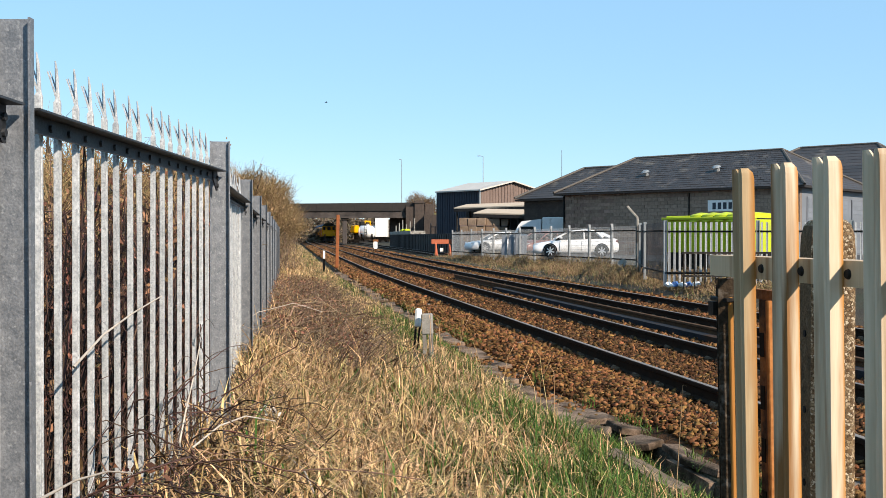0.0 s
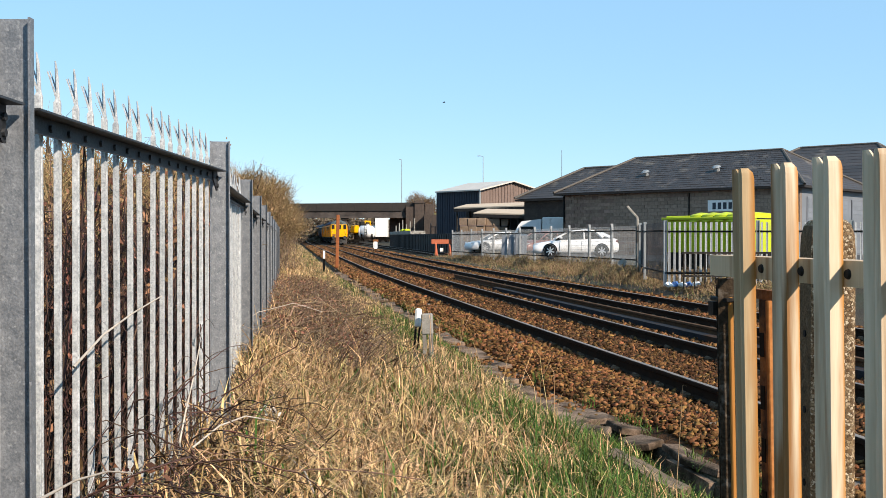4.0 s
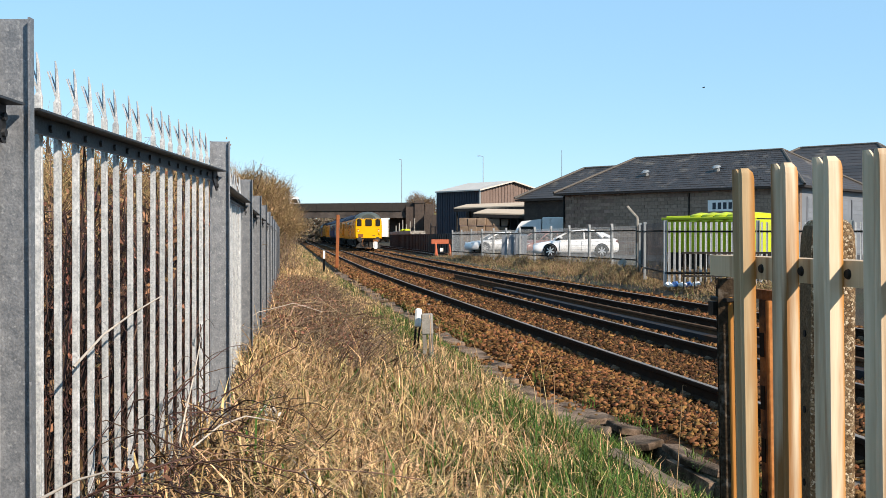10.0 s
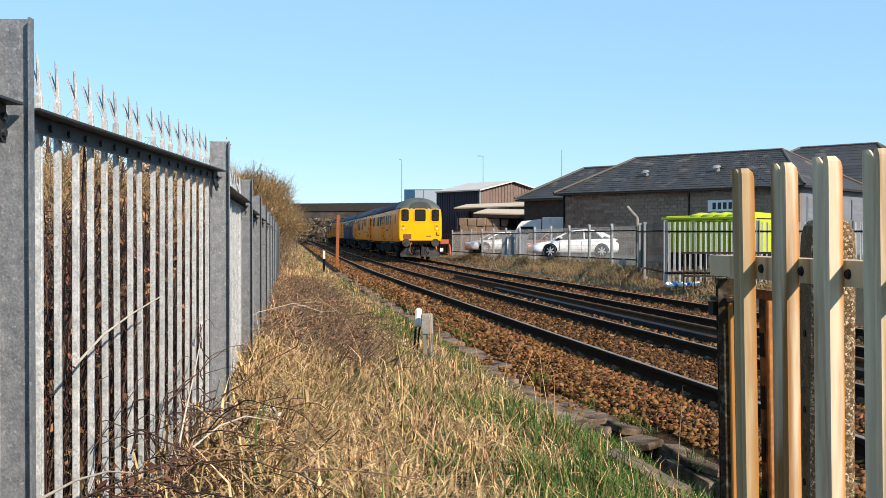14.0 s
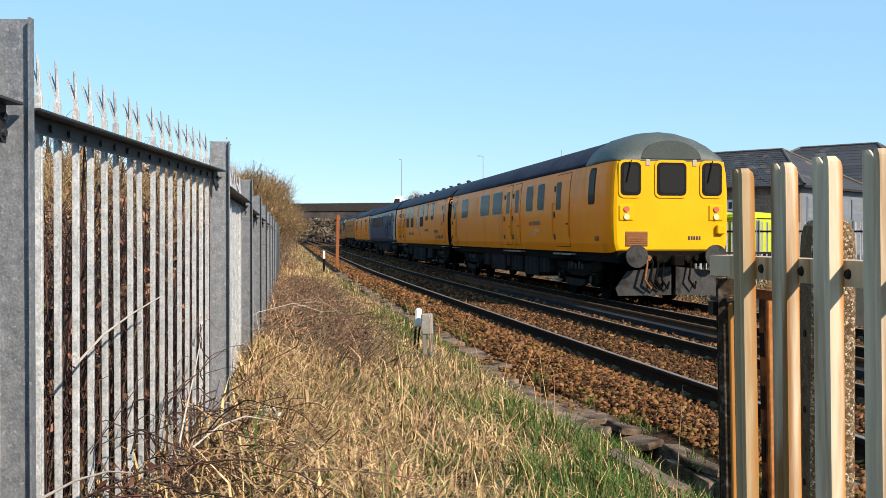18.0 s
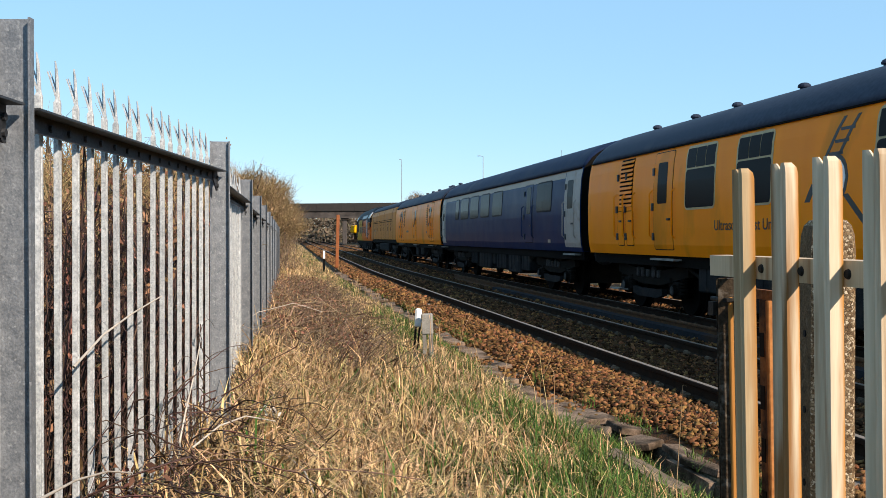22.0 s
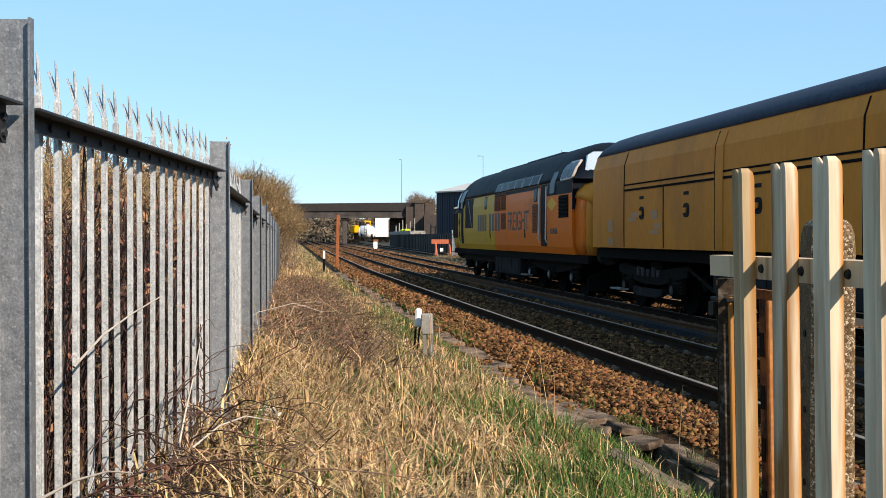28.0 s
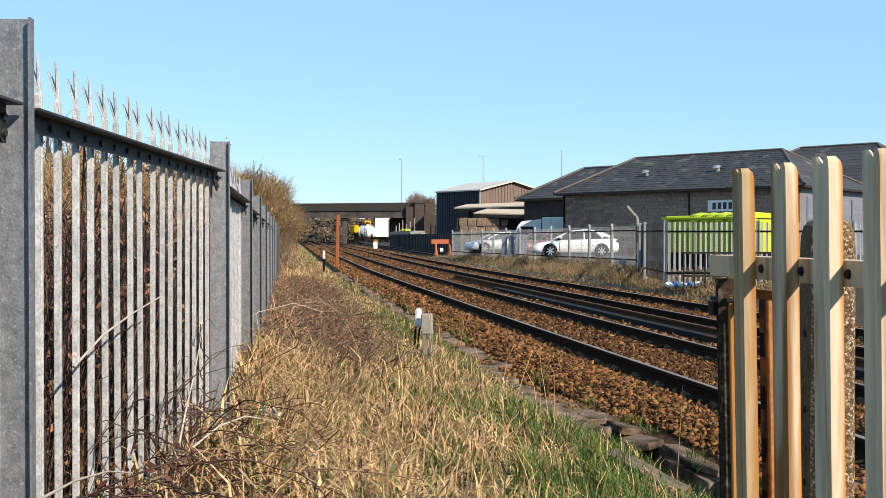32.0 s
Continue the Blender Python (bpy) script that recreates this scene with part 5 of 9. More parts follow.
def box_van(name, m, L, Hb, label, box_mat=None, cab_mat=None, keyed=False):
    """Lorry with a boxed body behind a cab. +x forward."""
    t = thing(name, m, label, "lorry")
    bm = bmesh.new()
    box(bm, -L / 2, -1.2, 0.85, L / 2 - 2.1, 1.2, Hb, 0.04)
    b = part("load_box", bm, box_mat or M_WHITE, t)
    bm = bmesh.new()
    pts = [(L / 2 - 2.0, 0.5), (L / 2, 0.5), (L / 2, 1.25), (L / 2 - 0.12, 1.5), (L / 2 - 0.45, 2.4), (L / 2 - 0.7, 2.75), (L / 2 - 2.0, 2.95)]
    loft(bm, [[(x, y, z) for x, z in pts] for y in (-1.1, 1.1)])
    c = part("cab", fixed(bm), cab_mat or M_WHITE, t)
    for s in (-1, 1):
        bm = bmesh.new()
        loft(bm, [[(x, y, z) for x, z in ((L / 2 - 1.5, 1.55), (L / 2 - 0.3, 1.55), (L / 2 - 0.6, 2.3), (L / 2 - 1.5, 2.3))] for y in (s * 1.09, s * 1.112)])
        part("side_window", fixed(bm), M_GLASS, c)
    bm = bmesh.new()
    loft(bm, [[(L / 2 - 0.11, y, 1.55), (L / 2 - 0.43, y, 2.38), (L / 2 - 0.46, y, 2.38), (L / 2 - 0.15, y, 1.5)] for y in (-0.98, 0.98)])
    part("windscreen", fixed(bm), M_GLASS, c)
    bm = bmesh.new()
    box(bm, -L / 2, -0.9, 0.55, L / 2 - 0.4, 0.9, 0.84)
    part("chassis", bm, M_UNDER, t)
    for x in (L / 2 - 1.2, -L / 2 + 1.6):
        for s in (-1, 1):
            bm = bmesh.new()
            cyl(bm, (x, s * 0.75, 0.48), (x, s * 1.1, 0.48), 0.48, 20)
            part("wheel", fixed(bm), M_TYRE, t)
    return t


M_LORRYBLUE = surf("blue lorry sheet", (0.00864, 0.0504, 0.115), (0.0144, 0.072, 0.151), 0.5, 0, 2, 30, 0.05)
M_CURTAIN = surf("pale blue-grey curtain", (0.259, 0.31, 0.374), (0.324, 0.374, 0.432), 0.6, 0, 2, 20, 0.05)
reshape(box_van("box_van", pose(6.9, 69.8, 0.37, 0, 0, 172), 4.2, 3.1, "white box van parked by the building", cab_mat=M_SILVER), Matrix.Diagonal((1, 1, 0.78, 1)))
LORRY = box_van("road_lorry", pose(-40, 196.5, 6.5, 0, 0, 0), 11.9, 4.15, "blue and white lorry crossing the road bridge", M_LORRYBLUE)
for _x0, _x1 in ((-3.9, -2.3), (-2.2, 0.9), (1.0, 3.2)):
    for _s in (-1, 1):
        _bm = bmesh.new()
        box(_bm, _x0, _s * 1.21 - 0.01, 1.0, _x1, _s * 1.21 + 0.01, 4.0, 0.005)
        part("side_curtain", _bm, M_CURTAIN, LORRY, "pale grey side curtain")
VAN = box_van("road_van", pose(40, 193.5, 6.39, 0, 0, 180), 5.2, 2.2, "white works van crossing the road bridge")


def tanker():
    t = thing("white_tanker", pose(-14.3, 216, -0.3, 0, 0, -6) @ Matrix.Scale(1.064, 4), "white tank and tall white container beyond the bridge", "tank")
    bm = bmesh.new()
    box(bm, 0.0, -1.2, 1.65, 2.35, 1.2, 5.6, 0.06)
    part("container", bm, M_PLAINWHITE, t)
    bm = bmesh.new()
    cyl(bm, (-3.1, 0, 2.65), (-0.1, 0, 2.65), 1.3, 24)
    cyl(bm, (-3.45, 0, 2.65), (-3.1, 0, 2.65), 0.75, 24, 1.3)
    cyl(bm, (-1.7, 0, 3.9), (-1.7, 0, 4.15), 0.35, 12)
    part("tank", fixed(bm), M_PLAINWHITE, t, smooth=True)
    for x in (-2.7, -0.6):
        bm = bmesh.new()
        box(bm, x - 0.12, -1.25, 0.9, x + 0.12, 1.25, 2.3)
        part("saddle", bm, M_UNDER, t)
    bm = bmesh.new()
    for z in (1.6, 2.1, 2.6, 3.1, 3.6):
        box(bm, -2.1, -1.42, z, -1.6, -1.36, z + 0.06)
    for x in (-2.12, -1.62):
        box(bm, x - 0.03, -1.42, 1.3, x + 0.03, -1.36, 3.9)
    part("ladder", bm, M_DARKSTEEL, t)
    bm = bmesh.new()
    box(bm, -3.5, -1.1, 0.5, 2.4, 1.1, 0.95)
    box(bm, 0.1, -1.0, 0.95, 2.3, 1.0, 1.64)
    part("chassis", bm, M_UNDER, t)
    for x in (-2.8, -1.8, 0.4, 1.6):
        for s in (-1, 1):
            bm = bmesh.new()
            cyl(bm, (x, s * 0.8, 0.5), (x, s * 1.12, 0.5), 0.5, 18)
            part("wheel", fixed(bm), M_TYRE, t)
    t = thing("excavator", pose(-19.0, 228, -0.3, 0, 0, 30) @ Matrix.Scale(1.064, 4), "yellow tracked excavator with raised boom beyond the bridge", "excavator")
    bm = bmesh.new()
    box(bm, -1.5, -1.1, 2.5, 1.0, 1.1, 3.7, 0.2)
    box(bm, -1.4, -1.0, 3.65, -0.3, 1.0, 4.1, 0.15)
    part("house", bm, M_YELLOW_END, t)
    bm = bmesh.new()
    box(bm, 0.0, -1.05, 3.65, 1.0, -0.15, 4.9, 0.1)
    part("cab", bm, M_GLASS, t)
    bm = bmesh.new()
    cyl(bm, (-0.2, 0, 1.1), (-0.2, 0, 2.55), 0.8, 14)
    part("pedestal", fixed(bm), M_UNDER, t)
    for s in (-1, 1):
        bm = bmesh.new()
        box(bm, -2.0, s * 1.1 - 0.3, 0, 2.0, s * 1.1 + 0.3, 1.15, 0.3)
        part("track", bm, M_UNDER, t)
    bm = bmesh.new()
    tube(bm, [(0.8, 0.3, 3.4), (1.7, 0.3, 5.0), (2.9, 0.3, 4.9)], 0.22, 6)
    tube(bm, [(2.8, 0.3, 5.0), (3.1, 0.3, 3.2)], 0.17, 6)
    part("boom", bm, M_YELLOW_END, t)


tanker()


def skip():
    """Ribbed lime-yellow waste container."""
    t = thing("waste_skip", pose(8.0, 36.6, 0.3, 0, 0, -50), "lime-yellow ribbed steel waste skip", "skip")
    W, D, Z = 3.7, 1.8, 1.74
    for x0, y0, x1, y1 in ((0, 0, W, 0.06), (0, D - 0.06, W, D), (0, 0.06, 0.06, D - 0.06), (W - 0.06, 0.06, W, D - 0.06)):
        bm = bmesh.new()
        box(bm, x0, y0, 0.66, x1, y1, Z)
        part("side_plate", bm, M_SKIP, t)
    bm = bmesh.new()
    box(bm, 0, 0, 0.60, W, D, 0.659)
    part("floor_plate", bm, M_SKIP, t)
    for i in range(9):
        bm = bmesh.new()
        x = 0.1 + i * (W - 0.2) / 8
        loft(bm, [[(x - 0.05, -0.10, 0.66), (x + 0.05, -0.10, 0.66), (x + 0.03, -0.002, 0.66), (x - 0.03, -0.002, 0.66)], [(x - 0.05, -0.10, Z - 0.32), (x + 0.05, -0.10, Z - 0.32), (x + 0.03, -0.002, Z - 0.12), (x - 0.03, -0.002, Z - 0.12)]])
        part("rib", fixed(bm), M_SKIP, t)
    bm = bmesh.new()
    box(bm, -0.06, -0.1, Z, W + 0.06, 0.08, Z + 0.1, 0.02)
    part("rim", bm, M_SKIP, t)
    bm = bmesh.new()
    box(bm, -0.06, 0.08, Z, 0.08, D + 0.06, Z + 0.1, 0.02)
    part("rim", bm, M_SKIP, t)
    bm = bmesh.new()
    box(bm, 0.0, 0.09, Z + 0.04, 1.05, D - 0.1, Z + 0.16, 0.03)
    part("flat_lid", bm, M_SKIP, t)
    # bulging lid segments with dark joints
    for i in range(5):
        bm = bmesh.new()
        x, w = 1.12 + i * 0.51, 0.45
        rings = []
        for k in range(5):
            a = x + w * k / 4
            b = 0.05 * math.sin(math.pi * k / 4)
            rings.append([(a, -0.06 - b, Z - 0.02 - b), (a, 0.02 - b, Z + 0.17), (a, 0.35, Z + 0.22 + b), (a, D - 0.2, Z + 0.20), (a, D - 0.2, Z + 0.05), (a, 0.1, Z + 0.05)])
        loft(bm, rings)
        part("lid_panel", fixed(bm), M_SKIP, t)
    for x in (0.4, W - 0.4):
        bm = bmesh.new()
        box(bm, x - 0.3, 0.1, -0.02, x + 0.3, D - 0.1, 0.598)
        part("skid", bm, M_DARKSTEEL, t)


skip()


def yard_bits():
    t = thing("cranked_pole", pose(7.95, 42.0, 0.1), "grey steel pole with a cranked top", "pole")
    bm = bmesh.new()
    tube(bm, [(0.12, 0, 0), (0.12, 0, 2.0), (0.1, 0, 2.15), (-0.32, 0, 2.62)], 0.07, 8)
    part("shaft", bm, M_CONCRETE, t)
    t = thing("dish", pose(7.55, 42.6, 0.2), "round grey dish lying behind the fence", "dish")
    bm = bmesh.new()
    cyl(bm, (0, -0.02, 0.16), (0.08, 0.1, 0.06), 0.19, 20, 0.10)
    part("bowl", fixed(bm), M_CONCRETE, t)
    bm = bmesh.new()
    cyl(bm, (0.05, 0.06, -0.1), (0.05, 0.06, 0.12), 0.03, 6)
    part("stand", bm, M_DARKSTEEL, t)
    rnd = random.Random(8)
    for k in range(5):
        bm = bmesh.new()
        bmesh.ops.create_icosphere(bm, subdivisions=2, radius=0.12)
        for v in bm.verts:
            n = noise.noise(v.co * 9 + Vector((k * 5, 0, 0)))
            v.co *= 1 + 0.6 * n
            v.co.z *= 0.7
        ob = solid("plastic_bag", bm, M_BLUEBAG if k % 2 else M_WHITE, "crumpled %s plastic bag against the fence" % ("blue" if k % 2 else "white"), "litter", "litter")
        ob.matrix_basis = pose(6.72 + 0.2 * k, 30.1 + rnd.uniform(-0.1, 0.1), 0.08 + ground_z(7.1, 30.1) * 0.5 + 0.08)
    t = thing("low_barrier", pose(7.0, 29.6, 0.02), "low dark barrier rail in front of the fence", "barrier")
    for z in (0.25, 0.93):
        bm = bmesh.new()
        box(bm, 0, -0.03, z, 2.6, 0.03, z + 0.06)
        part("bar", bm, M_DARKSTEEL, t)
    for i in range(9):
        bm = bmesh.new()
        cyl(bm, (0.05 + i * 0.31, 0, -0.1), (0.05 + i * 0.31, 0, 0.96), 0.022, 6)
        part("upright", bm, M_DARKSTEEL, t)


M_BLUEBAG = surf("blue plastic", (0.0288, 0.0936, 0.302), (0.072, 0.187, 0.432), 0.4, 0, 6, 40, 0.2)
yard_bits()


def bird():
    t = thing("bird", pose(0, 80, 20), "small dark bird in flight", "bird")
    bm = bmesh.new()
    loft(bm, [[(x, r * math.cos(a), r * math.sin(a) * 0.8) for a in [2 * math.pi * i / 8 for i in range(8)]] for x, r in ((0.16, 0.01), (0.1, 0.035), (0, 0.05), (-0.1, 0.03), (-0.2, 0.02))])
    part("body", fixed(bm), M_BLACK, t)
    for s in (-1, 1):
        bm = bmesh.new()
        loft(bm, [[(0.07, s * 0.03, 0.02), (-0.06, s * 0.03, 0.02), (-0.06, s * 0.03, 0.03), (0.07, s * 0.03, 0.03)], [(0.04, s * 0.17, 0.09), (-0.05, s * 0.17, 0.09), (-0.05, s * 0.17, 0.095), (0.04, s * 0.17, 0.095)],
                  [(-0.06, s * 0.32, 0.05), (-0.09, s * 0.32, 0.05), (-0.09, s * 0.32, 0.054), (-0.06, s * 0.32, 0.054)]])
        part("wing", fixed(bm), M_BLACK, t)
    reshape(t, Matrix.Diagonal((0.8, 0.8, 0.8, 1)))
    return t


BIRD = bird()


def wrapper():
    """A scrap of crumpled film caught in the grass."""
    rnd = random.Random(4)
    bm = bmesh.new()
    grid = [[bm.verts.new((i * 0.02 + rnd.uniform(-0.01, 0.01), j * 0.02 + rnd.uniform(-0.01, 0.01), 0.02 + rnd.uniform(0, 0.05))) for i in range(6)] for j in range(5)]
    for a, b in zip(grid, grid[1:]):
        for k in range(5):
            bm.faces.new((a[k], a[k + 1], b[k + 1], b[k]))
    bmesh.ops.solidify(bm, geom=bm.faces[:], thickness=0.002)
    ob = solid("plastic_wrapper", fixed(bm), M_PLAINWHITE, "crumpled white plastic wrapper caught in the dry grass", "litter", "litter")
    ob.matrix_basis = pose(-1.0, 5.6, ground_z(-1.0, 5.6) + 0.09, 20, 10, 30)


wrapper()

# ---- plants and ballast ----
RNG = np.random.default_rng(5)


def tri_mesh(name, verts, tris, material, smooth=False):
    me = bpy.data.meshes.new(name)
    verts, tris = np.asarray(verts, dtype=np.float32), np.asarray(tris, dtype=np.int32)
    me.vertices.add(len(verts))
    me.vertices.foreach_set("co", verts.ravel())
    me.loops.add(tris.size)
    me.loops.foreach_set("vertex_index", tris.ravel())
    me.polygons.add(len(tris))
    me.polygons.foreach_set("loop_start", np.arange(0, tris.size, 3, dtype=np.int32))
    me.polygons.foreach_set("loop_total", np.full(len(tris), 3, dtype=np.int32))
    me.update(calc_edges=True)
    me.validate()
    me.materials.append(material)
    if smooth:
        me.polygons.foreach_set("use_smooth", np.ones(len(tris), dtype=bool))
    return me


def stuff(name, me, label, category, parent=None):
    ob = new(name, me)
    if parent:
        ob.parent = parent
        return tagged(ob, label, kind="stuff")
    return tagged(ob, label, category, kind="stuff")


def blade_arrays(base, height, width, lean, az, droop=0.3):
    """Grass blades: five vertices and three triangles each."""
    n = len(base)
    d = np.stack([np.cos(az), np.sin(az), np.zeros(n)], 1)
    s = np.stack([-np.sin(az + RNG.uniform(-1, 1, n)), np.cos(az), np.zeros(n)], 1)
    s /= np.linalg.norm(s, axis=1)[:, None]
    up = np.array([0, 0, 1.0])
    L, W = height[:, None], width[:, None]
    c, sn = np.cos(lean)[:, None], np.sin(lean)[:, None]
    mid = base + L * 0.55 * (up * c + d * sn)
    l2 = np.clip(lean + droop + RNG.uniform(-0.2, 0.5, n), 0, 2.3)
    tip = mid + L * 0.45 * (up * np.cos(l2)[:, None] + d * np.sin(l2)[:, None])
    V = np.stack([base - s * W / 2, base + s * W / 2, mid - s * W * 0.4, mid + s * W * 0.4, tip], 1).reshape(-1, 3)
    i = (np.arange(n) * 5)[:, None, None]
    T = (np.array([[0, 1, 3], [0, 3, 2], [2, 3, 4]])[None] + i).reshape(-1, 3)
    return V, T


def stem_arrays(pts, width):
    """Thin stems through P points each: a three-sided tube that tapers."""
    n, P, _ = pts.shape
    w = np.gradient(pts, axis=1)
    w /= np.linalg.norm(w, axis=2)[:, :, None] + 1e-9
    ref = np.array([0.3, 0.5, 0.81])
    a = np.cross(w, ref)
    a /= np.linalg.norm(a, axis=2)[:, :, None] + 1e-9
    b = np.cross(w, a)
    taper = np.linspace(1, 0.35, P)[None, :, None] * width[:, None, None] / 2
    V = np.stack([pts + taper * (a * math.cos(q) + b * math.sin(q)) for q in (0, 2.094, 4.189)], 2).reshape(-1, 3)
    tri = []
    for k in range(P - 1):
        for e in range(3):
            f = (e + 1) % 3
            tri += [[k * 3 + e, k * 3 + f, (k + 1) * 3 + f], [k * 3 + e, (k + 1) * 3 + f, (k + 1) * 3 + e]]
    T = (np.array(tri)[None] + (np.arange(n) * P * 3)[:, None, None]).reshape(-1, 3)
    return V, T


def arc_stems(base, length, az, rise, sag, width, P=6, wiggle=0.03):
    """Arching stems: up and over."""
    n = len(base)
    k = np.linspace(0, 1, P)[None, :]
    out = length[:, None] * k
    z = rise[:, None] * np.sin(np.clip(k * sag[:, None], 0, 3.0))
    p = np.stack([base[:, None, 0] + np.cos(az)[:, None] * out, base[:, None, 1] + np.sin(az)[:, None] * out, base[:, None, 2] + z], 2)
    p += RNG.normal(0, 1, p.shape) * wiggle * np.linspace(0, 1, P)[None, :, None]
    return stem_arrays(p, width)


def near_rail_np(y):
    return np.where(y > 60, 3.56 - 0.1525 * y, np.where(y > 0, 3.56 - 0.1525 * y + 0.0002 * (60 - y) ** 2, 4.28 - 0.1765 * y))


def fence_x(y):
    return np.interp(y, [p[1] for p in FENCE], [p[0] for p in FENCE])


def ground_np(x, y):
    return np.array([ground_z(float(a), float(b)) for a, b in zip(x, y)])


def patchy(x, y, s, seed):
    return np.array([noise.noise((float(a) * s + seed, float(b) * s, seed * 1.7)) for a, b in zip(x, y)])


def verge():
    """Dry grass in flattened tussocks with green tufts between fence and trough."""
    parts_ = {"straw": [], "green": []}
    for y0, y1, dens in ((3.2, 7.0, 2300), (7.0, 11.0, 1900), (11, 17, 1300), (17, 26, 720), (26, 40, 360), (40, 62, 230), (62, 100, 110), (100, 160, 40)):
        ym = (y0 + y1) / 2
        size = 1.0 + 0.014 * ym
        per = 34
        xr = float(near_rail_np(np.array([ym]))[0])
        wide = xr - 1.3 - max(min(float(fence_x(ym)) - 0.2, xr - 5.5), -0.45 * y1)
        m = int(wide * (y1 - y0) * dens / per)
        cy = RNG.uniform(y0, y1, m)
        lo, hi = np.maximum(np.minimum(fence_x(cy) - 0.25, near_rail_np(cy) - 5.5), -0.45 * cy), near_rail_np(cy) - 1.42
        cx = lo + (hi - lo) * RNG.uniform(0, 1, m)
        cu = cx - near_rail_np(cy)
        g = 1.25 * patchy(cx, cy, 0.75, 3.0) + 0.85 * patchy(cx, cy, 2.0, 9.0) + np.interp(cu, [-6, -3.4, -2.5, -1.5], [-0.75, -0.5, 0.14, 0.46]) + np.interp(cy, [4, 7.5, 9, 14, 20, 30, 45], [0.12, 0.05, -0.06, 0.03, 0.1, -0.02, -0.2]) + np.where(cy < 8.6, np.interp(cu, [-3.4, -2.7, -1.5], [0.0, 0.38, 0.48]), 0.0)
        cgreen = g + RNG.normal(0, 0.2, m) > 0.5
        big = RNG.uniform(0.65, 1.35, m) * (0.8 + 0.55 * np.clip(patchy(cx, cy, 1.7, 5.0) + 0.35, 0, 1))
        n = m * per
        c = RNG.integers(0, m, n)
        loose = RNG.uniform(0, 1, n) < 0.35
        dx, dy = RNG.normal(0, 1, n), RNG.normal(0, 1, n)
        reach = np.where(loose, 0.22, 0.055) * size
        x, y = cx[c] + dx * reach, cy[c] + dy * reach
        u = x - near_rail_np(y)
        keep = (np.abs(x) < 0.46 * y + 0.4) & ((x + 0.25) ** 2 / 0.10 + (y - 12.9) ** 2 / 0.8 > 1) & (u < np.interp(y, [7.6, 8.6, 8.9, 9.3, 13.0, 13.6], [-1.14, -1.16, -1.36, -1.62, -1.58, -1.45])) & (x > np.minimum(fence_x(y), near_rail_np(y) - 5.0) - 2.5)
        keep &= RNG.uniform(0, 1, n) < np.where(y < 6, np.interp(x - fence_x(y), [0, 0.25, 0.55], [0.3, 0.75, 1.0]), 1.0)
        x, y, u, c, dx, dy, loose = (q[keep] for q in (x, y, u, c, dx, dy, loose))
        z = ground_np(x, y)
        out = np.arctan2(dy, dx)
        for flag, name in ((~cgreen[c], "straw"), (cgreen[c], "green")):
            k = int(flag.sum())
            if k < 2:
                continue
            base = np.stack([x[flag], y[flag], z[flag] - 0.01], 1)
            edge = np.interp(u[flag], [-3.0, -1.9, -1.45], [1.0, 0.6, 0.28])
            near_f = np.interp(x[flag] - fence_x(y[flag]), [0, 0.5, 1.2], [1.3, 1.15, 1.0])
            lf = loose[flag]
            if name == "straw":
                h = RNG.uniform(0.14, 0.42, k) * big[c[flag]] * edge * near_f
                w = RNG.uniform(0.005, 0.0145, k) * size
                lean = np.clip(np.where(lf, RNG.normal(1.4, 0.3, k), np.abs(RNG.normal(0.95, 0.42, k))), 0, 1.75)
                az = out[flag] + RNG.normal(0, 0.7, k)
                drop = 0.75
            else:
                h = RNG.uniform(0.12, 0.36, k) * big[c[flag]] * np.interp(u[flag], [-3.0, -1.9, -1.45], [1.0, 0.72, 0.4])
                w = RNG.uniform(0.0045, 0.0098, k) * size
                lean = np.clip(np.abs(RNG.normal(0.42, 0.3, k)), 0, 1.3)
                az = out[flag] + RNG.normal(0, 0.6, k)
                drop = 0.5
            swap = RNG.uniform(0, 1, k) < (0.05 if name == "straw" else 0.2)
            for sel, nm in ((~swap, name), (swap, "green" if name == "straw" else "straw")):
                if sel.sum() > 1:
                    parts_[nm].append(blade_arrays(base[sel], h[sel], w[sel], lean[sel], az[sel], drop))
    # the same rough grass goes on around and behind the camera
    n = 26000
    y = RNG.uniform(-7, 3.3, n)
    x = fence_x(y) - 0.3 + RNG.uniform(0, 1, n) * (near_rail_np(y) - 1.2 - fence_x(y))
    g = patchy(x, y, 0.75, 3.0) + RNG.normal(0, 0.25, n) > 0.35
    base = np.stack([x, y, ground_np(x, y) - 0.01], 1)
    for flag, nm in ((g, "green"), (~g, "straw")):
        k = int(flag.sum())
        parts_[nm].append(blade_arrays(base[flag], RNG.uniform(0.08, 0.26, k), RNG.uniform(0.006, 0.013, k), np.abs(RNG.normal(0.9, 0.45, k)), RNG.uniform(0, 6.28, k), 0.6))
    # small tufts that have taken hold on the far side of the trough
    for _k in range(30):
        yy = float(RNG.uniform(6.5, 32))
        k = 60
        x = float(near_rail_np(np.array([yy]))[0]) - RNG.uniform(0.88, 1.02) + RNG.normal(0, 0.05, k)
        y = yy + RNG.normal(0, 0.13, k)
        parts_["green"].append(blade_arrays(np.stack([x, y, np.full(k, -0.3)], 1), RNG.uniform(0.06, 0.2, k), RNG.uniform(0.004, 0.009, k), np.abs(RNG.normal(0.5, 0.3, k)), RNG.uniform(0, 6.28, k), 0.4))
    t = thing("lineside_grass", Matrix(), "matted dry straw-coloured grass with green tufts", "grass", kind="stuff")
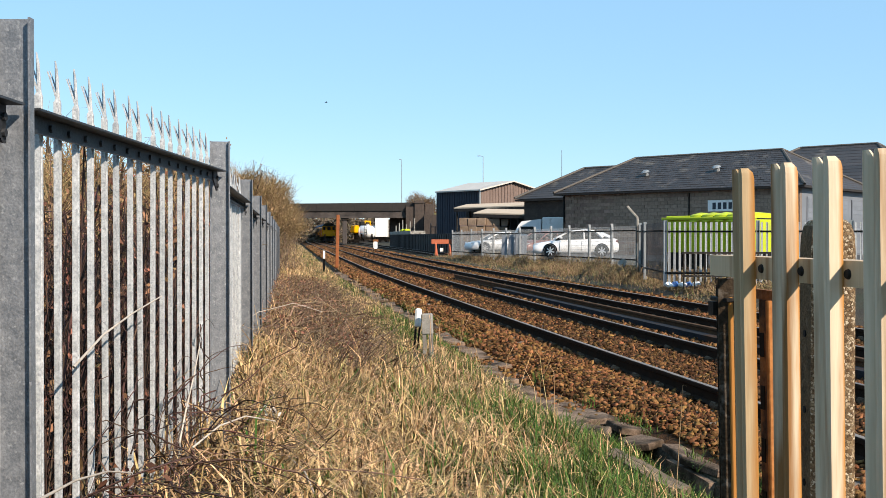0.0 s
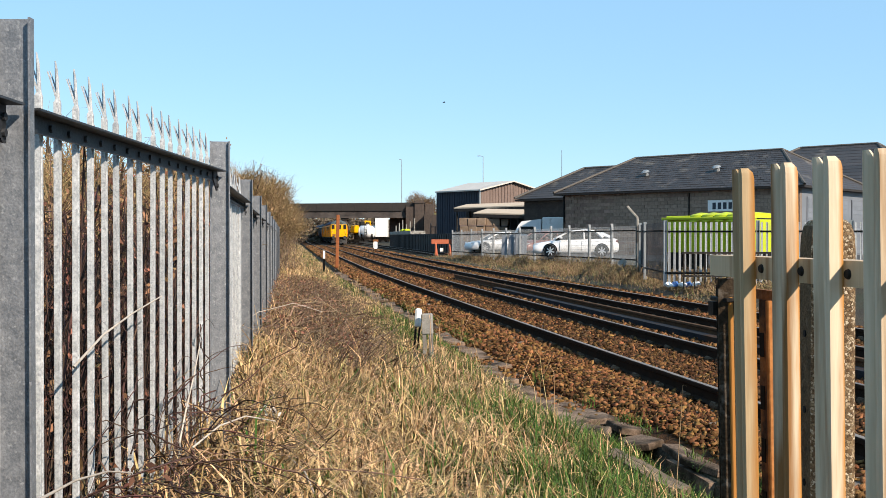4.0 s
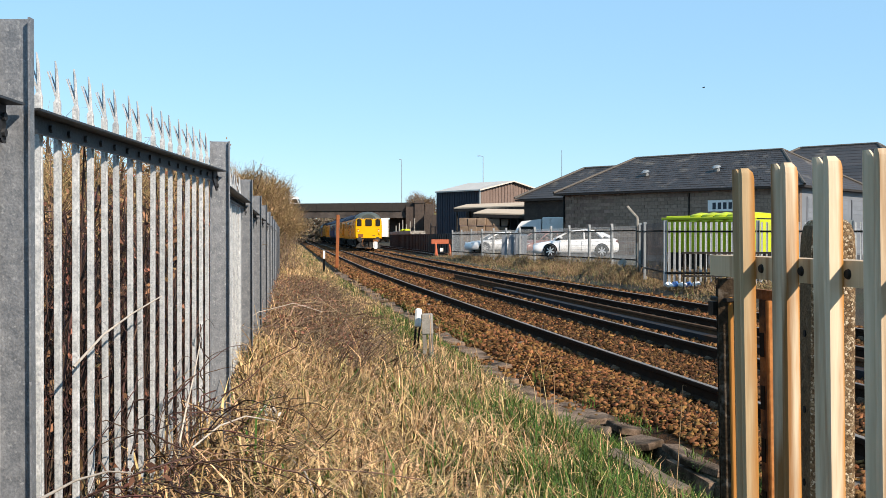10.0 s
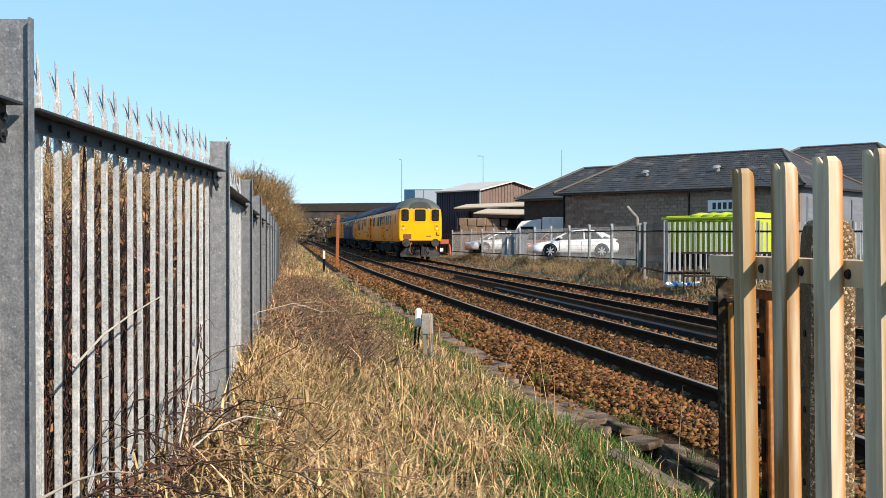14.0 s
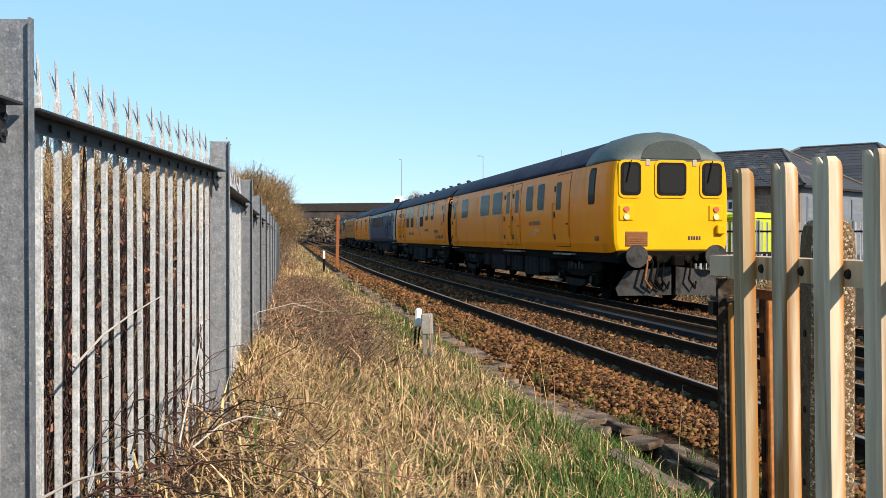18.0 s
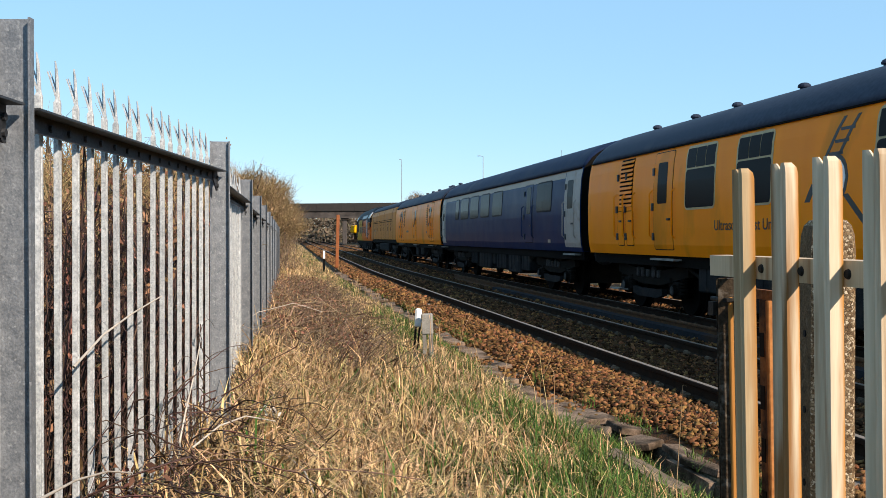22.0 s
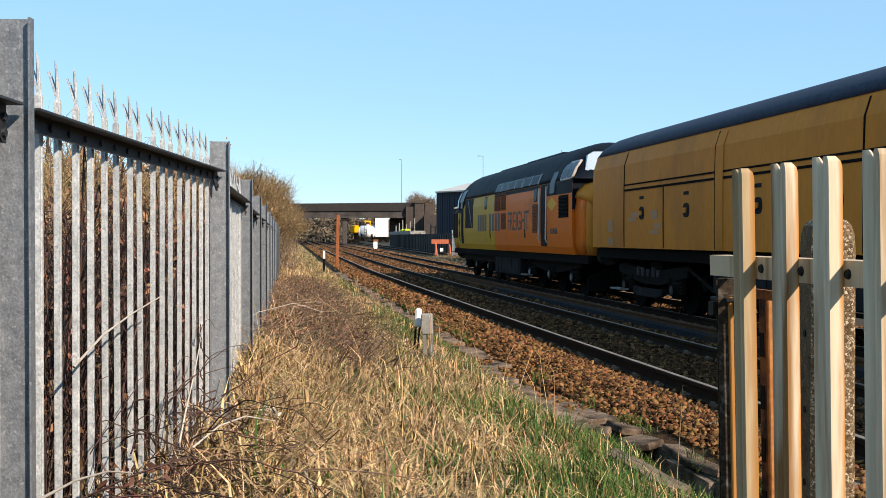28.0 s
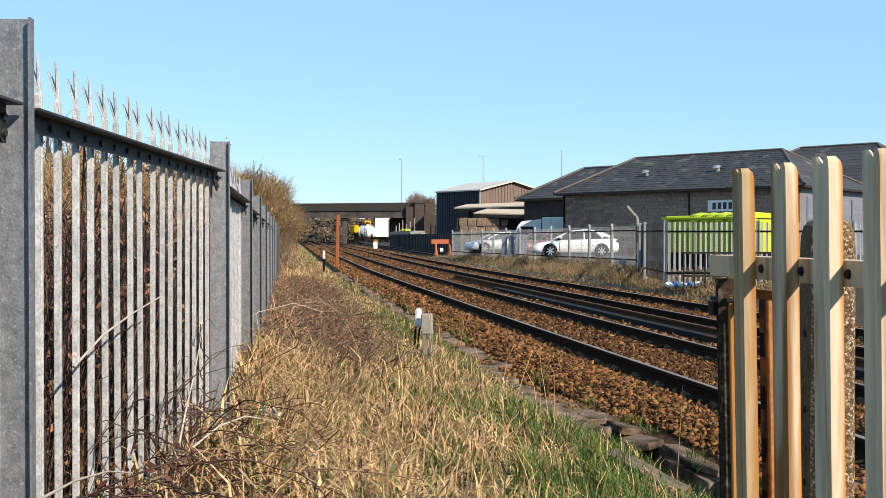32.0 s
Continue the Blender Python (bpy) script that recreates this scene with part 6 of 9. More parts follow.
    for name, mat_, label in (("straw", M_STRAW, "dry straw-coloured blades"), ("green", M_GREEN, "fresh green blades")):
        off, V, T = 0, [], []
        for v, f in parts_[name]:
            V.append(v)
            T.append(f + off)
            off += len(v)
        stuff("dry_grass" if name == "straw" else "green_grass", tri_mesh(name, np.concatenate(V), np.concatenate(T), mat_), label, "grass", t)
    # long bent stems, broken over and lying on the tussocks
    V, T, off = [], [], 0
    for y0, y1, n in ((3.6, 6.5, 330), (6.5, 10, 300), (10, 18, 160)):
        y = RNG.uniform(y0, y1, n)
        x = fence_x(y) + RNG.uniform(0.12, 1, n) * (near_rail_np(y) - 2.3 - fence_x(y)) * np.where(RNG.uniform(0, 1, n) < 0.6, 0.5, 1.0)
        g = ground_np(x, y)
        az = RNG.uniform(0, 6.28, n)
        ln = RNG.uniform(0.08, 0.2, n)
        p = [np.stack([x, y, g], 1)]
        el = RNG.uniform(0.5, 1.5, n)
        for _k in range(4):
            p.append(p[-1] + (ln * (1.0, 0.5, 0.6, 0.4)[_k])[:, None] * np.stack([np.cos(az) * np.cos(el), np.sin(az) * np.cos(el), np.sin(el)], 1))
            el = el - np.where(RNG.uniform(0, 1, n) < 0.45, RNG.uniform(0.8, 1.7, n), RNG.uniform(0.05, 0.35, n))
            el = np.maximum(el, -0.9)
            az = az + RNG.normal(0, 0.4, n)
        p = np.stack(p, 1)
        p[:, :, 2] = np.maximum(p[:, :, 2], g[:, None] + 0.06)
        p[:, 0, 2] = g
        v, f = stem_arrays(p, RNG.uniform(0.006, 0.011, n) * (1 + 0.02 * y))
        V.append(v)
        T.append(f + off)
        off += len(v)
    stuff("fallen_straw", tri_mesh("fallen", np.concatenate(V), np.concatenate(T), M_STALK), "long pale straw stems broken over", "grass", t)
    # upright seed stalks
    n = 190
    y = RNG.uniform(4.5, 30, n)
    x = fence_x(y) + RNG.uniform(0.1, 1, n) ** 1.3 * (near_rail_np(y) - 1.6 - fence_x(y))
    base = np.stack([x, y, ground_np(x, y)], 1)
    V, T = arc_stems(base, RNG.uniform(0.05, 0.25, n), RNG.uniform(0, 6.28, n), RNG.uniform(0.35, 0.75, n), RNG.uniform(1.2, 1.7, n), RNG.uniform(0.004, 0.007, n) * (1 + 0.02 * y), 5, 0.015)
    stuff("seed_stalks", tri_mesh("stalk", V, T, M_STRAW), "thin dry seed stalks", "grass", t)


def thicket(name, n, ys, side, z_top, length, width, label, mat_=None, jitter=0.2, knots=7):
    """Arching bramble stems; side gives the x range from the fence line."""
    y = RNG.uniform(ys[0], ys[1], n)
    x = fence_x(y) + RNG.uniform(side[0], side[1], n)
    base = np.stack([x, y, ground_np(x, y) - 0.02], 1)
    rise = RNG.uniform(0.25, 1.0, n) * z_top
    V, T = arc_stems(base, RNG.uniform(length[0], length[1], n), RNG.uniform(0, 6.28, n), rise, RNG.uniform(1.0, 2.8, n), RNG.uniform(width[0], width[1], n), knots, jitter * 0.25)
    if side[1] < 0:
        V[:, 0] = np.minimum(V[:, 0], fence_x(V[:, 1]) - 0.05)
    stuff(name, tri_mesh(name, V, T, mat_ or M_BRAMBLE), label, "brambles")


def tangle(name, n, ys, side, z_top, length, width, label, mat_, knots=14):
    """Sprawling stems that wander, kink and sag: each one a walk with a drifting heading."""
    y = RNG.uniform(ys[0], ys[1], n)
    x = fence_x(y) + RNG.uniform(side[0], side[1], n)
    g = ground_np(x, y)
    p = np.stack([x, y, g + RNG.uniform(0, 1, n) ** 1.6 * z_top * 0.75], 1)
    az, el = RNG.uniform(0, 6.28, n), RNG.uniform(-0.2, 0.9, n)
    step = RNG.uniform(length[0], length[1], n) / knots
    pts = [p]
    for _k in range(knots - 1):
        az = az + RNG.normal(0, 0.22, n) + np.where(RNG.uniform(0, 1, n) < 0.08, RNG.normal(0, 0.8, n), 0)
        el = np.clip(el - 0.085 + RNG.normal(0, 0.16, n), -0.9, 1.2)
        q = pts[-1] + step[:, None] * np.stack([np.cos(az) * np.cos(el), np.sin(az) * np.cos(el), np.sin(el)], 1)
        q[:, 0] = np.maximum(q[:, 0], fence_x(q[:, 1]) + 0.015)
        q[:, 2] = np.maximum(q[:, 2], g + 0.02)
        q[:, 2] = np.minimum(q[:, 2], g + z_top)
        pts.append(q)
    V, T = stem_arrays(np.stack(pts, 1), RNG.uniform(width[0], width[1], n))
    stuff(name, tri_mesh(name, V, T, mat_), label, "brambles")


def leaf_cloud(name, x, y, z, size, mat_, label, parent=None, category="foliage"):
    n = len(x)
    c = np.stack([x, y, z], 1)
    a = RNG.normal(0, 1, (n, 3))
    a /= np.linalg.norm(a, axis=1)[:, None]
    b = np.cross(a, RNG.normal(0, 1, (n, 3)))
    b /= np.linalg.norm(b, axis=1)[:, None]
    s = (size * RNG.uniform(0.6, 1.4, n))[:, None]
    V = np.stack([c - a * s, c + b * s * 0.45, c + a * s, c - b * s * 0.45], 1).reshape(-1, 3)
    T = (np.array([[0, 1, 2], [0, 2, 3]])[None] + (np.arange(n) * 4)[:, None, None]).reshape(-1, 3)
    return stuff(name, tri_mesh(name, V, T, mat_), label, category, parent)


M_RUNNER = island(surf("dry pale runner", (0.20, 0.13, 0.07), (0.42, 0.30, 0.18), 0.85, 0, 6, 40, 0.0), 0.4, 0.02)
M_CANES = island(surf("weathered bramble cane", (0.085, 0.055, 0.033), (0.29, 0.20, 0.125), 0.85, 0, 6, 40, 0.0), 0.6, 0.03)
M_REDLEAF = island(surf("red-brown bramble leaf", (0.05, 0.016, 0.011), (0.13, 0.045, 0.03), 0.8, 0, 6, 40, 0.0), 0.4, 0.03)
M_DEADLEAF = island(surf("withered leaf", (0.10, 0.045, 0.026), (0.28, 0.15, 0.08), 0.9, 0, 6, 40, 0.0), 0.5, 0.03)
verge()
thicket("bramble_thicket", 2900, (9.6, 26), (0.05, 1.35), 0.5, (0.25, 0.8), (0.008, 0.018), "low red-brown bramble thicket beside the fence")
tangle("thicket_canes", 300, (10.0, 17), (0.05, 1.15), 0.55, (0.4, 1.3), (0.010, 0.019), "arching bramble canes over the thicket", M_CANES)
tangle("bramble_patch", 42, (2.8, 5.6), (0.03, 0.3), 0.36, (0.35, 1.1), (0.005, 0.010), "dark bramble stems sprawling at the foot of the fence", M_BRIAR)
tangle("near_briars", 150, (2.3, 5.0), (0.02, 0.22), 0.62, (0.3, 0.9), (0.004, 0.009), "reddish briars at the foot of the near fence bay", M_BRIAR)
tangle("dry_runners", 240, (2.6, 7.0), (0.05, 0.8), 0.35, (0.3, 0.8), (0.004, 0.008), "pale dry runners tangled in the grass", M_RUNNER)
thicket("rear_brambles", 9000, (2.2, 14), (-1.9, -0.1), 1.45, (0.2, 0.9), (0.005, 0.012), "tall tangled brambles behind the fence", M_BRIAR)
thicket("rear_scrub", 5200, (8, 42), (-4.5, -0.3), 1.7, (0.3, 1.6), (0.012, 0.03), "dense brown scrub behind the fence")
_n = 60000
_y = RNG.uniform(2.2, 16, _n)
_x = fence_x(_y) + RNG.uniform(-3.2, -0.12, _n)
leaf_cloud("withered_leaves", _x, _y, ground_np(_x, _y) + RNG.uniform(0, 1, _n) ** 1.2 * (1.35 + 0.9 * patchy(_x, _y, 1.3, 7.0)), np.full(_n, 0.02), M_DEADLEAF, "withered brown bramble leaves behind the fence")
_n = 5500
_y = RNG.uniform(9.5, 26, _n)
_x = fence_x(_y) + RNG.uniform(0.05, 1.2, _n)
leaf_cloud("bramble_leaves", _x, _y, ground_np(_x, _y) + RNG.uniform(0, 1, _n) * 0.5, np.full(_n, 0.022), M_DEADLEAF, "small withered leaves on the brambles")


_n = 130
_y = RNG.uniform(2.7, 3.5, _n)
_x = fence_x(_y) + RNG.uniform(0.02, 0.2, _n)
leaf_cloud("red_leaves", _x, _y, ground_np(_x, _y) + RNG.uniform(0.1, 0.34, _n), np.full(_n, 0.018), M_REDLEAF, "small red-brown bramble leaves at the fence foot")


def pale_stems():
    """A few pale dead canes that stand out against the fence and grass."""
    canes = (((-1.05, 2.87, 1.07), (-1.06, 3.15, 1.135), (-1.06, 3.45, 1.18), (-1.05, 3.77, 1.22)),
             ((-1.05, 4.02, 0.62), (-1.05, 4.12, 0.73), (-1.05, 4.25, 0.85), (-1.05, 4.36, 0.97)),
             ((-1.0, 4.03, 0.60), (-0.93, 4.2, 0.655), (-0.86, 4.4, 0.66), (-0.76, 4.58, 0.605)),
             ((-2.0, 9.2, 0.55), (-1.7, 9.3, 0.75), (-1.4, 9.5, 0.82), (-1.15, 9.7, 0.72)),
             ((-1.0, 2.49, 0.79), (-1.02, 2.8, 0.765), (-1.03, 3.1, 0.72), (-1.03, 3.34, 0.66)),
             ((-0.55, 4.3, 0.35), (-0.62, 4.5, 0.40), (-0.74, 4.8, 0.40), (-0.86, 5.0, 0.36)),
             ((-0.7, 4.4, 0.42), (-0.5, 4.4, 0.43), (-0.3, 4.45, 0.40), (-0.1, 4.5, 0.36)))
    for i, c in enumerate(canes):
        bm = bmesh.new()
        tube(bm, c, 0.0045, 6, 0.0025)
        solid("dead_cane", bm, M_BRAMBLE if i in (6,) else M_CANE, "pale dead bramble cane" if i != 6 else "dark bramble cane across the grass", "cane", "dead canes", smooth=True)


M_CANE = surf("bleached cane", (0.302, 0.259, 0.216), (0.446, 0.396, 0.338), 0.8, 0, 8, 60, 0.1)
pale_stems()


def shrub(m, height, radius, twigs, label, size=1.0, mat_=None):
    """Leafless shrub: trunk, limbs, and a crown of fine twigs with gaps."""
    t = thing("shrub", m, label, "shrub", "bare shrubs")
    rnd = random.Random(int(radius * 1000))
    limbs = []
    for k in range(9):
        a = 2 * math.pi * k / 9 + rnd.uniform(-0.3, 0.3)
        r = radius * rnd.uniform(0.35, 0.85)
        p = [(0.1 * math.cos(a), 0.1 * math.sin(a), 0), (r * 0.3 * math.cos(a), r * 0.3 * math.sin(a), height * 0.35), (r * 0.7 * math.cos(a + 0.2), r * 0.7 * math.sin(a + 0.2), height * 0.65),
             (r * math.cos(a + 0.3), r * math.sin(a + 0.3), height * rnd.uniform(0.75, 0.98))]
        limbs.append(p)
        bm = bmesh.new()
        tube(bm, p, 0.07 * size, 6, 0.015 * size)
        part("limb", bm, M_BARK, t, smooth=True)
    n = twigs
    d = RNG.normal(0, 1, (n, 3))
    d /= np.linalg.norm(d, axis=1)[:, None]
    lump = np.array([0.75 + 0.45 * noise.noise((float(v[0]) * 1.8 + radius, float(v[1]) * 1.8, float(v[2]) * 1.8)) for v in d])
    r = RNG.uniform(0.35, 1.0, n) ** 0.6 * lump
    base = np.stack([d[:, 0] * r * radius, d[:, 1] * r * radius, height * 0.52 + d[:, 2] * r * height * 0.5], 1)
    base[:, 2] = np.maximum(base[:, 2], 0.05)
    az = np.arctan2(d[:, 1], d[:, 0]) + RNG.normal(0, 0.9, n)
    V, T = arc_stems(base, RNG.uniform(0.1, 0.5, n) * size, az, RNG.uniform(0.05, 0.6, n) * size, RNG.uniform(1.0, 1.8, n), RNG.uniform(0.008, 0.02, n) * size, 4, 0.04 * size)
    stuff("crown", tri_mesh("crown", V, T, mat_ or M_TWIG), "fine bare tan twigs", "shrub", t)
    k = twigs
    q = RNG.integers(0, n, k)
    leaf_cloud("bud_haze", base[q, 0] + RNG.normal(0, 0.12, k) * size, base[q, 1] + RNG.normal(0, 0.12, k) * size, base[q, 2] + RNG.normal(0, 0.15, k) * size, np.full(k, 0.045 * size), mat_ or M_TWIG, "tan buds and dry leaves", t)
    return t


shrub(pose(-7.2, 36.0, 0.2), 3.9, 1.9, 9000, "large bare brown shrub rising behind the fence")
shrub(pose(-7.75, 42.0, 0.2), 4.0, 2.1, 9000, "large bare brown shrub beside the line")
shrub(pose(-8.6, 33.0, 0.2), 3.9, 2.0, 6000, "bare brown shrub behind the fence")
shrub(pose(-8.4, 50.0, 0.15), 3.4, 1.8, 5000, "bare tan shrub farther along the line")
shrub(pose(-4.7, 218, 0.35), 10.6, 4.6, 16000, "distant bare tree beyond the bridge", 2.2, M_BRAMBLE)
for _k, (_a, _b) in enumerate(((-2.9, 7.4), (-3.3, 10.0), (-4.3, 11.2), (-4.6, 14.2), (-3.6, 13.4), (-5.4, 15.6), (-5.6, 19.0), (-4.4, 17.6), (-6.9, 20.5), (-6.2, 25.0))):
    shrub(pose(_a, _b, 0.15), (1.95 + 0.3 * (_k % 3)) * (0.8 if _b < 9 else 1.0), 1.1 + 0.1 * (_k % 3), 2600, "bare brown scrub bush behind the fence", 0.75)


def far_hedge():
    """Brown wooded bank that closes the view under and beyond the bridge."""
    t = thing("far_woodland", Matrix(), "distant brown leafless hedges and trees beyond the bridge", "woodland", kind="stuff")
    n = 60000
    x = RNG.uniform(-110, 60, n)
    y = 255 + RNG.uniform(0, 30, n) + 0.1 * x
    top = 6.6 + 2.0 * patchy(x, y * 0, 0.09, 2.0) + 1.2 * patchy(x, y * 0, 0.4, 6.0)
    z = RNG.uniform(0, 1, n) ** 0.8 * top
    leaf_cloud("tree_crowns", x, y, z, np.full(n, 0.42), M_FARWOOD, "brown leafless tree crowns", t)
    n = 4000
    x = RNG.uniform(-60, -22, n)
    y = 205 + RNG.uniform(0, 25, n)
    z = RNG.uniform(0, 1, n) * 3.2
    leaf_cloud("bank_scrub", x, y, z, np.full(n, 0.35), M_FARWOOD, "brown scrub on the bank", t)


M_FARWOOD = island(surf("far winter wood", (0.0612, 0.0468, 0.0324), (0.137, 0.104, 0.0648), 0.95, 0, 0.3, 3, 0.0), 0.35, 0.03)
far_hedge()


def track_scrub():
    """Rough growth between the far track and the yard fence."""
    n = 30000
    y = RNG.uniform(24, 82, n)
    u = RNG.uniform(6.9, 11.4, n)
    x = near_rail_np(y) + u
    ok = (x - (6.6 + (y - 30) * 0.02) < 2.2)
    x, y = x[ok], y[ok]
    g = patchy(x, y, 0.45, 4.0)
    keep = RNG.uniform(-0.35, 0.6, len(x)) < g + 0.2
    x, y, g = x[keep], y[keep], g[keep]
    z = ground_np(x, y)
    n = len(x)
    h = RNG.uniform(0.04, 0.24, n) * (0.6 + np.clip(g, 0, 0.5) * 2.0)
    V, T = blade_arrays(np.stack([x, y, z], 1), h, RNG.uniform(0.008, 0.02, n), np.abs(RNG.normal(0.8, 0.5, n)), RNG.uniform(0, 6.28, n), 0.4)
    # low dead clumps against the yard fence
    cn = 210
    cy, cu = RNG.uniform(27, 76, cn), RNG.uniform(8.3, 10.9, cn)
    q = RNG.integers(0, cn, cn * 46)
    sy, su = cy[q] + RNG.normal(0, 0.45, len(q)), cu[q] + RNG.normal(0, 0.3, len(q))
    sx = near_rail_np(sy) + su
    big = RNG.uniform(0.5, 1.2, cn)[q]
    sv, st = arc_stems(np.stack([sx, sy, ground_np(sx, sy) - 0.02], 1), RNG.uniform(0.1, 0.45, len(q)), RNG.uniform(0, 6.28, len(q)), RNG.uniform(0.1, 0.5, len(q)) * big, RNG.uniform(1.2, 2.6, len(q)), RNG.uniform(0.014, 0.03, len(q)), 5, 0.04)
    m = n * 4 // 5
    t = thing("scrub_strip", Matrix(), "rough tan and green scrub beside the far track", "scrub", kind="stuff")
    stuff("dry_scrub", tri_mesh("scrub", V[:m * 5], T[:m * 3], M_STRAW2), "dry tan scrub", "scrub", t)
    stuff("dead_clumps", tri_mesh("clumps", sv, st, M_SCRUBSTEM), "low brown clumps of dead growth", "scrub", t)
    stuff("green_scrub", tri_mesh("scrub", V[m * 5:], T[m * 3:] - m * 5, M_GREEN), "dull green scrub", "scrub", t)


M_SCRUBSTEM = island(surf("dead scrub stem", (0.10, 0.068, 0.036), (0.33, 0.235, 0.125), 0.9, 0, 4, 40, 0.0, spec=0.1), 0.5, 0.03)
M_STRAW2 = island(surf("dull dry scrub", (0.155, 0.105, 0.056), (0.40, 0.285, 0.155), 0.9, 0, 4, 40, 0.0, spec=0.2), 0.4, 0.03)
track_scrub()


def stone_base(seed, ico=True):
    rnd = random.Random(seed)
    if ico:
        v = np.array([(x, y, z) for z in (-1, 1) for x, y in ((-1, -1), (1, -1), (1, 1), (-1, 1))], float) * 0.72
        v *= np.array([[rnd.uniform(0.5, 1.4) for _ in range(3)] for _ in range(8)])
        v *= np.array([rnd.uniform(1.1, 1.8), rnd.uniform(0.6, 1.0), rnd.uniform(0.4, 0.75)])
        q = ((3, 2, 1, 0), (4, 5, 6, 7), (0, 1, 5, 4), (1, 2, 6, 5), (2, 3, 7, 6), (3, 0, 4, 7))
        return v, np.array([t for a, b, c, d in q for t in ((a, b, c), (a, c, d))])
    v = np.array([(1, 0, 0), (-1, 0, 0), (0, 1, 0), (0, -1, 0), (0, 0, 1), (0, 0, -1)], float)
    v *= np.array([[rnd.uniform(0.7, 1.2)] for _ in range(6)])
    return v, np.array([(0, 2, 4), (2, 1, 4), (1, 3, 4), (3, 0, 4), (2, 0, 5), (1, 2, 5), (3, 1, 5), (0, 3, 5)])


def stones(x, y, z, size, ico=True):
    n = len(x)
    V, T, off = [], [], 0
    bases = [stone_base(k, ico) for k in range(6)]
    a = RNG.uniform(0, 6.28, (n, 3))
    for k in range(6):
        idx = np.arange(k, n, 6)
        bv, bt = bases[k]
        ca, sa, cb, sb = np.cos(a[idx, 0]), np.sin(a[idx, 0]), np.cos(a[idx, 1] * 0.5 - 1.57), np.sin(a[idx, 1] * 0.5 - 1.57)
        p = bv[None] * size[idx][:, None, None]
        q = np.stack([p[:, :, 0] * ca[:, None] - p[:, :, 1] * sa[:, None], p[:, :, 0] * sa[:, None] + p[:, :, 1] * ca[:, None], p[:, :, 2]], 2)
        q = np.stack([q[:, :, 0], q[:, :, 1] * cb[:, None] - q[:, :, 2] * sb[:, None], q[:, :, 1] * sb[:, None] + q[:, :, 2] * cb[:, None]], 2)
        q += np.stack([x[idx], y[idx], z[idx]], 1)[:, None]
        V.append(q.reshape(-1, 3))
        T.append((bt[None] + (np.arange(len(idx)) * len(bv))[:, None, None]).reshape(-1, 3) + off)
        off += len(idx) * len(bv)
    return np.concatenate(V), np.concatenate(T)


def bed_z(u):
    return np.interp(u, [-1.4, -1.05, -0.55, 0.0, 6.15, 6.7], [-0.29, -0.30, -0.185, -0.175, -0.18, -0.31])


def ballast():
    t = thing("ballast", Matrix(), "loose rust-brown ballast stones round the rails", "ballast", kind="stuff")
    V, T, off = [], [], 0
    dV, dT, doff = [], [], 0
    for y0, y1, u0, u1, dens, s0, ico in ((-9, 5.5, -0.8, 6.5, 150, 0.032, False), (5.5, 14, -1.0, 3.3, 1050, 0.0205, True), (5.5, 20, -1.4, -1.0, 200, 0.020, True), (14, 24, -1.0, 6.5, 420, 0.026, True), (24, 42, -1.0, 6.6, 150, 0.040, True), (42, 75, -1.0, 6.6, 55, 0.055, False), (75, 150, -1.0, 6.6, 16, 0.10, False)):
        n = int((y1 - y0) * (u1 - u0) * dens)
        y, u = RNG.uniform(y0, y1, n), RNG.uniform(u0, u1, n)
        rail = np.minimum(np.minimum(abs(u), abs(u - GAUGE)), np.minimum(abs(u - TRACK2), abs(u - TRACK2 - GAUGE)))
        keep = (rail > 0.07) & (u > np.interp(y + 0.16 * u, [9.0, 10.2], [-0.80, -2.0]))
        y, u = y[keep], u[keep]
        dark = (u > 0.1) & (RNG.uniform(0, 1, len(u)) < np.interp(u, [0.1, 0.5, 5.2, 5.9], [0.4, 0.7, 0.7, 0.25]))
        yd, ud = y[dark], u[dark]
        y, u = y[~dark], u[~dark]
        if len(yd) > 6:
            v, f = stones(near_rail_np(yd) + ud * 0.988, yd + ud * 0.16, bed_z(ud) + 0.0029 * np.clip(yd - 45, 0, 260) + RNG.uniform(-0.02, 0.028, len(ud)), RNG.uniform(0.55, 1.5, len(ud)) * s0, ico)
            dV.append(v)
            dT.append(f + doff)
            doff += len(v)
        v, f = stones(near_rail_np(y) + u * 0.988, y + u * 0.16, bed_z(u) + 0.0029 * np.clip(y - 45, 0, 260) + RNG.uniform(-0.02, 0.028, len(u)), RNG.uniform(0.45, 1.0, len(u)) ** 1.5 * 1.75 * s0, ico)
        V.append(v)
        T.append(f + off)
        off += len(v)
    stuff("ballast_stones", tri_mesh("ballast", np.concatenate(V), np.concatenate(T), M_BALLAST), "angular rust-brown stones", "ballast", t)
    stuff("dirty_stones", tri_mesh("ballast", np.concatenate(dV), np.concatenate(dT), M_DIRTY), "oil-dark stones between the rails", "ballast", t)
    meshes = []
    for k in range(6):
        v, f = stone_base(k + 20)
        meshes.append(tri_mesh("stone", v * 0.023, f, M_BALLAST))
    for k in range(300):
        y = random.uniform(7.6, 12.0)
        u = random.uniform(-0.78 if y < 10.2 else -0.98, -0.1)
        share("stone", meshes[k % 6], t, pose(float(near_rail_np(np.array([y]))[0]) + u * 0.985, y + u * 0.17, float(bed_z(u)) + random.uniform(0.0, 0.02), random.uniform(-20, 20), random.uniform(-20, 20), random.uniform(0, 360)))


ballast()

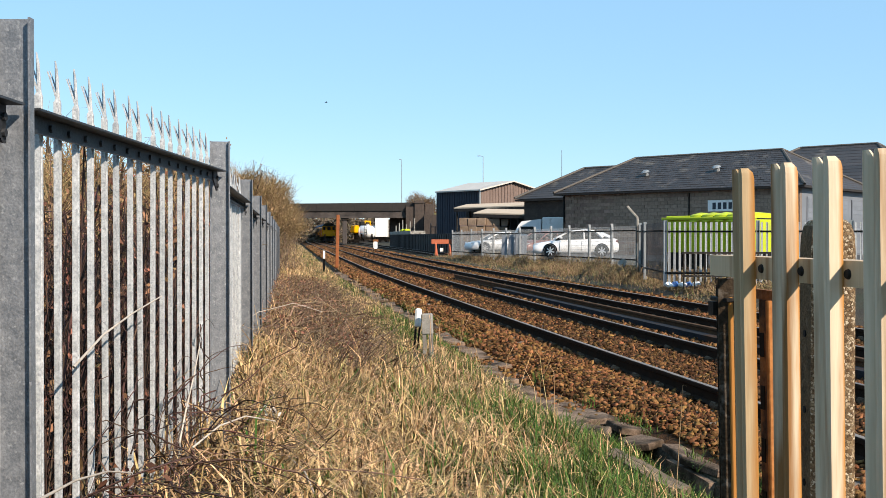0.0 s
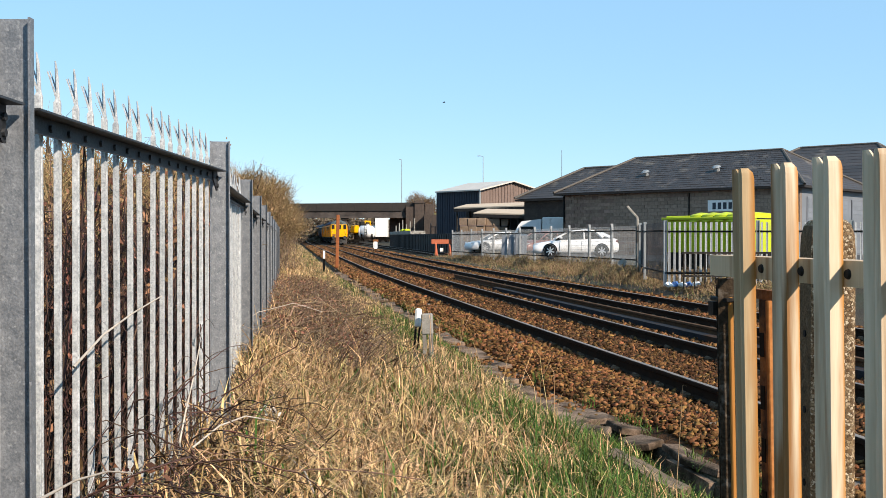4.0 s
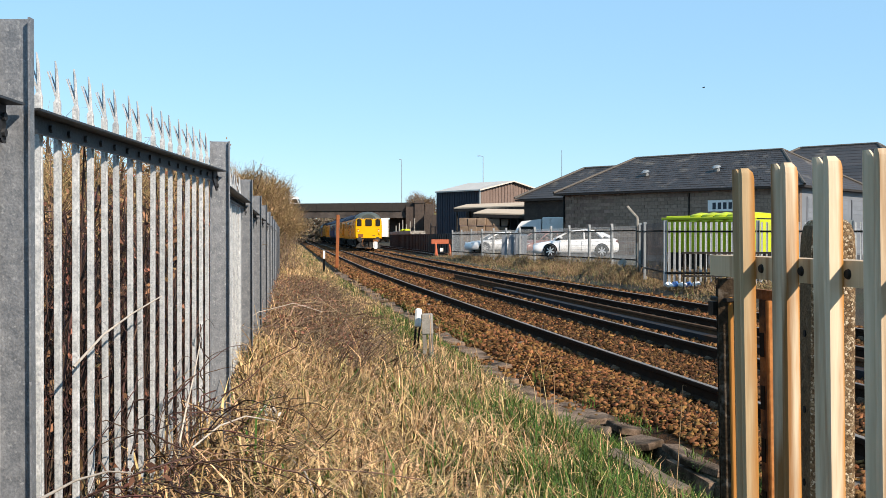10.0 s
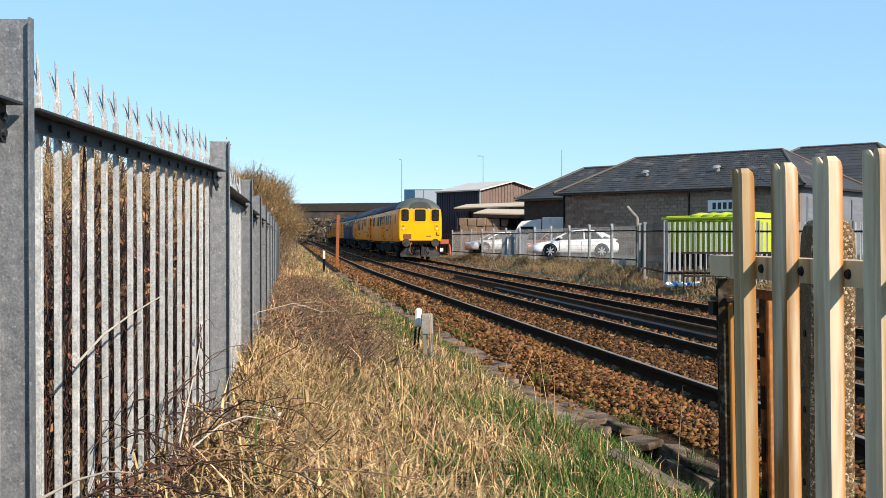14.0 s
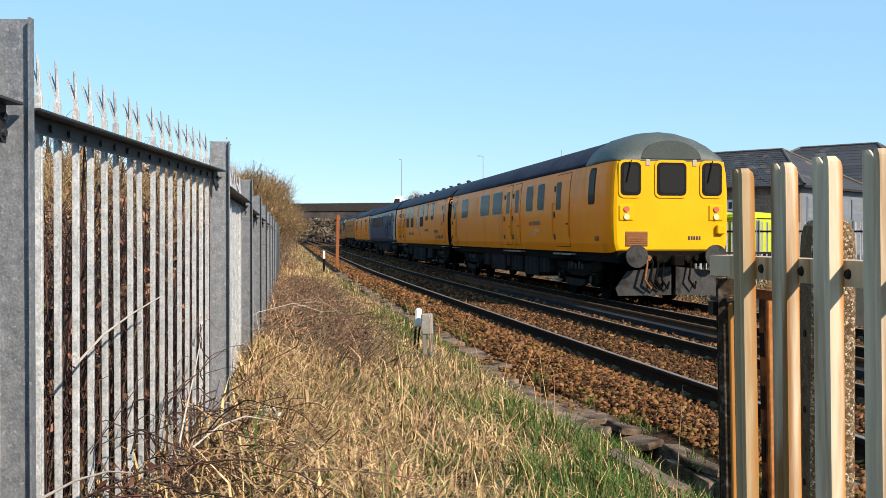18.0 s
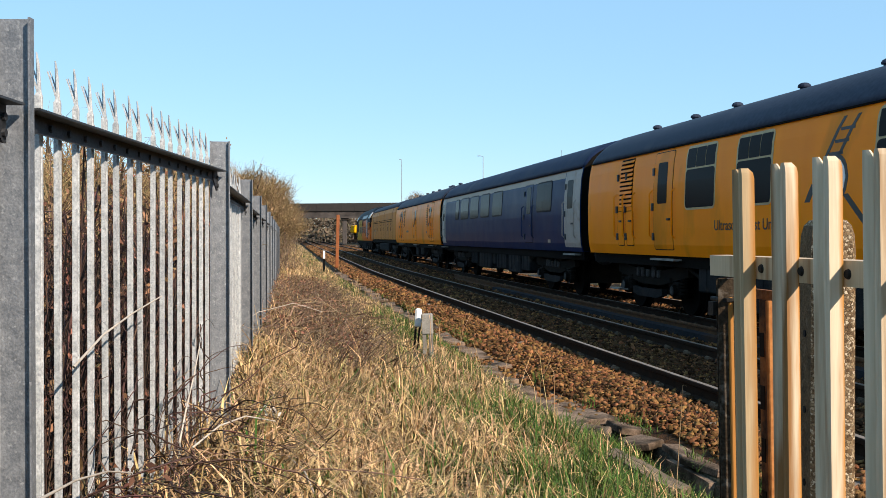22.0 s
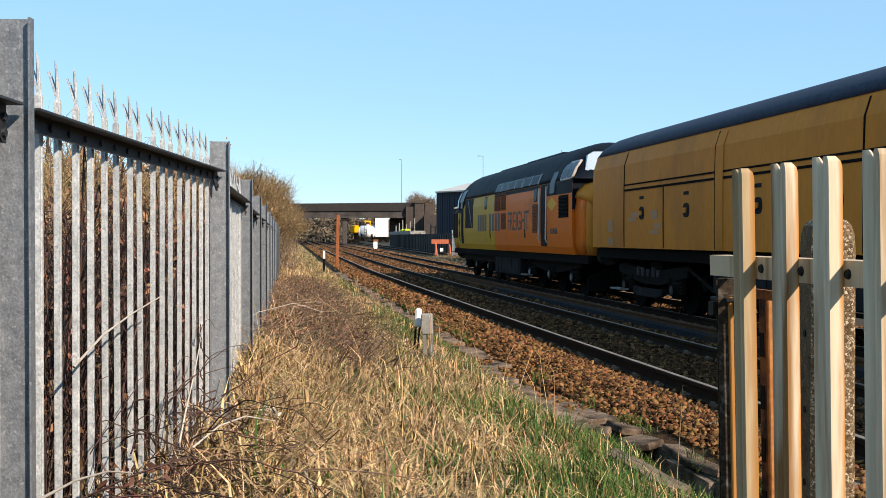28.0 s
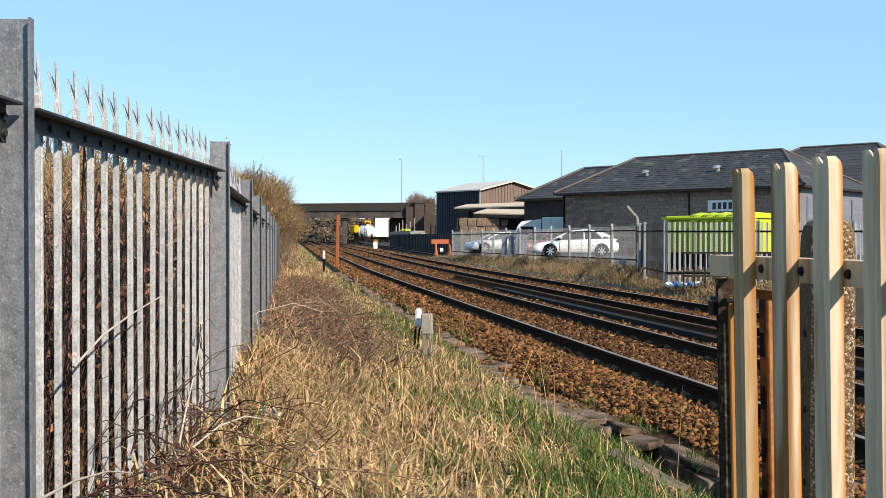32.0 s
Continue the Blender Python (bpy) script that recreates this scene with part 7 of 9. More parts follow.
# ---- the train ----
# Vehicle space: +x forward, near side -y, rail top z = 0. X counts metres back from the vehicle's front end.
SIDE = [(1.10, 1.30), (1.30, 1.345), (1.60, 1.365), (2.0, 1.37), (2.40, 1.36), (2.80, 1.33), (3.05, 1.28)]
ROOF = [(1.28, 3.05), (1.235, 3.16), (1.13, 3.31), (0.95, 3.47), (0.68, 3.62), (0.35, 3.71), (0.0, 3.74)]


def side_y(z, prof=SIDE):
    return float(np.interp(z, [p[0] for p in prof], [p[1] for p in prof]))


def patch(bm, L, x0, x1, z0, z1, off, side=-1, r=0.0, thick=0.03, prof=SIDE, half=None):
    """A thin solid plate that follows the vehicle's side, its corners rounded by r."""
    half = L / 2 if half is None else half
    zs = {z0, z1} | {p[0] for p in prof if z0 < p[0] < z1}
    if r:
        zs |= {z0 + r * 0.13, z0 + r * 0.5, z0 + r, z1 - r, z1 - r * 0.5, z1 - r * 0.13}
    rings = []
    for z in sorted(zs):
        e = min(z - z0, z1 - z)
        inset = r - math.sqrt(max(r * r - (r - e) ** 2, 0)) if r and e < r else 0.0
        a, b, y = half - x0 - inset, half - x1 + inset, side_y(z, prof) + off
        rings.append([(a, side * y, z), (b, side * y, z), (b, side * (y - thick), z), (a, side * (y - thick), z)])
    return loft(bm, rings)


def plate(bm, x0, x1, y0, y1, z0, z1, r):
    """An upright plate across the vehicle with rounded corners."""
    pts = []
    for cy, cz, a0 in ((y1 - r, z1 - r, 0), (y0 + r, z1 - r, 90), (y0 + r, z0 + r, 180), (y1 - r, z0 + r, 270)):
        for k in range(5):
            a = radians(a0 + k * 22.5)
            pts.append((cy + r * math.cos(a), cz + r * math.sin(a)))
    return loft(bm, [[(x, y, z) for y, z in pts] for x in (x0, x1)])


def window(parent, L, x0, x1, z0, z1, side, vent=0.0, frame_mat=None, prof=SIDE, r=0.09):
    bm = patch(bmesh.new(), L, x0 - 0.035, x1 + 0.035, z0 - 0.035, z1 + 0.035, 0.006, side, r + 0.03, prof=prof)
    w = part("window", fixed(bm), frame_mat or M_BLACK, parent, "dark rubber window surround")
    bm = patch(bmesh.new(), L, x0, x1, z0, (z1 - vent - 0.03) if vent else z1, 0.011, side, r, prof=prof)
    part("pane", fixed(bm), M_GLASS, w)
    if vent:
        n = 3
        for i in range(n):
            d = (x1 - x0 - 0.02) / n
            bm = patch(bmesh.new(), L, x0 + i * d + 0.02, x0 + (i + 1) * d, z1 - vent, z1 - 0.01, 0.011, side, 0.02, prof=prof)
            part("pane", fixed(bm), M_GLASS, w)
    return w


def coach_door(parent, L, x0, x1, side, paint, z0=1.22, z1=2.98, win=None, prof=SIDE):
    bm = patch(bmesh.new(), L, x0 - 0.016, x1 + 0.016, z0 - 0.016, z1 + 0.016, 0.003, side, 0.05, prof=prof)
    d = part("door", fixed(bm), M_BLACK, parent, "slam door with dark joint")
    part("door_leaf", fixed(patch(bmesh.new(), L, x0, x1, z0, z1, 0.007, side, 0.05, prof=prof)), paint, d)
    bm = bmesh.new()
    y = side * (side_y(1.75, prof) + 0.02)
    box(bm, L / 2 - x0 - 0.2, y - 0.02, 1.74, L / 2 - x0 - 0.08, y + 0.02, 1.78, 0.005)
    part("handle", bm, M_GALV_DARK, d)
    for z in (1.45, 2.0, 2.65):
        bm = bmesh.new()
        y = side * (side_y(z, prof) + 0.012)
        box(bm, L / 2 - x1 - 0.05, y - 0.02, z - 0.07, L / 2 - x1 + 0.03, y + 0.02, z + 0.07, 0.006)
        part("hinge", bm, M_GALV_DARK, d)
    if win:
        window(d, L, *win, side, prof=prof, r=0.05)
    if z0 < 1.3 and z1 > 2.5:
        bm = bmesh.new()
        ya, yb = sorted((side * 1.22, side * 1.39))
        box(bm, L / 2 - x1 - 0.12, ya, 1.015, L / 2 - x0 + 0.12, yb, 1.05)
        part("footboard", bm, M_CONCRETE, d, "pale worn footboard below the door")
    # grab rails each side of the door
    for x in (x0 - 0.09, x1 + 0.09):
        bm = bmesh.new()
        y = side * (side_y(1.9, prof) + 0.05)
        tube(bm, [(L / 2 - x, side * side_y(1.45, prof), 1.42), (L / 2 - x, y, 1.48), (L / 2 - x, y, 2.25), (L / 2 - x, side * side_y(2.3, prof), 2.31)], 0.014, 5)
        part("grab_rail", bm, paint, d)


def louvre(parent, L, x0, x1, z0, z1, side, mat_, n=9, prof=SIDE, back=None):
    v = part("louvre", fixed(patch(bmesh.new(), L, x0, x1, z0, z1, 0.004, side, 0.01, prof=prof)), back or M_UNDER, parent, "louvred ventilator")
    h = (z1 - z0) / n
    for i in range(n):
        bm = bmesh.new()
        z = z0 + h * i
        y0, y1 = side * (side_y(z, prof) + 0.03), side * side_y(z + h, prof)
        a, b = L / 2 - x0 - 0.02, L / 2 - x1 + 0.02
        loft(bm, [[(x, y0, z + 0.006), (x, y0 - side * 0.008, z), (x, y1, z + h * 0.62), (x, y1 + side * 0.008, z + h * 0.66)] for x in (a, b)])
        part("slat", fixed(bm), mat_, v)


def bogie(parent, x, wheels, kind="coach"):
    """Frame, axle boxes, springs and wheels of one bogie at x."""
    bm = bmesh.new()
    n = len(wheels)
    lo, hi = min(wheels) - 0.55, max(wheels) + 0.55
    for s in (-1, 1):
        y = s * 1.02
        loft(bm, [[(x + a, y - 0.06, z0), (x + a, y + 0.06, z0), (x + a, y + 0.06, z1), (x + a, y - 0.06, z1)] for a, z0, z1 in
                  ((lo, 0.72, 0.86), (lo + 0.3, 0.68, 0.9), (-0.5, 0.52, 0.8), (0.5, 0.52, 0.8), (hi - 0.3, 0.68, 0.9), (hi, 0.72, 0.86))])
    box(bm, x - 0.3, -0.95, 0.55, x + 0.3, 0.95, 0.95)
    box(bm, x + lo + 0.2, -0.6, 0.3, x + hi - 0.2, 0.6, 0.85)
    b = part("bogie", fixed(bm), M_GEAR, parent, "grimy black four-wheel bogie" if n == 2 else "grimy black six-wheel bogie")
    for a in wheels:
        for s in (-1, 1):
            bm = bmesh.new()
            cyl(bm, (x + a, s * 0.68, 0.46), (x + a, s * 0.81, 0.46), 0.455, 24)
            cyl(bm, (x + a, s * 0.66, 0.46), (x + a, s * 0.69, 0.46), 0.50, 24)
            cyl(bm, (x + a, s * 0.80, 0.46), (x + a, s * 0.86, 0.46), 0.14, 12)
            part("wheel", fixed(bm), M_UNDER, b)
            bm = bmesh.new()
            box(bm, x + a - 0.17, s * 1.0 - 0.1, 0.3, x + a + 0.17, s * 1.0 + 0.1, 0.62, 0.03)
            cyl(bm, (x + a, s * 1.08, 0.46), (x + a, s * 1.17, 0.46), 0.11, 12)
            ax = part("axle_box", fixed(bm), M_GEAR, b)
            bm = bmesh.new()
            cyl(bm, (x + a, s * 1.168, 0.46), (x + a, s * 1.185, 0.46), 0.085 if n == 2 else 0.12, 14, 0.06 if n == 2 else 0.09)
            part("cap", fixed(bm), M_GEARDUST, ax, "dusty grey axle cap")
            for q in (-0.27, 0.27):
                bm = bmesh.new()
                for i in range(5):
                    cyl(bm, (x + a + q, s * 1.04, 0.4 + i * 0.06), (x + a + q, s * 1.04, 0.44 + i * 0.06), 0.075, 10)
                part("spring", fixed(bm), M_GEAR, b)
    for s in (-1, 1):
        bm = bmesh.new()
        box(bm, x + lo + 0.1, s * 1.22 - 0.1, 0.36, x + lo + 0.75, s * 1.22 + 0.08, 0.39)
        part("step", bm, M_CONCRETE, b, "worn pale footboard")
        if n == 2:
            # spring plank low between the wheels, hangers and brake blocks on the frame
            bm = bmesh.new()
            loft(bm, [[(x + a, s * 1.1 - 0.05, z0), (x + a, s * 1.1 + 0.05, z0), (x + a, s * 1.1 + 0.05, z1), (x + a, s * 1.1 - 0.05, z1)] for a, z0, z1 in ((-0.78, 0.34, 0.46), (-0.5, 0.28, 0.44), (0.5, 0.28, 0.44), (0.78, 0.34, 0.46))])
            part("spring_plank", fixed(bm), M_BOXGREY, b, "dusty spring plank")
            for q in (-0.62, -0.38, -0.1, 0.2, 0.46):
                bm = bmesh.new()
                box(bm, x + q - 0.06, s * 1.09 - 0.03, 0.66, x + q + 0.06, s * 1.09 + 0.04, 0.84 + 0.03 * math.sin(q * 9), 0.02)
                part("hanger", fixed(bm), M_GEARDUST, b)
    return b


def running_gear(t, L, centres, wheels, boxes, floor=1.1, buffers=True):
    bm = bmesh.new()
    for s in (-1, 1):
        box(bm, -L / 2 + 0.1, s * 1.18 - 0.05, floor - 0.2, L / 2 - 0.1, s * 1.18 + 0.05, floor - 0.005)
    box(bm, -L / 2 + 0.15, -1.1, floor - 0.14, L / 2 - 0.15, 1.1, floor - 0.006)
    part("underframe", bm, M_UNDER, t, "black grimy underframe")
    bm = bmesh.new()
    lo, hi = min(centres) + 1.9, max(centres) - 1.9
    box(bm, lo, -0.5, 0.42, hi, 0.5, floor - 0.15, 0.04)
    for k in range(7):
        x = lo + 0.3 + (hi - lo - 0.6) * k / 6
        cyl(bm, (x, -0.9, 0.62 + 0.08 * (k % 2)), (x, 0.9, 0.62 + 0.08 * (k % 2)), 0.14, 10)
    part("brake_gear", fixed(bm), M_UNDER, t, "black brake cylinders and rigging")
    for s in (-1, 1):
        bm = bmesh.new()
        tube(bm, [(lo, s * 1.1, 0.9), (lo + 1.4, s * 1.1, 0.45), (hi - 1.4, s * 1.1, 0.45), (hi, s * 1.1, 0.9)], 0.035, 6)
        part("truss_rod", bm, M_GEAR, t)
    for c in centres:
        bogie(t, c, wheels)
    for x0, x1, y0, z0, z1 in boxes:
        for s in (-1, 1):
            bm = bmesh.new()
            ya, yb = sorted((s * y0, s * 1.2))
            box(bm, L / 2 - x1, ya, z0, L / 2 - x0, yb, z1, 0.03)
            for q in np.arange(x0 + 0.2, x1 - 0.1, 0.45):
                box(bm, L / 2 - q - 0.02, s * 1.2 - 0.012, z0 + 0.05, L / 2 - q + 0.02, s * 1.2 + 0.012, z1 - 0.05)
            part("equipment_box", bm, M_BOXGREY, t, "dusty dark grey underfloor equipment box")
    if buffers:
        for e in (-1, 1):
            for s in (-1, 1):
                bm = bmesh.new()
                cyl(bm, (e * (L / 2 - 0.05), s * 0.87, 1.04), (e * (L / 2 + 0.28), s * 0.87, 1.04), 0.09, 12)
                cyl(bm, (e * (L / 2 + 0.28), s * 0.87, 1.04), (e * (L / 2 + 0.33), s * 0.87, 1.04), 0.24, 18)
                part("buffer", fixed(bm), M_PLOUGH, t, "grey greasy round buffer")
            bm = bmesh.new()
            cyl(bm, (e * (L / 2 - 0.3), 0, 0.95), (e * (L / 2 + 0.42), 0, 0.95), 0.07, 8)
            box(bm, e * (L / 2 + 0.36) - 0.1, -0.12, 0.83, e * (L / 2 + 0.36) + 0.1, 0.12, 1.07, 0.03)
            part("coupling", fixed(bm), M_UNDER, t)


def body_shell(t, L, paint, roof_paint, front=0.0, back=0.0, end_paint=None):
    """Sides and roof as separate skins, with end walls and gangways."""
    ring = [(-y, z) for z, y in SIDE] + [(y, z) for z, y in reversed(SIDE)]
    bm = bmesh.new()
    loft(bm, [[(x, y, z) for y, z in ring] for x in (-L / 2 + back, L / 2 - front)])
    b = part("body", fixed(bm), paint, t)
    arc = [(-y, z) for y, z in ROOF] + [(y, z) for y, z in reversed(ROOF[:-1])]
    bm = bmesh.new()
    xs = [(-L / 2 + back, 0.90), (-L / 2 + back + 0.12, 0.98), (-L / 2 + back + 0.4, 1.0), (L / 2 - front - 0.4, 1.0), (L / 2 - front - 0.12, 0.98), (L / 2 - front, 0.90)]
    loft(bm, [[(x, y * (1.0 + 0.006 * (i not in (0, 5))), 3.052 + (z - 3.05) * k) for y, z in arc] for i, (x, k) in enumerate(xs)])
    part("roof", fixed(bm), roof_paint, t, smooth=True)
    for s in (-1, 1):
        bm = bmesh.new()
        box(bm, -L / 2 + back + 0.1, s * 1.295 - 0.018, 3.035, L / 2 - front - 0.1, s * 1.295 + 0.018, 3.06)
        part("gutter", bm, M_UNDER, t)
    return b


def gangway(t, L, end, paint=None):
    bm = bmesh.new()
    e = L / 2 * end
    for k in range(4):
        x = e + end * (0.04 + k * 0.09)
        w = 0.50 if k % 2 else 0.56
        loft(bm, [[(x + end * a, y, z) for y, z in ((-w, 1.15), (w, 1.15), (w, 3.1), (0.3, 3.3), (-0.3, 3.3), (-w, 3.1))] for a in (0, 0.07)])
    part("gangway", fixed(bm), paint or M_BLACK, t, "black concertina gangway")
    bm = bmesh.new()
    pts = [(-y * 0.985, z + 0.01) for z, y in SIDE] + [(-y * 0.96, 3.05 + (z - 3.05) * 0.86) for y, z in ROOF[1:]] + [(y * 0.96, 3.05 + (z - 3.05) * 0.86) for y, z in reversed(ROOF[1:-1])] + [(y * 0.985, z + 0.01) for z, y in reversed(SIDE)]
    loft(bm, [[(e - end * 0.02, y, z) for y, z in pts], [(e + end * 0.012, y, z) for y, z in pts]])
    part("end_wall", fixed(bm), M_UNDER, t, "black end wall")


def bars(t, L, x0, x1, z0, z1, side, mat_, n, gap=0.35, prof=SIDE, name="lettering"):
    """Plain bars of the size and colour of a line of writing."""
    d = (x1 - x0) / n
    for i in range(n):
        bm = patch(bmesh.new(), L, x0 + i * d, x0 + (i + 1 - gap) * d, z0, z1, 0.0035, side, thick=0.012, prof=prof)
        part(name, fixed(bm), mat_, t, "dark plain bar of lettering")


def slash(bm, L, x0, z0, x1, z1, w, side, prof=SIDE):
    """A slanting painted stroke that follows the side's curve."""
    rings = []
    for i in range(7):
        k = i / 6
        x, z = L / 2 - (x0 + (x1 - x0) * k), z0 + (z1 - z0) * k
        y = side * (side_y(z, prof) + 0.004)
        rings.append([(x - w / 2, y, z), (x + w / 2, y, z), (x + w / 2, y - side * 0.012, z), (x - w / 2, y - side * 0.012, z)])
    loft(bm, rings)


def words(t, L, text, x0, x1, z, size, side, prof=SIDE):
    """Readable words on the side, from x0 to x1 metres behind the front."""
    cu = bpy.data.curves.new("words", "FONT")
    cu.body, cu.size, cu.extrude = text, size, 0.002
    tmp = bpy.data.objects.new("words", cu)
    me = bpy.data.meshes.new_from_object(tmp)
    bpy.data.objects.remove(tmp)
    bpy.data.curves.remove(cu)
    me.materials.clear()
    me.materials.append(M_LETTER)
    wide = max(v.co.x for v in me.vertices)
    k = abs(x0 - x1) / wide
    y = side * (side_y(z + 0.1, prof) + 0.004)
    x = L / 2 - (x0 if side < 0 else x1)
    m = pose(x, y, z, 90, 0, 0 if side < 0 else 180) @ Matrix.Diagonal((k, 1, 1, 1))
    me.transform(m)
    share("lettering", me, t, Matrix(), "black painted words")


def roof_vents(t, L, xs, mat_):
    """Low domed ventilators along the roof."""
    for x in xs:
        bm = bmesh.new()
        c = (L / 2 - x, -0.3)
        rings = []
        for r, z in ((0.07, 3.66), (0.07, 3.735), (0.10, 3.74), (0.10, 3.765), (0.085, 3.79), (0.055, 3.808), (0.015, 3.815)):
            rings.append([(c[0] + r * math.cos(2 * math.pi * k / 12), c[1] + r * math.sin(2 * math.pi * k / 12), z) for k in range(12)])
        loft(bm, rings)
        part("roof_ventilator", fixed(bm), mat_, t)


M_WINRIM = surf("dull aluminium window rim", (0.40, 0.30, 0.16), (0.52, 0.40, 0.22), 0.5, 0, 4, 30, 0.0, spec=0.15)
M_OFFWHITE = surf("grubby off-white door paint", (0.32, 0.28, 0.245), (0.41, 0.36, 0.32), 0.5, 0, 2, 30, 0.03, (0.3, 0.25, 0.2), 0.12, 3, spec=0.1)
M_LETTER = surf("black lettering vinyl", (0.00864, 0.00864, 0.00864), (0.0216, 0.0216, 0.0216), 0.5, 0, 4, 30, 0.0)
M_PINK = surf("faded coral emblem", (0.66, 0.27, 0.10), (0.72, 0.32, 0.13), 0.5, 0, 4, 30, 0.0)
M_HEADBOARD = surf("dull grey-green blanking panel", (0.03, 0.038, 0.036), (0.05, 0.06, 0.056), 0.7, 0, 3, 30, 0.1, vary=0.0, spec=0.15)
M_DOMEGREY = surf("grey-green cab roof", (0.045, 0.056, 0.052), (0.085, 0.10, 0.093), 0.6, 0, 2, 25, 0.08, vary=0.0)
M_LIGHTRED = glow("red tail lens", (0.42, 0.07, 0.03), 0.04)
M_LIGHTWHITE = glow("clear lamp lens", (0.62, 0.50, 0.30), 0.04)
M_BLUEROOF = surf("navy coach roof", (0.006, 0.013, 0.036), (0.014, 0.025, 0.06), 0.6, 0, 1.2, 14, 0.08, (0.03, 0.036, 0.055), 0.12, 0.8, vary=0.02, spec=0.08)
M_PLOUGH = surf("scuffed grey ploughshare", (0.0252, 0.0245, 0.0245), (0.0576, 0.0562, 0.0547), 0.8, 0.0, 5, 40, 0.2, (0.0144, 0.013, 0.0115), 0.25, 3, spec=0.15)

LENGTHS = [(0, 19.5), (20.75, 40.6), (41.6, 61.3), (62.5, 80.6), (81.1, 99.9), (100.3, 118.7)]
GAUGE_BOX = [(5.4, 6.3, 0.5, 0.48, 0.95), (6.5, 8.0, 0.45, 0.38, 0.95), (8.3, 9.7, 0.5, 0.45, 0.95), (9.9, 10.3, 0.6, 0.55, 0.95), (10.5, 12.6, 0.45, 0.4, 0.95), (12.9, 13.8, 0.6, 0.5, 0.95)]


def driving_coach():
    L = LENGTHS[0][1] - LENGTHS[0][0]
    t = thing("driving_coach", Matrix(), "yellow driving coach with grey roof leading the train", "railway coach", "vehicles of the train")
    # sides stop short of the cab front, which is rounded in plan
    ring = [(-y, z) for z, y in SIDE] + [(y, z) for z, y in reversed(SIDE)]
    bm = bmesh.new()
    loft(bm, [[(x, y, z) for y, z in ring] for x in (-L / 2, L / 2 - 0.55)])
    body = part("body", fixed(bm), M_YELLOW, t)
    bm = bmesh.new()
    loft(bm, [[(L / 2 - a, y * k, max(z, zb)) for y, z in ring] for a, k, zb in ((0.548, 1.0, 1.1), (0.3, 0.992, 1.1), (0.13, 0.967, 1.12), (0.07, 0.945, 1.135))])
    part("cab_side", fixed(bm), M_YELLOW, body)
    bm = bmesh.new()
    loft(bm, [[(L / 2 - a, y * k, max(z, zb)) for y, z in ring] for a, k, zb in ((0.0695, 0.944, 1.135), (0.03, 0.925, 1.15), (0.0, 0.88, 1.18))])
    front = part("cab_front", fixed(bm), M_YELLOW_END, t, "bright yellow cab end with three windows")
    arc = [(-y, z) for y, z in ROOF] + [(y, z) for y, z in reversed(ROOF[:-1])]
    bm = bmesh.new()
    loft(bm, [[(x, y * 1.005, 3.052 + (z - 3.05) * k) for y, z in arc] for x, k in ((-L / 2, 0.9), (-L / 2 + 0.12, 0.98), (-L / 2 + 0.4, 1), (L / 2 - 1.9, 1.0))])
    part("roof", fixed(bm), M_ROOF, t, smooth=True)
    bm = bmesh.new()
    loft(bm, [[(L / 2 - a, y * w, 3.054 + (z - 3.05) * k) for y, z in arc] for a, k, w in
              ((1.895, 1.03, 1.01), (1.2, 1.04, 1.01), (0.75, 1.0, 1.01), (0.4, 0.86, 1.0), (0.15, 0.6, 0.97), (0.02, 0.3, 0.92), (-0.01, 0.08, 0.89))])
    dome = part("cab_roof_dome", fixed(bm), M_DOMEGREY, t, "rounded grey-green roof over the cab", smooth=True)
    bm = bmesh.new()
    pts = [(0.66 * math.cos(a), 3.10 + 0.40 * math.sin(a)) for a in [math.pi * i / 16 for i in range(17)]]
    loft(bm, [[(L / 2 - 0.5, y, z) for y, z in pts], [(L / 2 + 0.03 - 0.25 * max(z - 3.10, 0), y, z) for y, z in pts]])
    part("headboard", fixed(bm), M_HEADBOARD, dome, "arched grey blanking panel")
    # front windows: frames stand proud of the face
    for y0, y1, deep in ((-0.31, 0.31, 0.0), (-1.11, -0.70, 0.0), (0.70, 1.11, 0.0)):
        bm = bmesh.new()
        x = L / 2 + 0.012 - deep
        plate(bm, x - 0.1, x + 0.012, y0 - 0.06, y1 + 0.06, 2.27, 3.07, 0.12)
        w = part("window", fixed(bm), M_YELLOW_END, front, "yellow raised window surround")
        bm = bmesh.new()
        plate(bm, x - 0.09, x + 0.018, y0 - 0.02, y1 + 0.02, 2.32, 3.02, 0.10)
        g = part("seal", fixed(bm), M_BLACK, w)
        bm = bmesh.new()
        plate(bm, x - 0.08, x + 0.024, y0 + 0.04, y1 - 0.04, 2.38, 2.96, 0.08)
        part("pane", fixed(bm), M_GLASS, w)
        if abs(y0) > 0.5 or y1 > 0.7:
            bm = bmesh.new()
            cyl(bm, (x + 0.05, (y0 + y1) / 2, 3.06), (x + 0.05, (y0 + y1) / 2 - 0.1, 2.6), 0.012, 5)
            part("wiper", bm, M_BLACK, w)
    for s in (-1, 1):
        bm = bmesh.new()
        box(bm, L / 2 - 0.06, s * 1.0 - 0.17, 1.78, L / 2 + 0.03, s * 1.0 + 0.17, 2.13, 0.03)
        c = part("lamp_plate", bm, M_YELLOW_END, front)
        for z, m in ((2.03, M_LIGHTRED), (1.87, M_LIGHTWHITE)):
            bm = bmesh.new()
            cyl(bm, (L / 2 + 0.02, s * 1.0, z), (L / 2 + 0.055, s * 1.0, z), 0.062, 14)
            part("lamp", fixed(bm), m, c)
        bm = bmesh.new()
        box(bm, L / 2 - 0.02, s * 0.52 - 0.045, 2.95, L / 2 + 0.016, s * 0.52 + 0.045, 3.09, 0.004)
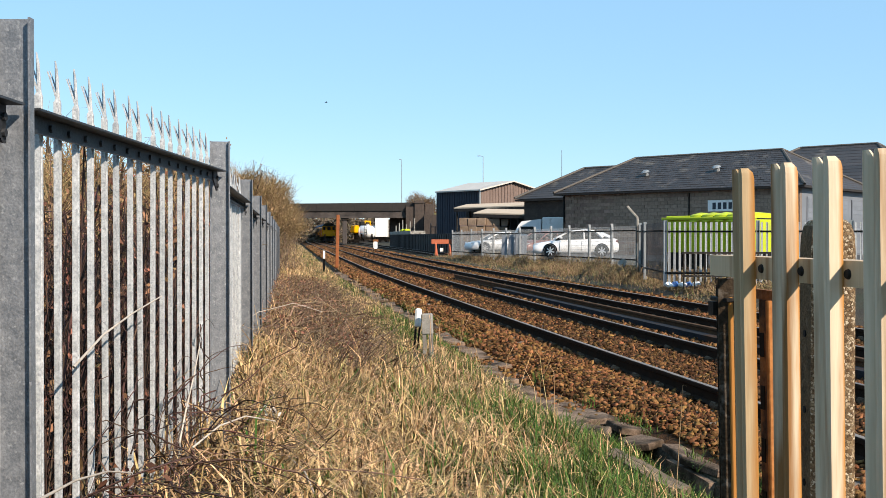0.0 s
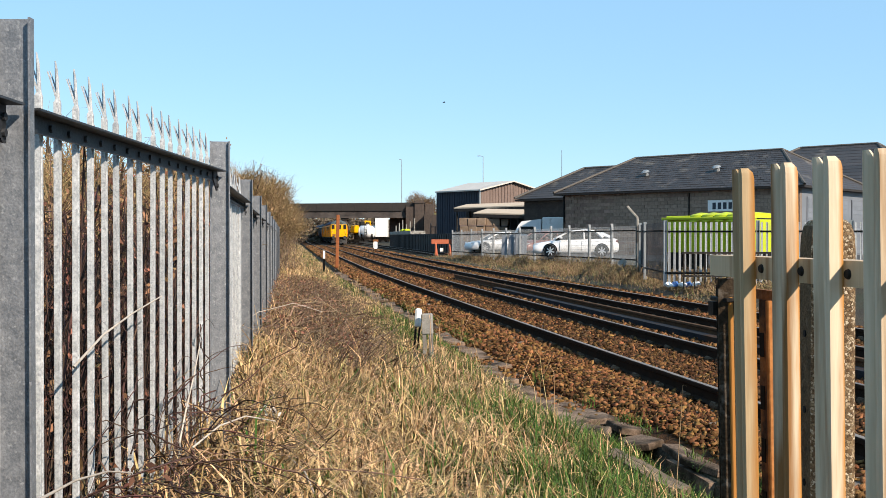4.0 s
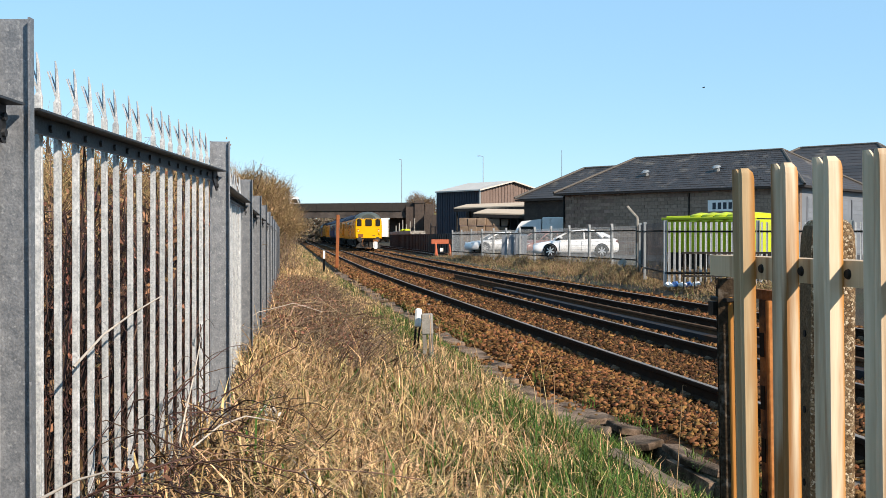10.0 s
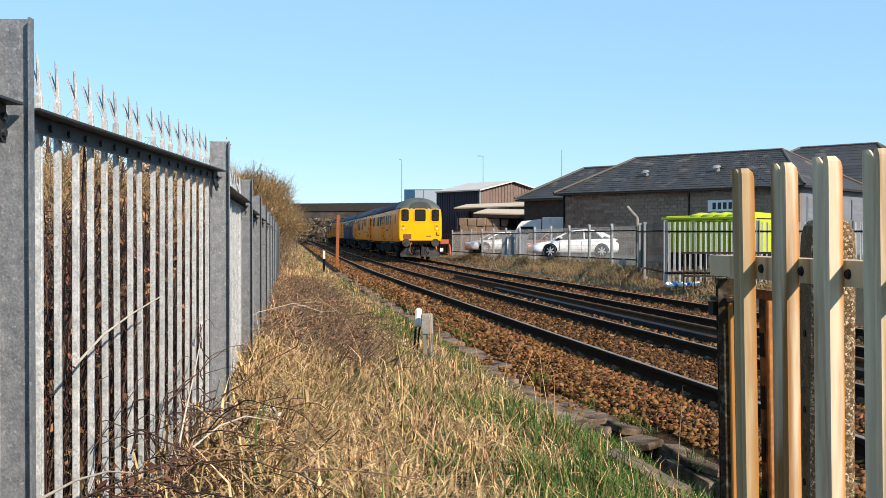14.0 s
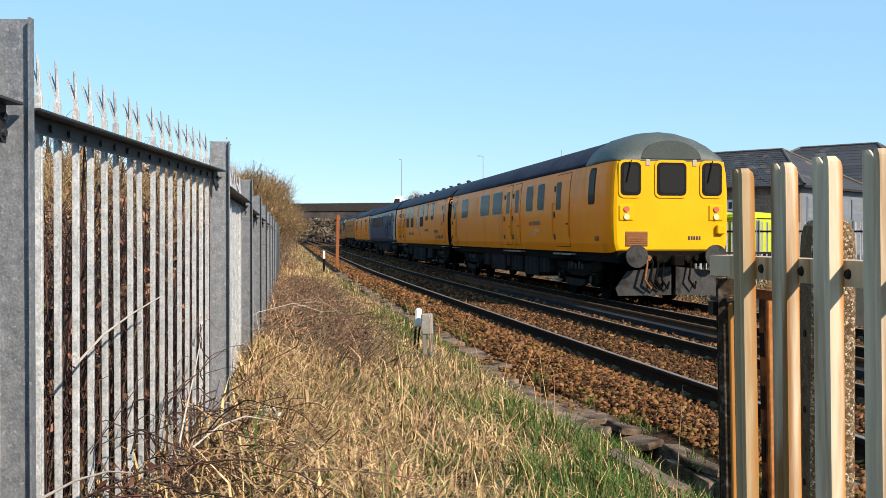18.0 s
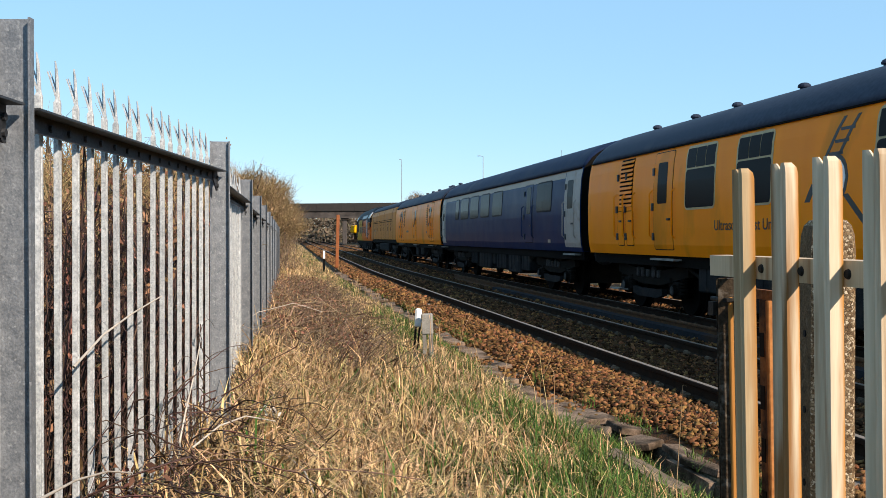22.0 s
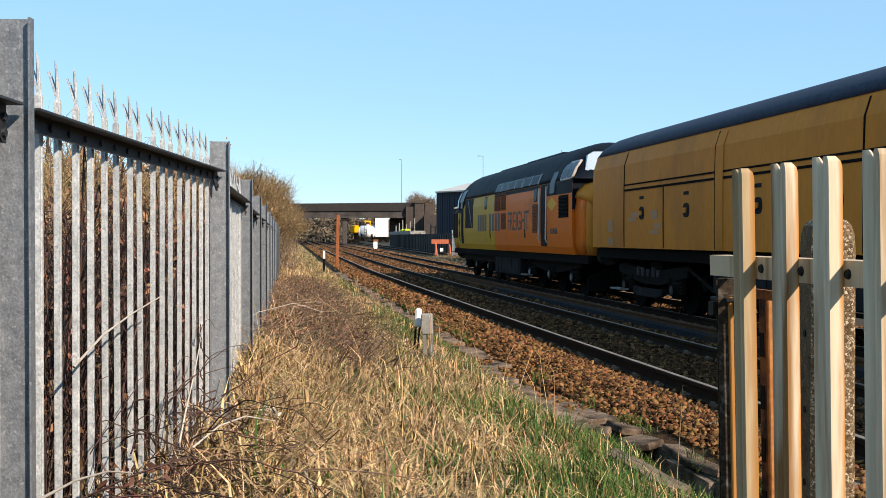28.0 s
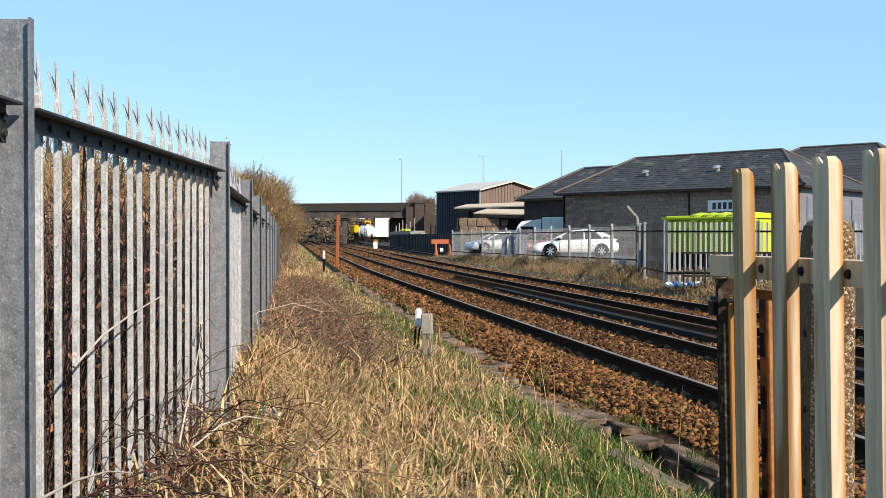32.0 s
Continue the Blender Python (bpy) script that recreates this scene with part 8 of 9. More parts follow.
        part("notice", bm, M_COACHCREAM, front)
    bm = bmesh.new()
    box(bm, L / 2 - 0.03, -1.02, 1.24, L / 2 + 0.012, -0.52, 1.56, 0.01)
    v = part("grille", bm, M_RUST, front, "rust-brown ventilation grille")
    for i in range(7):
        bm = bmesh.new()
        box(bm, L / 2 + 0.012, -1.0, 1.27 + i * 0.04, L / 2 + 0.024, -0.54, 1.29 + i * 0.04)
        part("slat", bm, M_RUST, v)
    bm = bmesh.new()
    box(bm, L / 2 - 0.03, 1.0, 1.5, L / 2 + 0.1, 1.18, 1.7, 0.02)
    part("lamp_bracket", bm, M_YELLOW_END, front)
    bm = bmesh.new()
    for i in range(5):
        box(bm, L / 2 - 0.02, 0.38 + i * 0.06, 1.38, L / 2 + 0.006, 0.42 + i * 0.06, 1.46)
    part("lettering", bm, M_LETTER, front, "small dark plain bars")
    # skirt gear: buffer beam, ploughs, hoses
    bm = bmesh.new()
    box(bm, L / 2 - 0.12, -1.22, 0.88, L / 2 + 0.06, 1.22, 1.14, 0.02)
    beam = part("buffer_beam", bm, M_UNDER, t, "black buffer beam")
    for y in (-0.55, -0.32, 0.3, 0.52):
        bm = bmesh.new()
        cyl(bm, (L / 2 + 0.05, y, 1.0), (L / 2 + 0.16, y, 1.0), 0.06, 10)
        part("hose_cock", fixed(bm), M_RUST if y < -0.5 else M_GEAR, beam)
    bm = bmesh.new()
    for s in (-1, 1):
        pts = [(s * 0.05, 0.22), (s * 1.15, 0.2), (s * 1.2, 0.36), (s * 0.95, 0.72), (s * 0.05, 0.82)]
        loft(bm, [[(L / 2 - 0.1 + 0.0 * y + (0.25 - 0.18 * abs(y)), y, z) for y, z in pts], [(L / 2 - 0.14 + (0.25 - 0.18 * abs(y)), y, z) for y, z in pts]])
    part("snow_plough", fixed(bm), M_PLOUGH, t, "scuffed grey ploughshare under the buffers")
    for y, m in ((-0.62, M_RUST), (-0.5, M_UNDER), (-0.38, M_UNDER), (-0.25, M_UNDER), (0.35, M_UNDER)):
        bm = bmesh.new()
        tube(bm, [(L / 2 + 0.08, y, 1.05), (L / 2 + 0.2, y + 0.02, 0.9), (L / 2 + 0.24, y - 0.05, 0.55), (L / 2 + 0.2, y + 0.1, 0.36), (L / 2 + 0.12, y + 0.16, 0.5)], 0.024, 6)
        part("brake_hose", bm, m, t)
    for s in (-1, 1):
        coach_door(t, L, 2.95, 4.2, s, M_YELLOW, win=(3.68, 4.1, 2.12, 2.8))
        coach_door(t, L, 7.9, 8.75, s, M_YELLOW, win=(8.1, 8.55, 2.15, 2.8))
        coach_door(t, L, 9.0, 9.85, s, M_YELLOW, win=(9.25, 9.65, 2.15, 2.8))
        coach_door(t, L, 18.3, 19.1, s, M_YELLOW, win=(18.5, 18.9, 2.15, 2.8))
        for x0, x1 in ((5.3, 5.95), (6.5, 7.2), (10.35, 11.65), (12.25, 13.65), (16.0, 17.2)):
            window(t, L, x0, x1, 2.16, 2.84, s, r=0.1, frame_mat=M_WINRIM)
        window(t, L, 1.05, 1.45, 2.2, 2.94, s, r=0.06)
        part("blanked_window", fixed(patch(bmesh.new(), L, 14.3, 15.4, 2.18, 2.84, 0.008, s, 0.1)), M_YELLOW, t, "yellow plated-over window")
        bars(t, L, 5.65, 6.9, 1.76, 1.87, s, M_LETTER, 12)
        for a, b, z0, z1 in ((5.8, 6.25, 1.575, 1.66), (6.15, 6.75, 1.49, 1.57)):
            part("emblem", fixed(patch(bmesh.new(), L, a, b, z0, z1, 0.0035, s, thick=0.01)), M_PINK, t, "faded coral emblem")
        bars(t, L, 0.75, 1.05, 1.36, 1.46, s, M_LETTER, 4)
    gangway(t, L, -1)
    running_gear(t, L, (L / 2 - 3.2, -L / 2 + 3.2), (-1.3, 1.3), GAUGE_BOX)
    return t


def survey_coach():
    L = LENGTHS[1][1] - LENGTHS[1][0]
    t = thing("survey_coach", Matrix(), "yellow survey coach with opening windows and roof ventilators", "railway coach", "vehicles of the train")
    body_shell(t, L, M_YELLOW, M_ROOF)
    for s in (-1, 1):
        coach_door(t, L, 0.6, 1.35, s, M_YELLOW, win=(0.8, 1.15, 2.05, 2.8))
        coach_door(t, L, 14.95, 15.85, s, M_YELLOW, win=(15.2, 15.65, 2.05, 2.8))
        for x0, x1 in ((4.1, 4.85), (6.0, 6.7)):
            window(t, L, x0, x1, 2.24, 2.93, s, r=0.07)
        for x0, x1 in ((7.5, 8.7), (11.3, 12.4), (13.2, 14.35)):
            window(t, L, x0, x1, 1.94, 2.96, s, vent=0.34, frame_mat=M_WINRIM, r=0.07)
        louvre(t, L, 17.0, 17.75, 2.04, 3.0, s, M_YELLOW, 11)
        coach_door(t, L, 16.95, 17.35, s, M_YELLOW, 1.28, 1.95)
        coach_door(t, L, 17.5, 17.85, s, M_YELLOW, 1.28, 1.95)
        words(t, L, "Improving", 3.9, 2.55, 1.62, 0.24, s)
        words(t, L, "Your Railway", 3.45, 1.65, 1.36, 0.24, s)
        bars(t, L, 5.75, 7.0, 1.69, 1.80, s, M_LETTER, 12)
        words(t, L, "Ultrasonic Test Unit", 13.2, 11.1, 1.55, 0.24, s)
        for a, b, z0, z1 in ((5.9, 6.3, 1.495, 1.57), (6.25, 6.8, 1.41, 1.49)):
            part("emblem", fixed(patch(bmesh.new(), L, a, b, z0, z1, 0.0035, s, thick=0.01)), M_PINK, t, "faded coral emblem")
        # ladder and round magnifier emblem
        bm = bmesh.new()
        slash(bm, L, 9.14, 2.96, 9.74, 2.2, 0.07, s)
        slash(bm, L, 9.46, 2.96, 10.12, 2.1, 0.07, s)
        slash(bm, L, 10.1, 2.14, 10.28, 1.9, 0.13, s)
        for i in range(5):
            x = 9.2 + i * 0.12
            patch(bm, L, x, x + 0.32, 2.78 - i * 0.15, 2.82 - i * 0.15, 0.004, s, thick=0.01)
        slash(bm, L, 8.74, 1.46, 9.36, 1.98, 0.13, s)
        patch(bm, L, 9.3, 9.95, 1.88, 2.5, 0.0035, s, 0.3, thick=0.01)
        e = part("emblem", fixed(bm), M_LETTER, t, "black ladder and lens emblem")
        part("disc", fixed(patch(bmesh.new(), L, 9.36, 9.89, 1.94, 2.44, 0.006, s, 0.24, thick=0.01)), M_WHITE, e)
        for a, b, z0, z1 in ((9.5, 9.76, 2.03, 2.09), (9.58, 9.68, 2.1, 2.26), (9.5, 9.76, 2.27, 2.34)):
            part("motif", fixed(patch(bmesh.new(), L, a, b, z0, z1, 0.009, s, 0.01, thick=0.01)), M_LETTER, e)
    roof_vents(t, L, (1.0, 3.4, 5.6, 7.9, 10.1, 12.3, 14.6, 16.4, 18.4), M_ROOF)
    gangway(t, L, 1)
    gangway(t, L, -1)
    running_gear(t, L, (L / 2 - 3.1, -L / 2 + 3.1), (-1.3, 1.3), [(5.6, 7.0, 0.6, 0.45, 0.95), (8.0, 10.2, 0.5, 0.28, 0.95), (10.3, 12.4, 0.5, 0.28, 0.95), (13.2, 14.2, 0.6, 0.5, 0.95)])
    def end_plate(name, y0, y1, z0, z1, mat_, label=""):
        bm = bmesh.new()
        box(bm, L / 2 + 0.014, y0, z0, L / 2 + 0.045, y1, z1, 0.006)
        return part(name, bm, mat_, t, label)
    end_plate("end_sign", -1.26, -0.98, 2.48, 2.70, M_ROOF, "dark end notice panel")
    end_plate("sign_bars", -1.22, -1.02, 2.60, 2.63, M_COACHCREAM)
    end_plate("end_cover", -1.24, -1.0, 1.98, 2.22, M_POST_RUST, "orange-brown end cover")
    end_plate("end_rail", -1.26, -0.6, 3.0, 3.03, M_REDBUFFER, "red rail above the gangway")
    end_plate("cable_socket", -1.2, -1.05, 1.62, 1.78, M_GALV)
    end_plate("end_label", -1.22, -1.06, 1.16, 1.24, M_COACHCREAM)
    cu = bpy.data.curves.new("words", "FONT")
    cu.body, cu.size, cu.extrude = "C1", 0.24, 0.002
    tmp = bpy.data.objects.new("words", cu)
    me = bpy.data.meshes.new_from_object(tmp)
    bpy.data.objects.remove(tmp)
    bpy.data.curves.remove(cu)
    me.materials.clear()
    me.materials.append(M_WHITE)
    me.transform(pose(L / 2 + 0.018, -1.27, 2.76, 90, 0, 90))
    share("coach_mark", me, t, Matrix(), "white painted coach mark")
    return t


def blue_coach():
    L = LENGTHS[2][1] - LENGTHS[2][0]
    t = thing("blue_coach", Matrix(), "dark blue coach with cream stripe and white doors", "railway coach", "vehicles of the train")
    body_shell(t, L, M_BLUE, M_BLUEROOF)
    for s in (-1, 1):
        part("stripe", fixed(patch(bmesh.new(), L, 1.35, L - 0.95, 2.87, 3.02, 0.003, s, thick=0.01)), M_COACHCREAM, t, "cream stripe below the roof")
        part("orange_line", fixed(patch(bmesh.new(), L, 0.1, L - 0.1, 3.022, 3.04, 0.006, s, thick=0.01)), M_RUST, t)
        for a, b in ((0.02, 1.3), (L - 0.9, L - 0.02)):
            bm = patch(bmesh.new(), L, a, b, 1.2, 3.02, 0.004, s, thick=0.02)
            part("end_panel", fixed(bm), M_OFFWHITE, t, "off-white vestibule panel")
        coach_door(t, L, 0.45, 1.2, s, M_OFFWHITE, win=(0.6, 1.05, 2.12, 2.8))
        coach_door(t, L, L - 0.82, L - 0.12, s, M_OFFWHITE, win=(L - 0.68, L - 0.27, 2.12, 2.8))
        coach_door(t, L, 4.4, 5.3, s, M_BLUE, 1.3, 2.88, win=(4.6, 5.05, 2.08, 2.82))
        for x0, x1 in ((2.5, 3.95), (8.2, 9.6), (10.15, 11.5), (11.95, 13.4), (13.8, 15.3), (15.75, 16.45)):
            window(t, L, x0, x1, 2.13, 2.86, s, r=0.1)
        bm = patch(bmesh.new(), L, 2.6, 2.85, 1.3, 1.38, 0.004, s, thick=0.01)
        part("label_plate", fixed(bm), M_COACHCREAM, t)
    gangway(t, L, 1)
    gangway(t, L, -1)
    running_gear(t, L, (L / 2 - 3.2, -L / 2 + 3.2), (-1.3, 1.3), GAUGE_BOX + [(13.2, 14.0, 0.6, 0.5, 0.95)])
    return t


def brake_van():
    L = LENGTHS[3][1] - LENGTHS[3][0]
    t = thing("equipment_van", Matrix(), "yellow equipment van with double doors and louvres", "railway van", "vehicles of the train")
    body_shell(t, L, M_YELLOW, M_ROOF)
    for s in (-1, 1):
        coach_door(t, L, 2.0, 2.6, s, M_YELLOW)
        coach_door(t, L, 2.65, 3.3, s, M_YELLOW, win=(2.85, 3.2, 2.05, 2.8))
        louvre(t, L, 3.9, 4.4, 1.93, 2.94, s, M_YELLOW, 12)
        coach_door(t, L, 8.05, 9.05, s, M_YELLOW, 1.25, 3.0, win=(8.3, 8.85, 2.06, 2.78))
        louvre(t, L, 13.3, 13.8, 1.98, 2.95, s, M_YELLOW, 12)
        coach_door(t, L, 14.2, 14.85, s, M_YELLOW, win=(14.35, 14.7, 2.05, 2.85))
        coach_door(t, L, 15.0, 15.7, s, M_YELLOW, win=(15.15, 15.5, 2.05, 2.85))
        bars(t, L, 11.5, 12.5, 1.68, 1.78, s, M_LETTER, 10)
        bars(t, L, 4.1, 4.4, 1.62, 1.7, s, M_LETTER, 4)
    roof_vents(t, L, (0.9, 3.0, 3.7, 7.2, 9.4, 11.6, 14.6), M_ROOF)
    bm = bmesh.new()
    box(bm, L / 2 + 0.02, -1.2, 2.82, L / 2 + 0.04, -1.07, 2.98)
    part("warning_sign", bm, M_YELLOW_END, t, "small yellow warning plate")
    gangway(t, L, 1)
    gangway(t, L, -1)
    running_gear(t, L, (L / 2 - 2.9, -L / 2 + 2.9), (-1.3, 1.3), [(6.4, 7.5, 0.7, 0.55, 0.95), (8.4, 9.4, 0.6, 0.5, 0.95)])
    return t


def generator_van():
    """Plain sheeted van with hinged hatches and a rounded end."""
    L = LENGTHS[4][1] - LENGTHS[4][0]
    t = thing("generator_van", Matrix(), "faded yellow sheeted van with round latches and dark roof", "railway van", "vehicles of the train")
    flat = [(1.22, 1.33), (1.6, 1.335), (2.4, 1.335), (2.9, 1.32), (3.2, 1.22)]
    ring = [(-y, z) for z, y in flat] + [(y, z) for z, y in reversed(flat)]
    bm = bmesh.new()
    loft(bm, [[(x, y * k, z) for y, z in ring] for x, k in ((-L / 2, 0.97), (-L / 2 + 0.05, 0.99), (-L / 2 + 0.2, 1), (L / 2 - 0.45, 1), (L / 2 - 0.1, 0.95), (L / 2, 0.86))])
    part("body", fixed(bm), M_VANYELLOW, t)
    arc = [(-1.23, 3.19), (-1.1, 3.38), (-0.85, 3.55), (-0.45, 3.68), (0, 3.72), (0.45, 3.68), (0.85, 3.55), (1.1, 3.38), (1.23, 3.19)]
    bm = bmesh.new()
    loft(bm, [[(x, y * k, 3.2 + (z - 3.2) * q) for y, z in arc] for x, k, q in ((-L / 2 - 0.02, 0.975, 0.84), (-L / 2 + 0.12, 0.99, 0.94), (-L / 2 + 0.5, 1.004, 1), (L / 2 - 0.7, 1.004, 1), (L / 2 - 0.15, 0.95, 0.75), (L / 2, 0.86, 0.35))])
    part("roof", fixed(bm), M_ROOF, t, smooth=True)
    for s in (-1, 1):
        for z0, z1 in ((2.36, 2.4), (2.47, 2.5)):
            part("rail_strip", fixed(patch(bmesh.new(), L, 2.1, 16.6, z0, z1, 0.012, s, prof=flat)), M_UNDER, t, "black drip strip")
        for i, x in enumerate((2.1, 4.3, 6.4, 7.9, 10.0, 12.2, 14.45, 16.6)):
            z1 = 3.15 if i in (0, 3, 5, 7) else 2.36
            part("seam", fixed(patch(bmesh.new(), L, x, x + 0.035, 1.24, z1, 0.008, s, prof=flat)), M_UNDER, t)
        part("post_cover", fixed(patch(bmesh.new(), L, 11.9, 12.19, 1.24, 3.12, 0.014, s, prof=flat)), M_VANYELLOW, t)
        for x in (3.3, 5.3, 8.5, 10.7, 13.4, 15.6):
            latch = part("latch_recess", fixed(patch(bmesh.new(), L, x - 0.14, x + 0.14, 1.78, 2.03, 0.006, s, 0.1, prof=flat)), M_BLACK, t, "dark round latch recess")
            part("handle", fixed(patch(bmesh.new(), L, x - 0.03, x + 0.1, 1.86, 1.95, 0.03, s, 0.02, prof=flat)), M_VANYELLOW, latch)
            part("slot", fixed(patch(bmesh.new(), L, x - 0.11, x + 0.11, 2.17, 2.23, 0.006, s, prof=flat)), M_BLACK, t)
        for a, b, z0, z1 in ((15.9, 16.35, 1.75, 1.83), (15.75, 16.2, 1.835, 1.93), (14.75, 15.1, 1.78, 1.95), (14.6, 14.95, 1.6, 1.7), (14.7, 15.2, 1.5, 1.57)):
            part("emblem", fixed(patch(bmesh.new(), L, a, b, z0, z1, 0.004, s, prof=flat, thick=0.01)), M_FADED, t, "faded brown emblem patch")
        for a, b, z0, z1 in ((17.3, 17.6, 1.55, 1.8), (17.25, 17.65, 1.28, 1.42)):
            part("hatch", fixed(patch(bmesh.new(), L, a, b, z0, z1, 0.01, s, prof=flat)), M_FADED, t)
    running_gear(t, L, (L / 2 - 3.0, -L / 2 + 3.0), (-1.3, 1.3), [(6.0, 12.6, 0.6, 0.5, 0.95)], floor=1.2)
    return t


M_VANYELLOW = surf("sun-faded sheeting and shaded bonnet yellow", (0.50, 0.172, 0.02), (0.58, 0.21, 0.028), 0.5, 0, 0.9, 16, 0.06, (0.38, 0.14, 0.028), 0.3, 1.1, stretch=(1, 1, 0.35), vary=0.03, spec=0.05)
M_FADED = surf("faded brown vinyl", (0.33, 0.16, 0.07), (0.42, 0.21, 0.09), 0.6, 0, 3, 25, 0.0)
LOCO = [(1.02, 1.27), (1.2, 1.32), (1.6, 1.345), (2.5, 1.345), (2.82, 1.32), (3.1, 1.2), (3.3, 1.05)]


def locomotive():
    """Diesel with a bonnet at each end: lime and orange sides, black roof."""
    L = 18.4
    t = thing("diesel_locomotive", Matrix(), "orange and lime diesel locomotive with black roof", "locomotive", "vehicles of the train")
    low = [p for p in LOCO if p[0] <= 2.82]

    def skin(a, b, mat_, name, label):
        ring = [(-y, z) for z, y in low] + [(y, z) for z, y in reversed(low)]
        bm = bmesh.new()
        loft(bm, [[(L / 2 - x, y, z) for y, z in ring] for x in (a, b)])
        return part(name, fixed(bm), mat_, t, label)

    skin(1.6, 10.3, M_ORANGE, "orange_body", "orange forward half of the body")
    skin(10.303, L - 1.5, M_LIME, "lime_body", "yellow-green rear half of the body")
    half = [(1.325, 2.823), (1.27, 2.97), (1.2, 3.12), (1.1, 3.28), (0.96, 3.43), (0.8, 3.55), (0.6, 3.65), (0.4, 3.71), (0.2, 3.75), (0, 3.76)]
    bm = bmesh.new()
    loft(bm, [[(L / 2 - x, y, z) for y, z in ((-1.345, 2.1), (1.345, 2.1), (1.345, 2.5), (1.325, 2.822), (-1.325, 2.822), (-1.345, 2.5))] for x in (1.575, 1.597)])
    part("cab_front", fixed(bm), M_LOCOBLACK, t, "black cab front above the bonnet")
    up = [(-y, z) for y, z in half] + [(y, z) for y, z in reversed(half[:-1])]
    bm = bmesh.new()
    loft(bm, [[(L / 2 - x, y, 2.823 + (z - 2.823) * k * 1.06) for y, z in up] for x, k in
              ((1.42, 0.03), (1.52, 0.18), (1.72, 0.46), (1.92, 0.72), (2.05, 0.84), (2.35, 0.95), (2.8, 1.0), (L - 2.5, 1.0), (L - 2.1, 0.985), (L - 1.8, 0.94), (L - 1.6, 0.83), (L - 1.46, 0.6), (L - 1.38, 0.03))])
    roof = part("roof", fixed(bm), M_LOCOBLACK, t, "black rounded roof", smooth=True)
    # roof ridges and exhausts
    for a, b, y in ((5.2, 9.2, 0.55), (9.6, 13.2, 0.5)):
        bm = bmesh.new()
        box(bm, L / 2 - b, -y, 3.66, L / 2 - a, y, 3.775, 0.04)
        part("roof_hatch", bm, M_LOCOBLACK, roof)
    for end, paint in ((1, M_ORANGE), (-1, M_LIME)):
        cut = 0.6 if end > 0 else -0.22
        nose = [(-1.22, 1.02), (-1.28, 1.3), (-1.28, 2.1), (-1.24, 2.42), (-1.06, 2.62), (-0.6, 2.72), (0.6, 2.72), (1.06, 2.62), (1.24, 2.42), (1.28, 2.1), (1.28, 1.3), (1.22, 1.02)]
        # black top over the bonnet
        cap = [(-1.284, 2.34), (-1.25, 2.46), (-1.08, 2.66), (-0.6, 2.78), (0.6, 2.78), (1.08, 2.66), (1.25, 2.46), (1.284, 2.34)]
        bm = bmesh.new()
        loft(bm, [[(end * (L / 2 - x), y * k, z - d) for y, z in cap] for x, k, d in ((1.62, 1.003, -0.04), (0.9 + cut * 0.6, 0.995, 0.0), (0.32 + cut, 0.975, 0.04), (0.12 + cut, 0.95, 0.08), (0.03 + cut, 0.90, 0.16))])
        # Front bonnet top and end: duller yellow paints in the van's shade.
        part("bonnet_top", fixed(bm), M_LOCOBLACK if end < 0 else M_VANYELLOW, t, "rounded bonnet top", smooth=True)
        bm = bmesh.new()
        loft(bm, [[(end * (L / 2 - x), y * k, 1.02 + (z - 1.02) * q) for y, z in nose] for x, k, q in ((1.62, 1.0, 1.0), (0.7 + cut * 0.6, 0.985, 0.985), (0.32 + cut, 0.96, 0.97))])
        part("nose", fixed(bm), paint, t, "rounded bonnet end", smooth=True)
        bm = bmesh.new()
        loft(bm, [[(end * (L / 2 - x), y * k, 1.02 + (z - 1.02) * q) for y, z in nose] for x, k, q in ((0.318 + cut, 0.958, 0.969), (0.2 + cut, 0.952, 0.966), (0.10 + cut, 0.94, 0.958), (0.04 + cut, 0.915, 0.94), (0.012 + cut, 0.88, 0.915), (cut, 0.83, 0.89))])
        part("nose_end", fixed(bm), M_VANYELLOW if end > 0 else M_LOCOBLACK, t, "blunt bonnet end", smooth=True)
        bm = bmesh.new()
        box(bm, end * (L / 2 - cut - 0.02) - 0.02, -0.45, 1.2, end * (L / 2 - cut - 0.02) + 0.02, 0.45, 2.3, 0.02)
        part("nose_door", fixed(bm), M_YELLOW_END if end > 0 else M_UNDER, t)
        # brake hoses and coupling hook hang from the nose
        for y, r in ((-0.62, 0.03), (-0.4, 0.026), (0.42, 0.03)):
            bm = bmesh.new()
            e = end * (L / 2 - cut)
            tube(bm, [(e, y, 1.05), (e + end * 0.16, y, 0.98), (e + end * 0.2, y - 0.03, 0.7), (e + end * 0.1, y - 0.06, 0.5), (e - end * 0.05, y - 0.02, 0.62)], r, 6)
            part("hose", bm, M_UNDER, t, smooth=True)
        # windscreens over the bonnet
        for y0, y1 in ((-1.06, -0.03), (0.03, 1.06)):
            bm = bmesh.new()
            o = end * 0.05
            ring = []
            for u, v in ((0.1, 0), (0.9, 0), (1, 0.12), (1, 0.86), (0.88, 1), (0.14, 1), (0, 0.86), (0, 0.12)):
                wide = 1 - 0.2 * v
                yy = (y0 + (y1 - y0) * u) * wide
                ring.append((end * (L / 2 - 1.40 - 0.22 * (yy / 1.05) ** 2 - 0.40 * v), yy, 2.90 + 0.60 * v))
            loft(bm, [[(x + o, y, z) for x, y, z in ring], [(x - o, y, z) for x, y, z in ring]])
            part("windscreen", fixed(bm), M_GLARE if end > 0 else M_GLASS, t, "windscreen coloured pale for sky glare" if end > 0 else "")
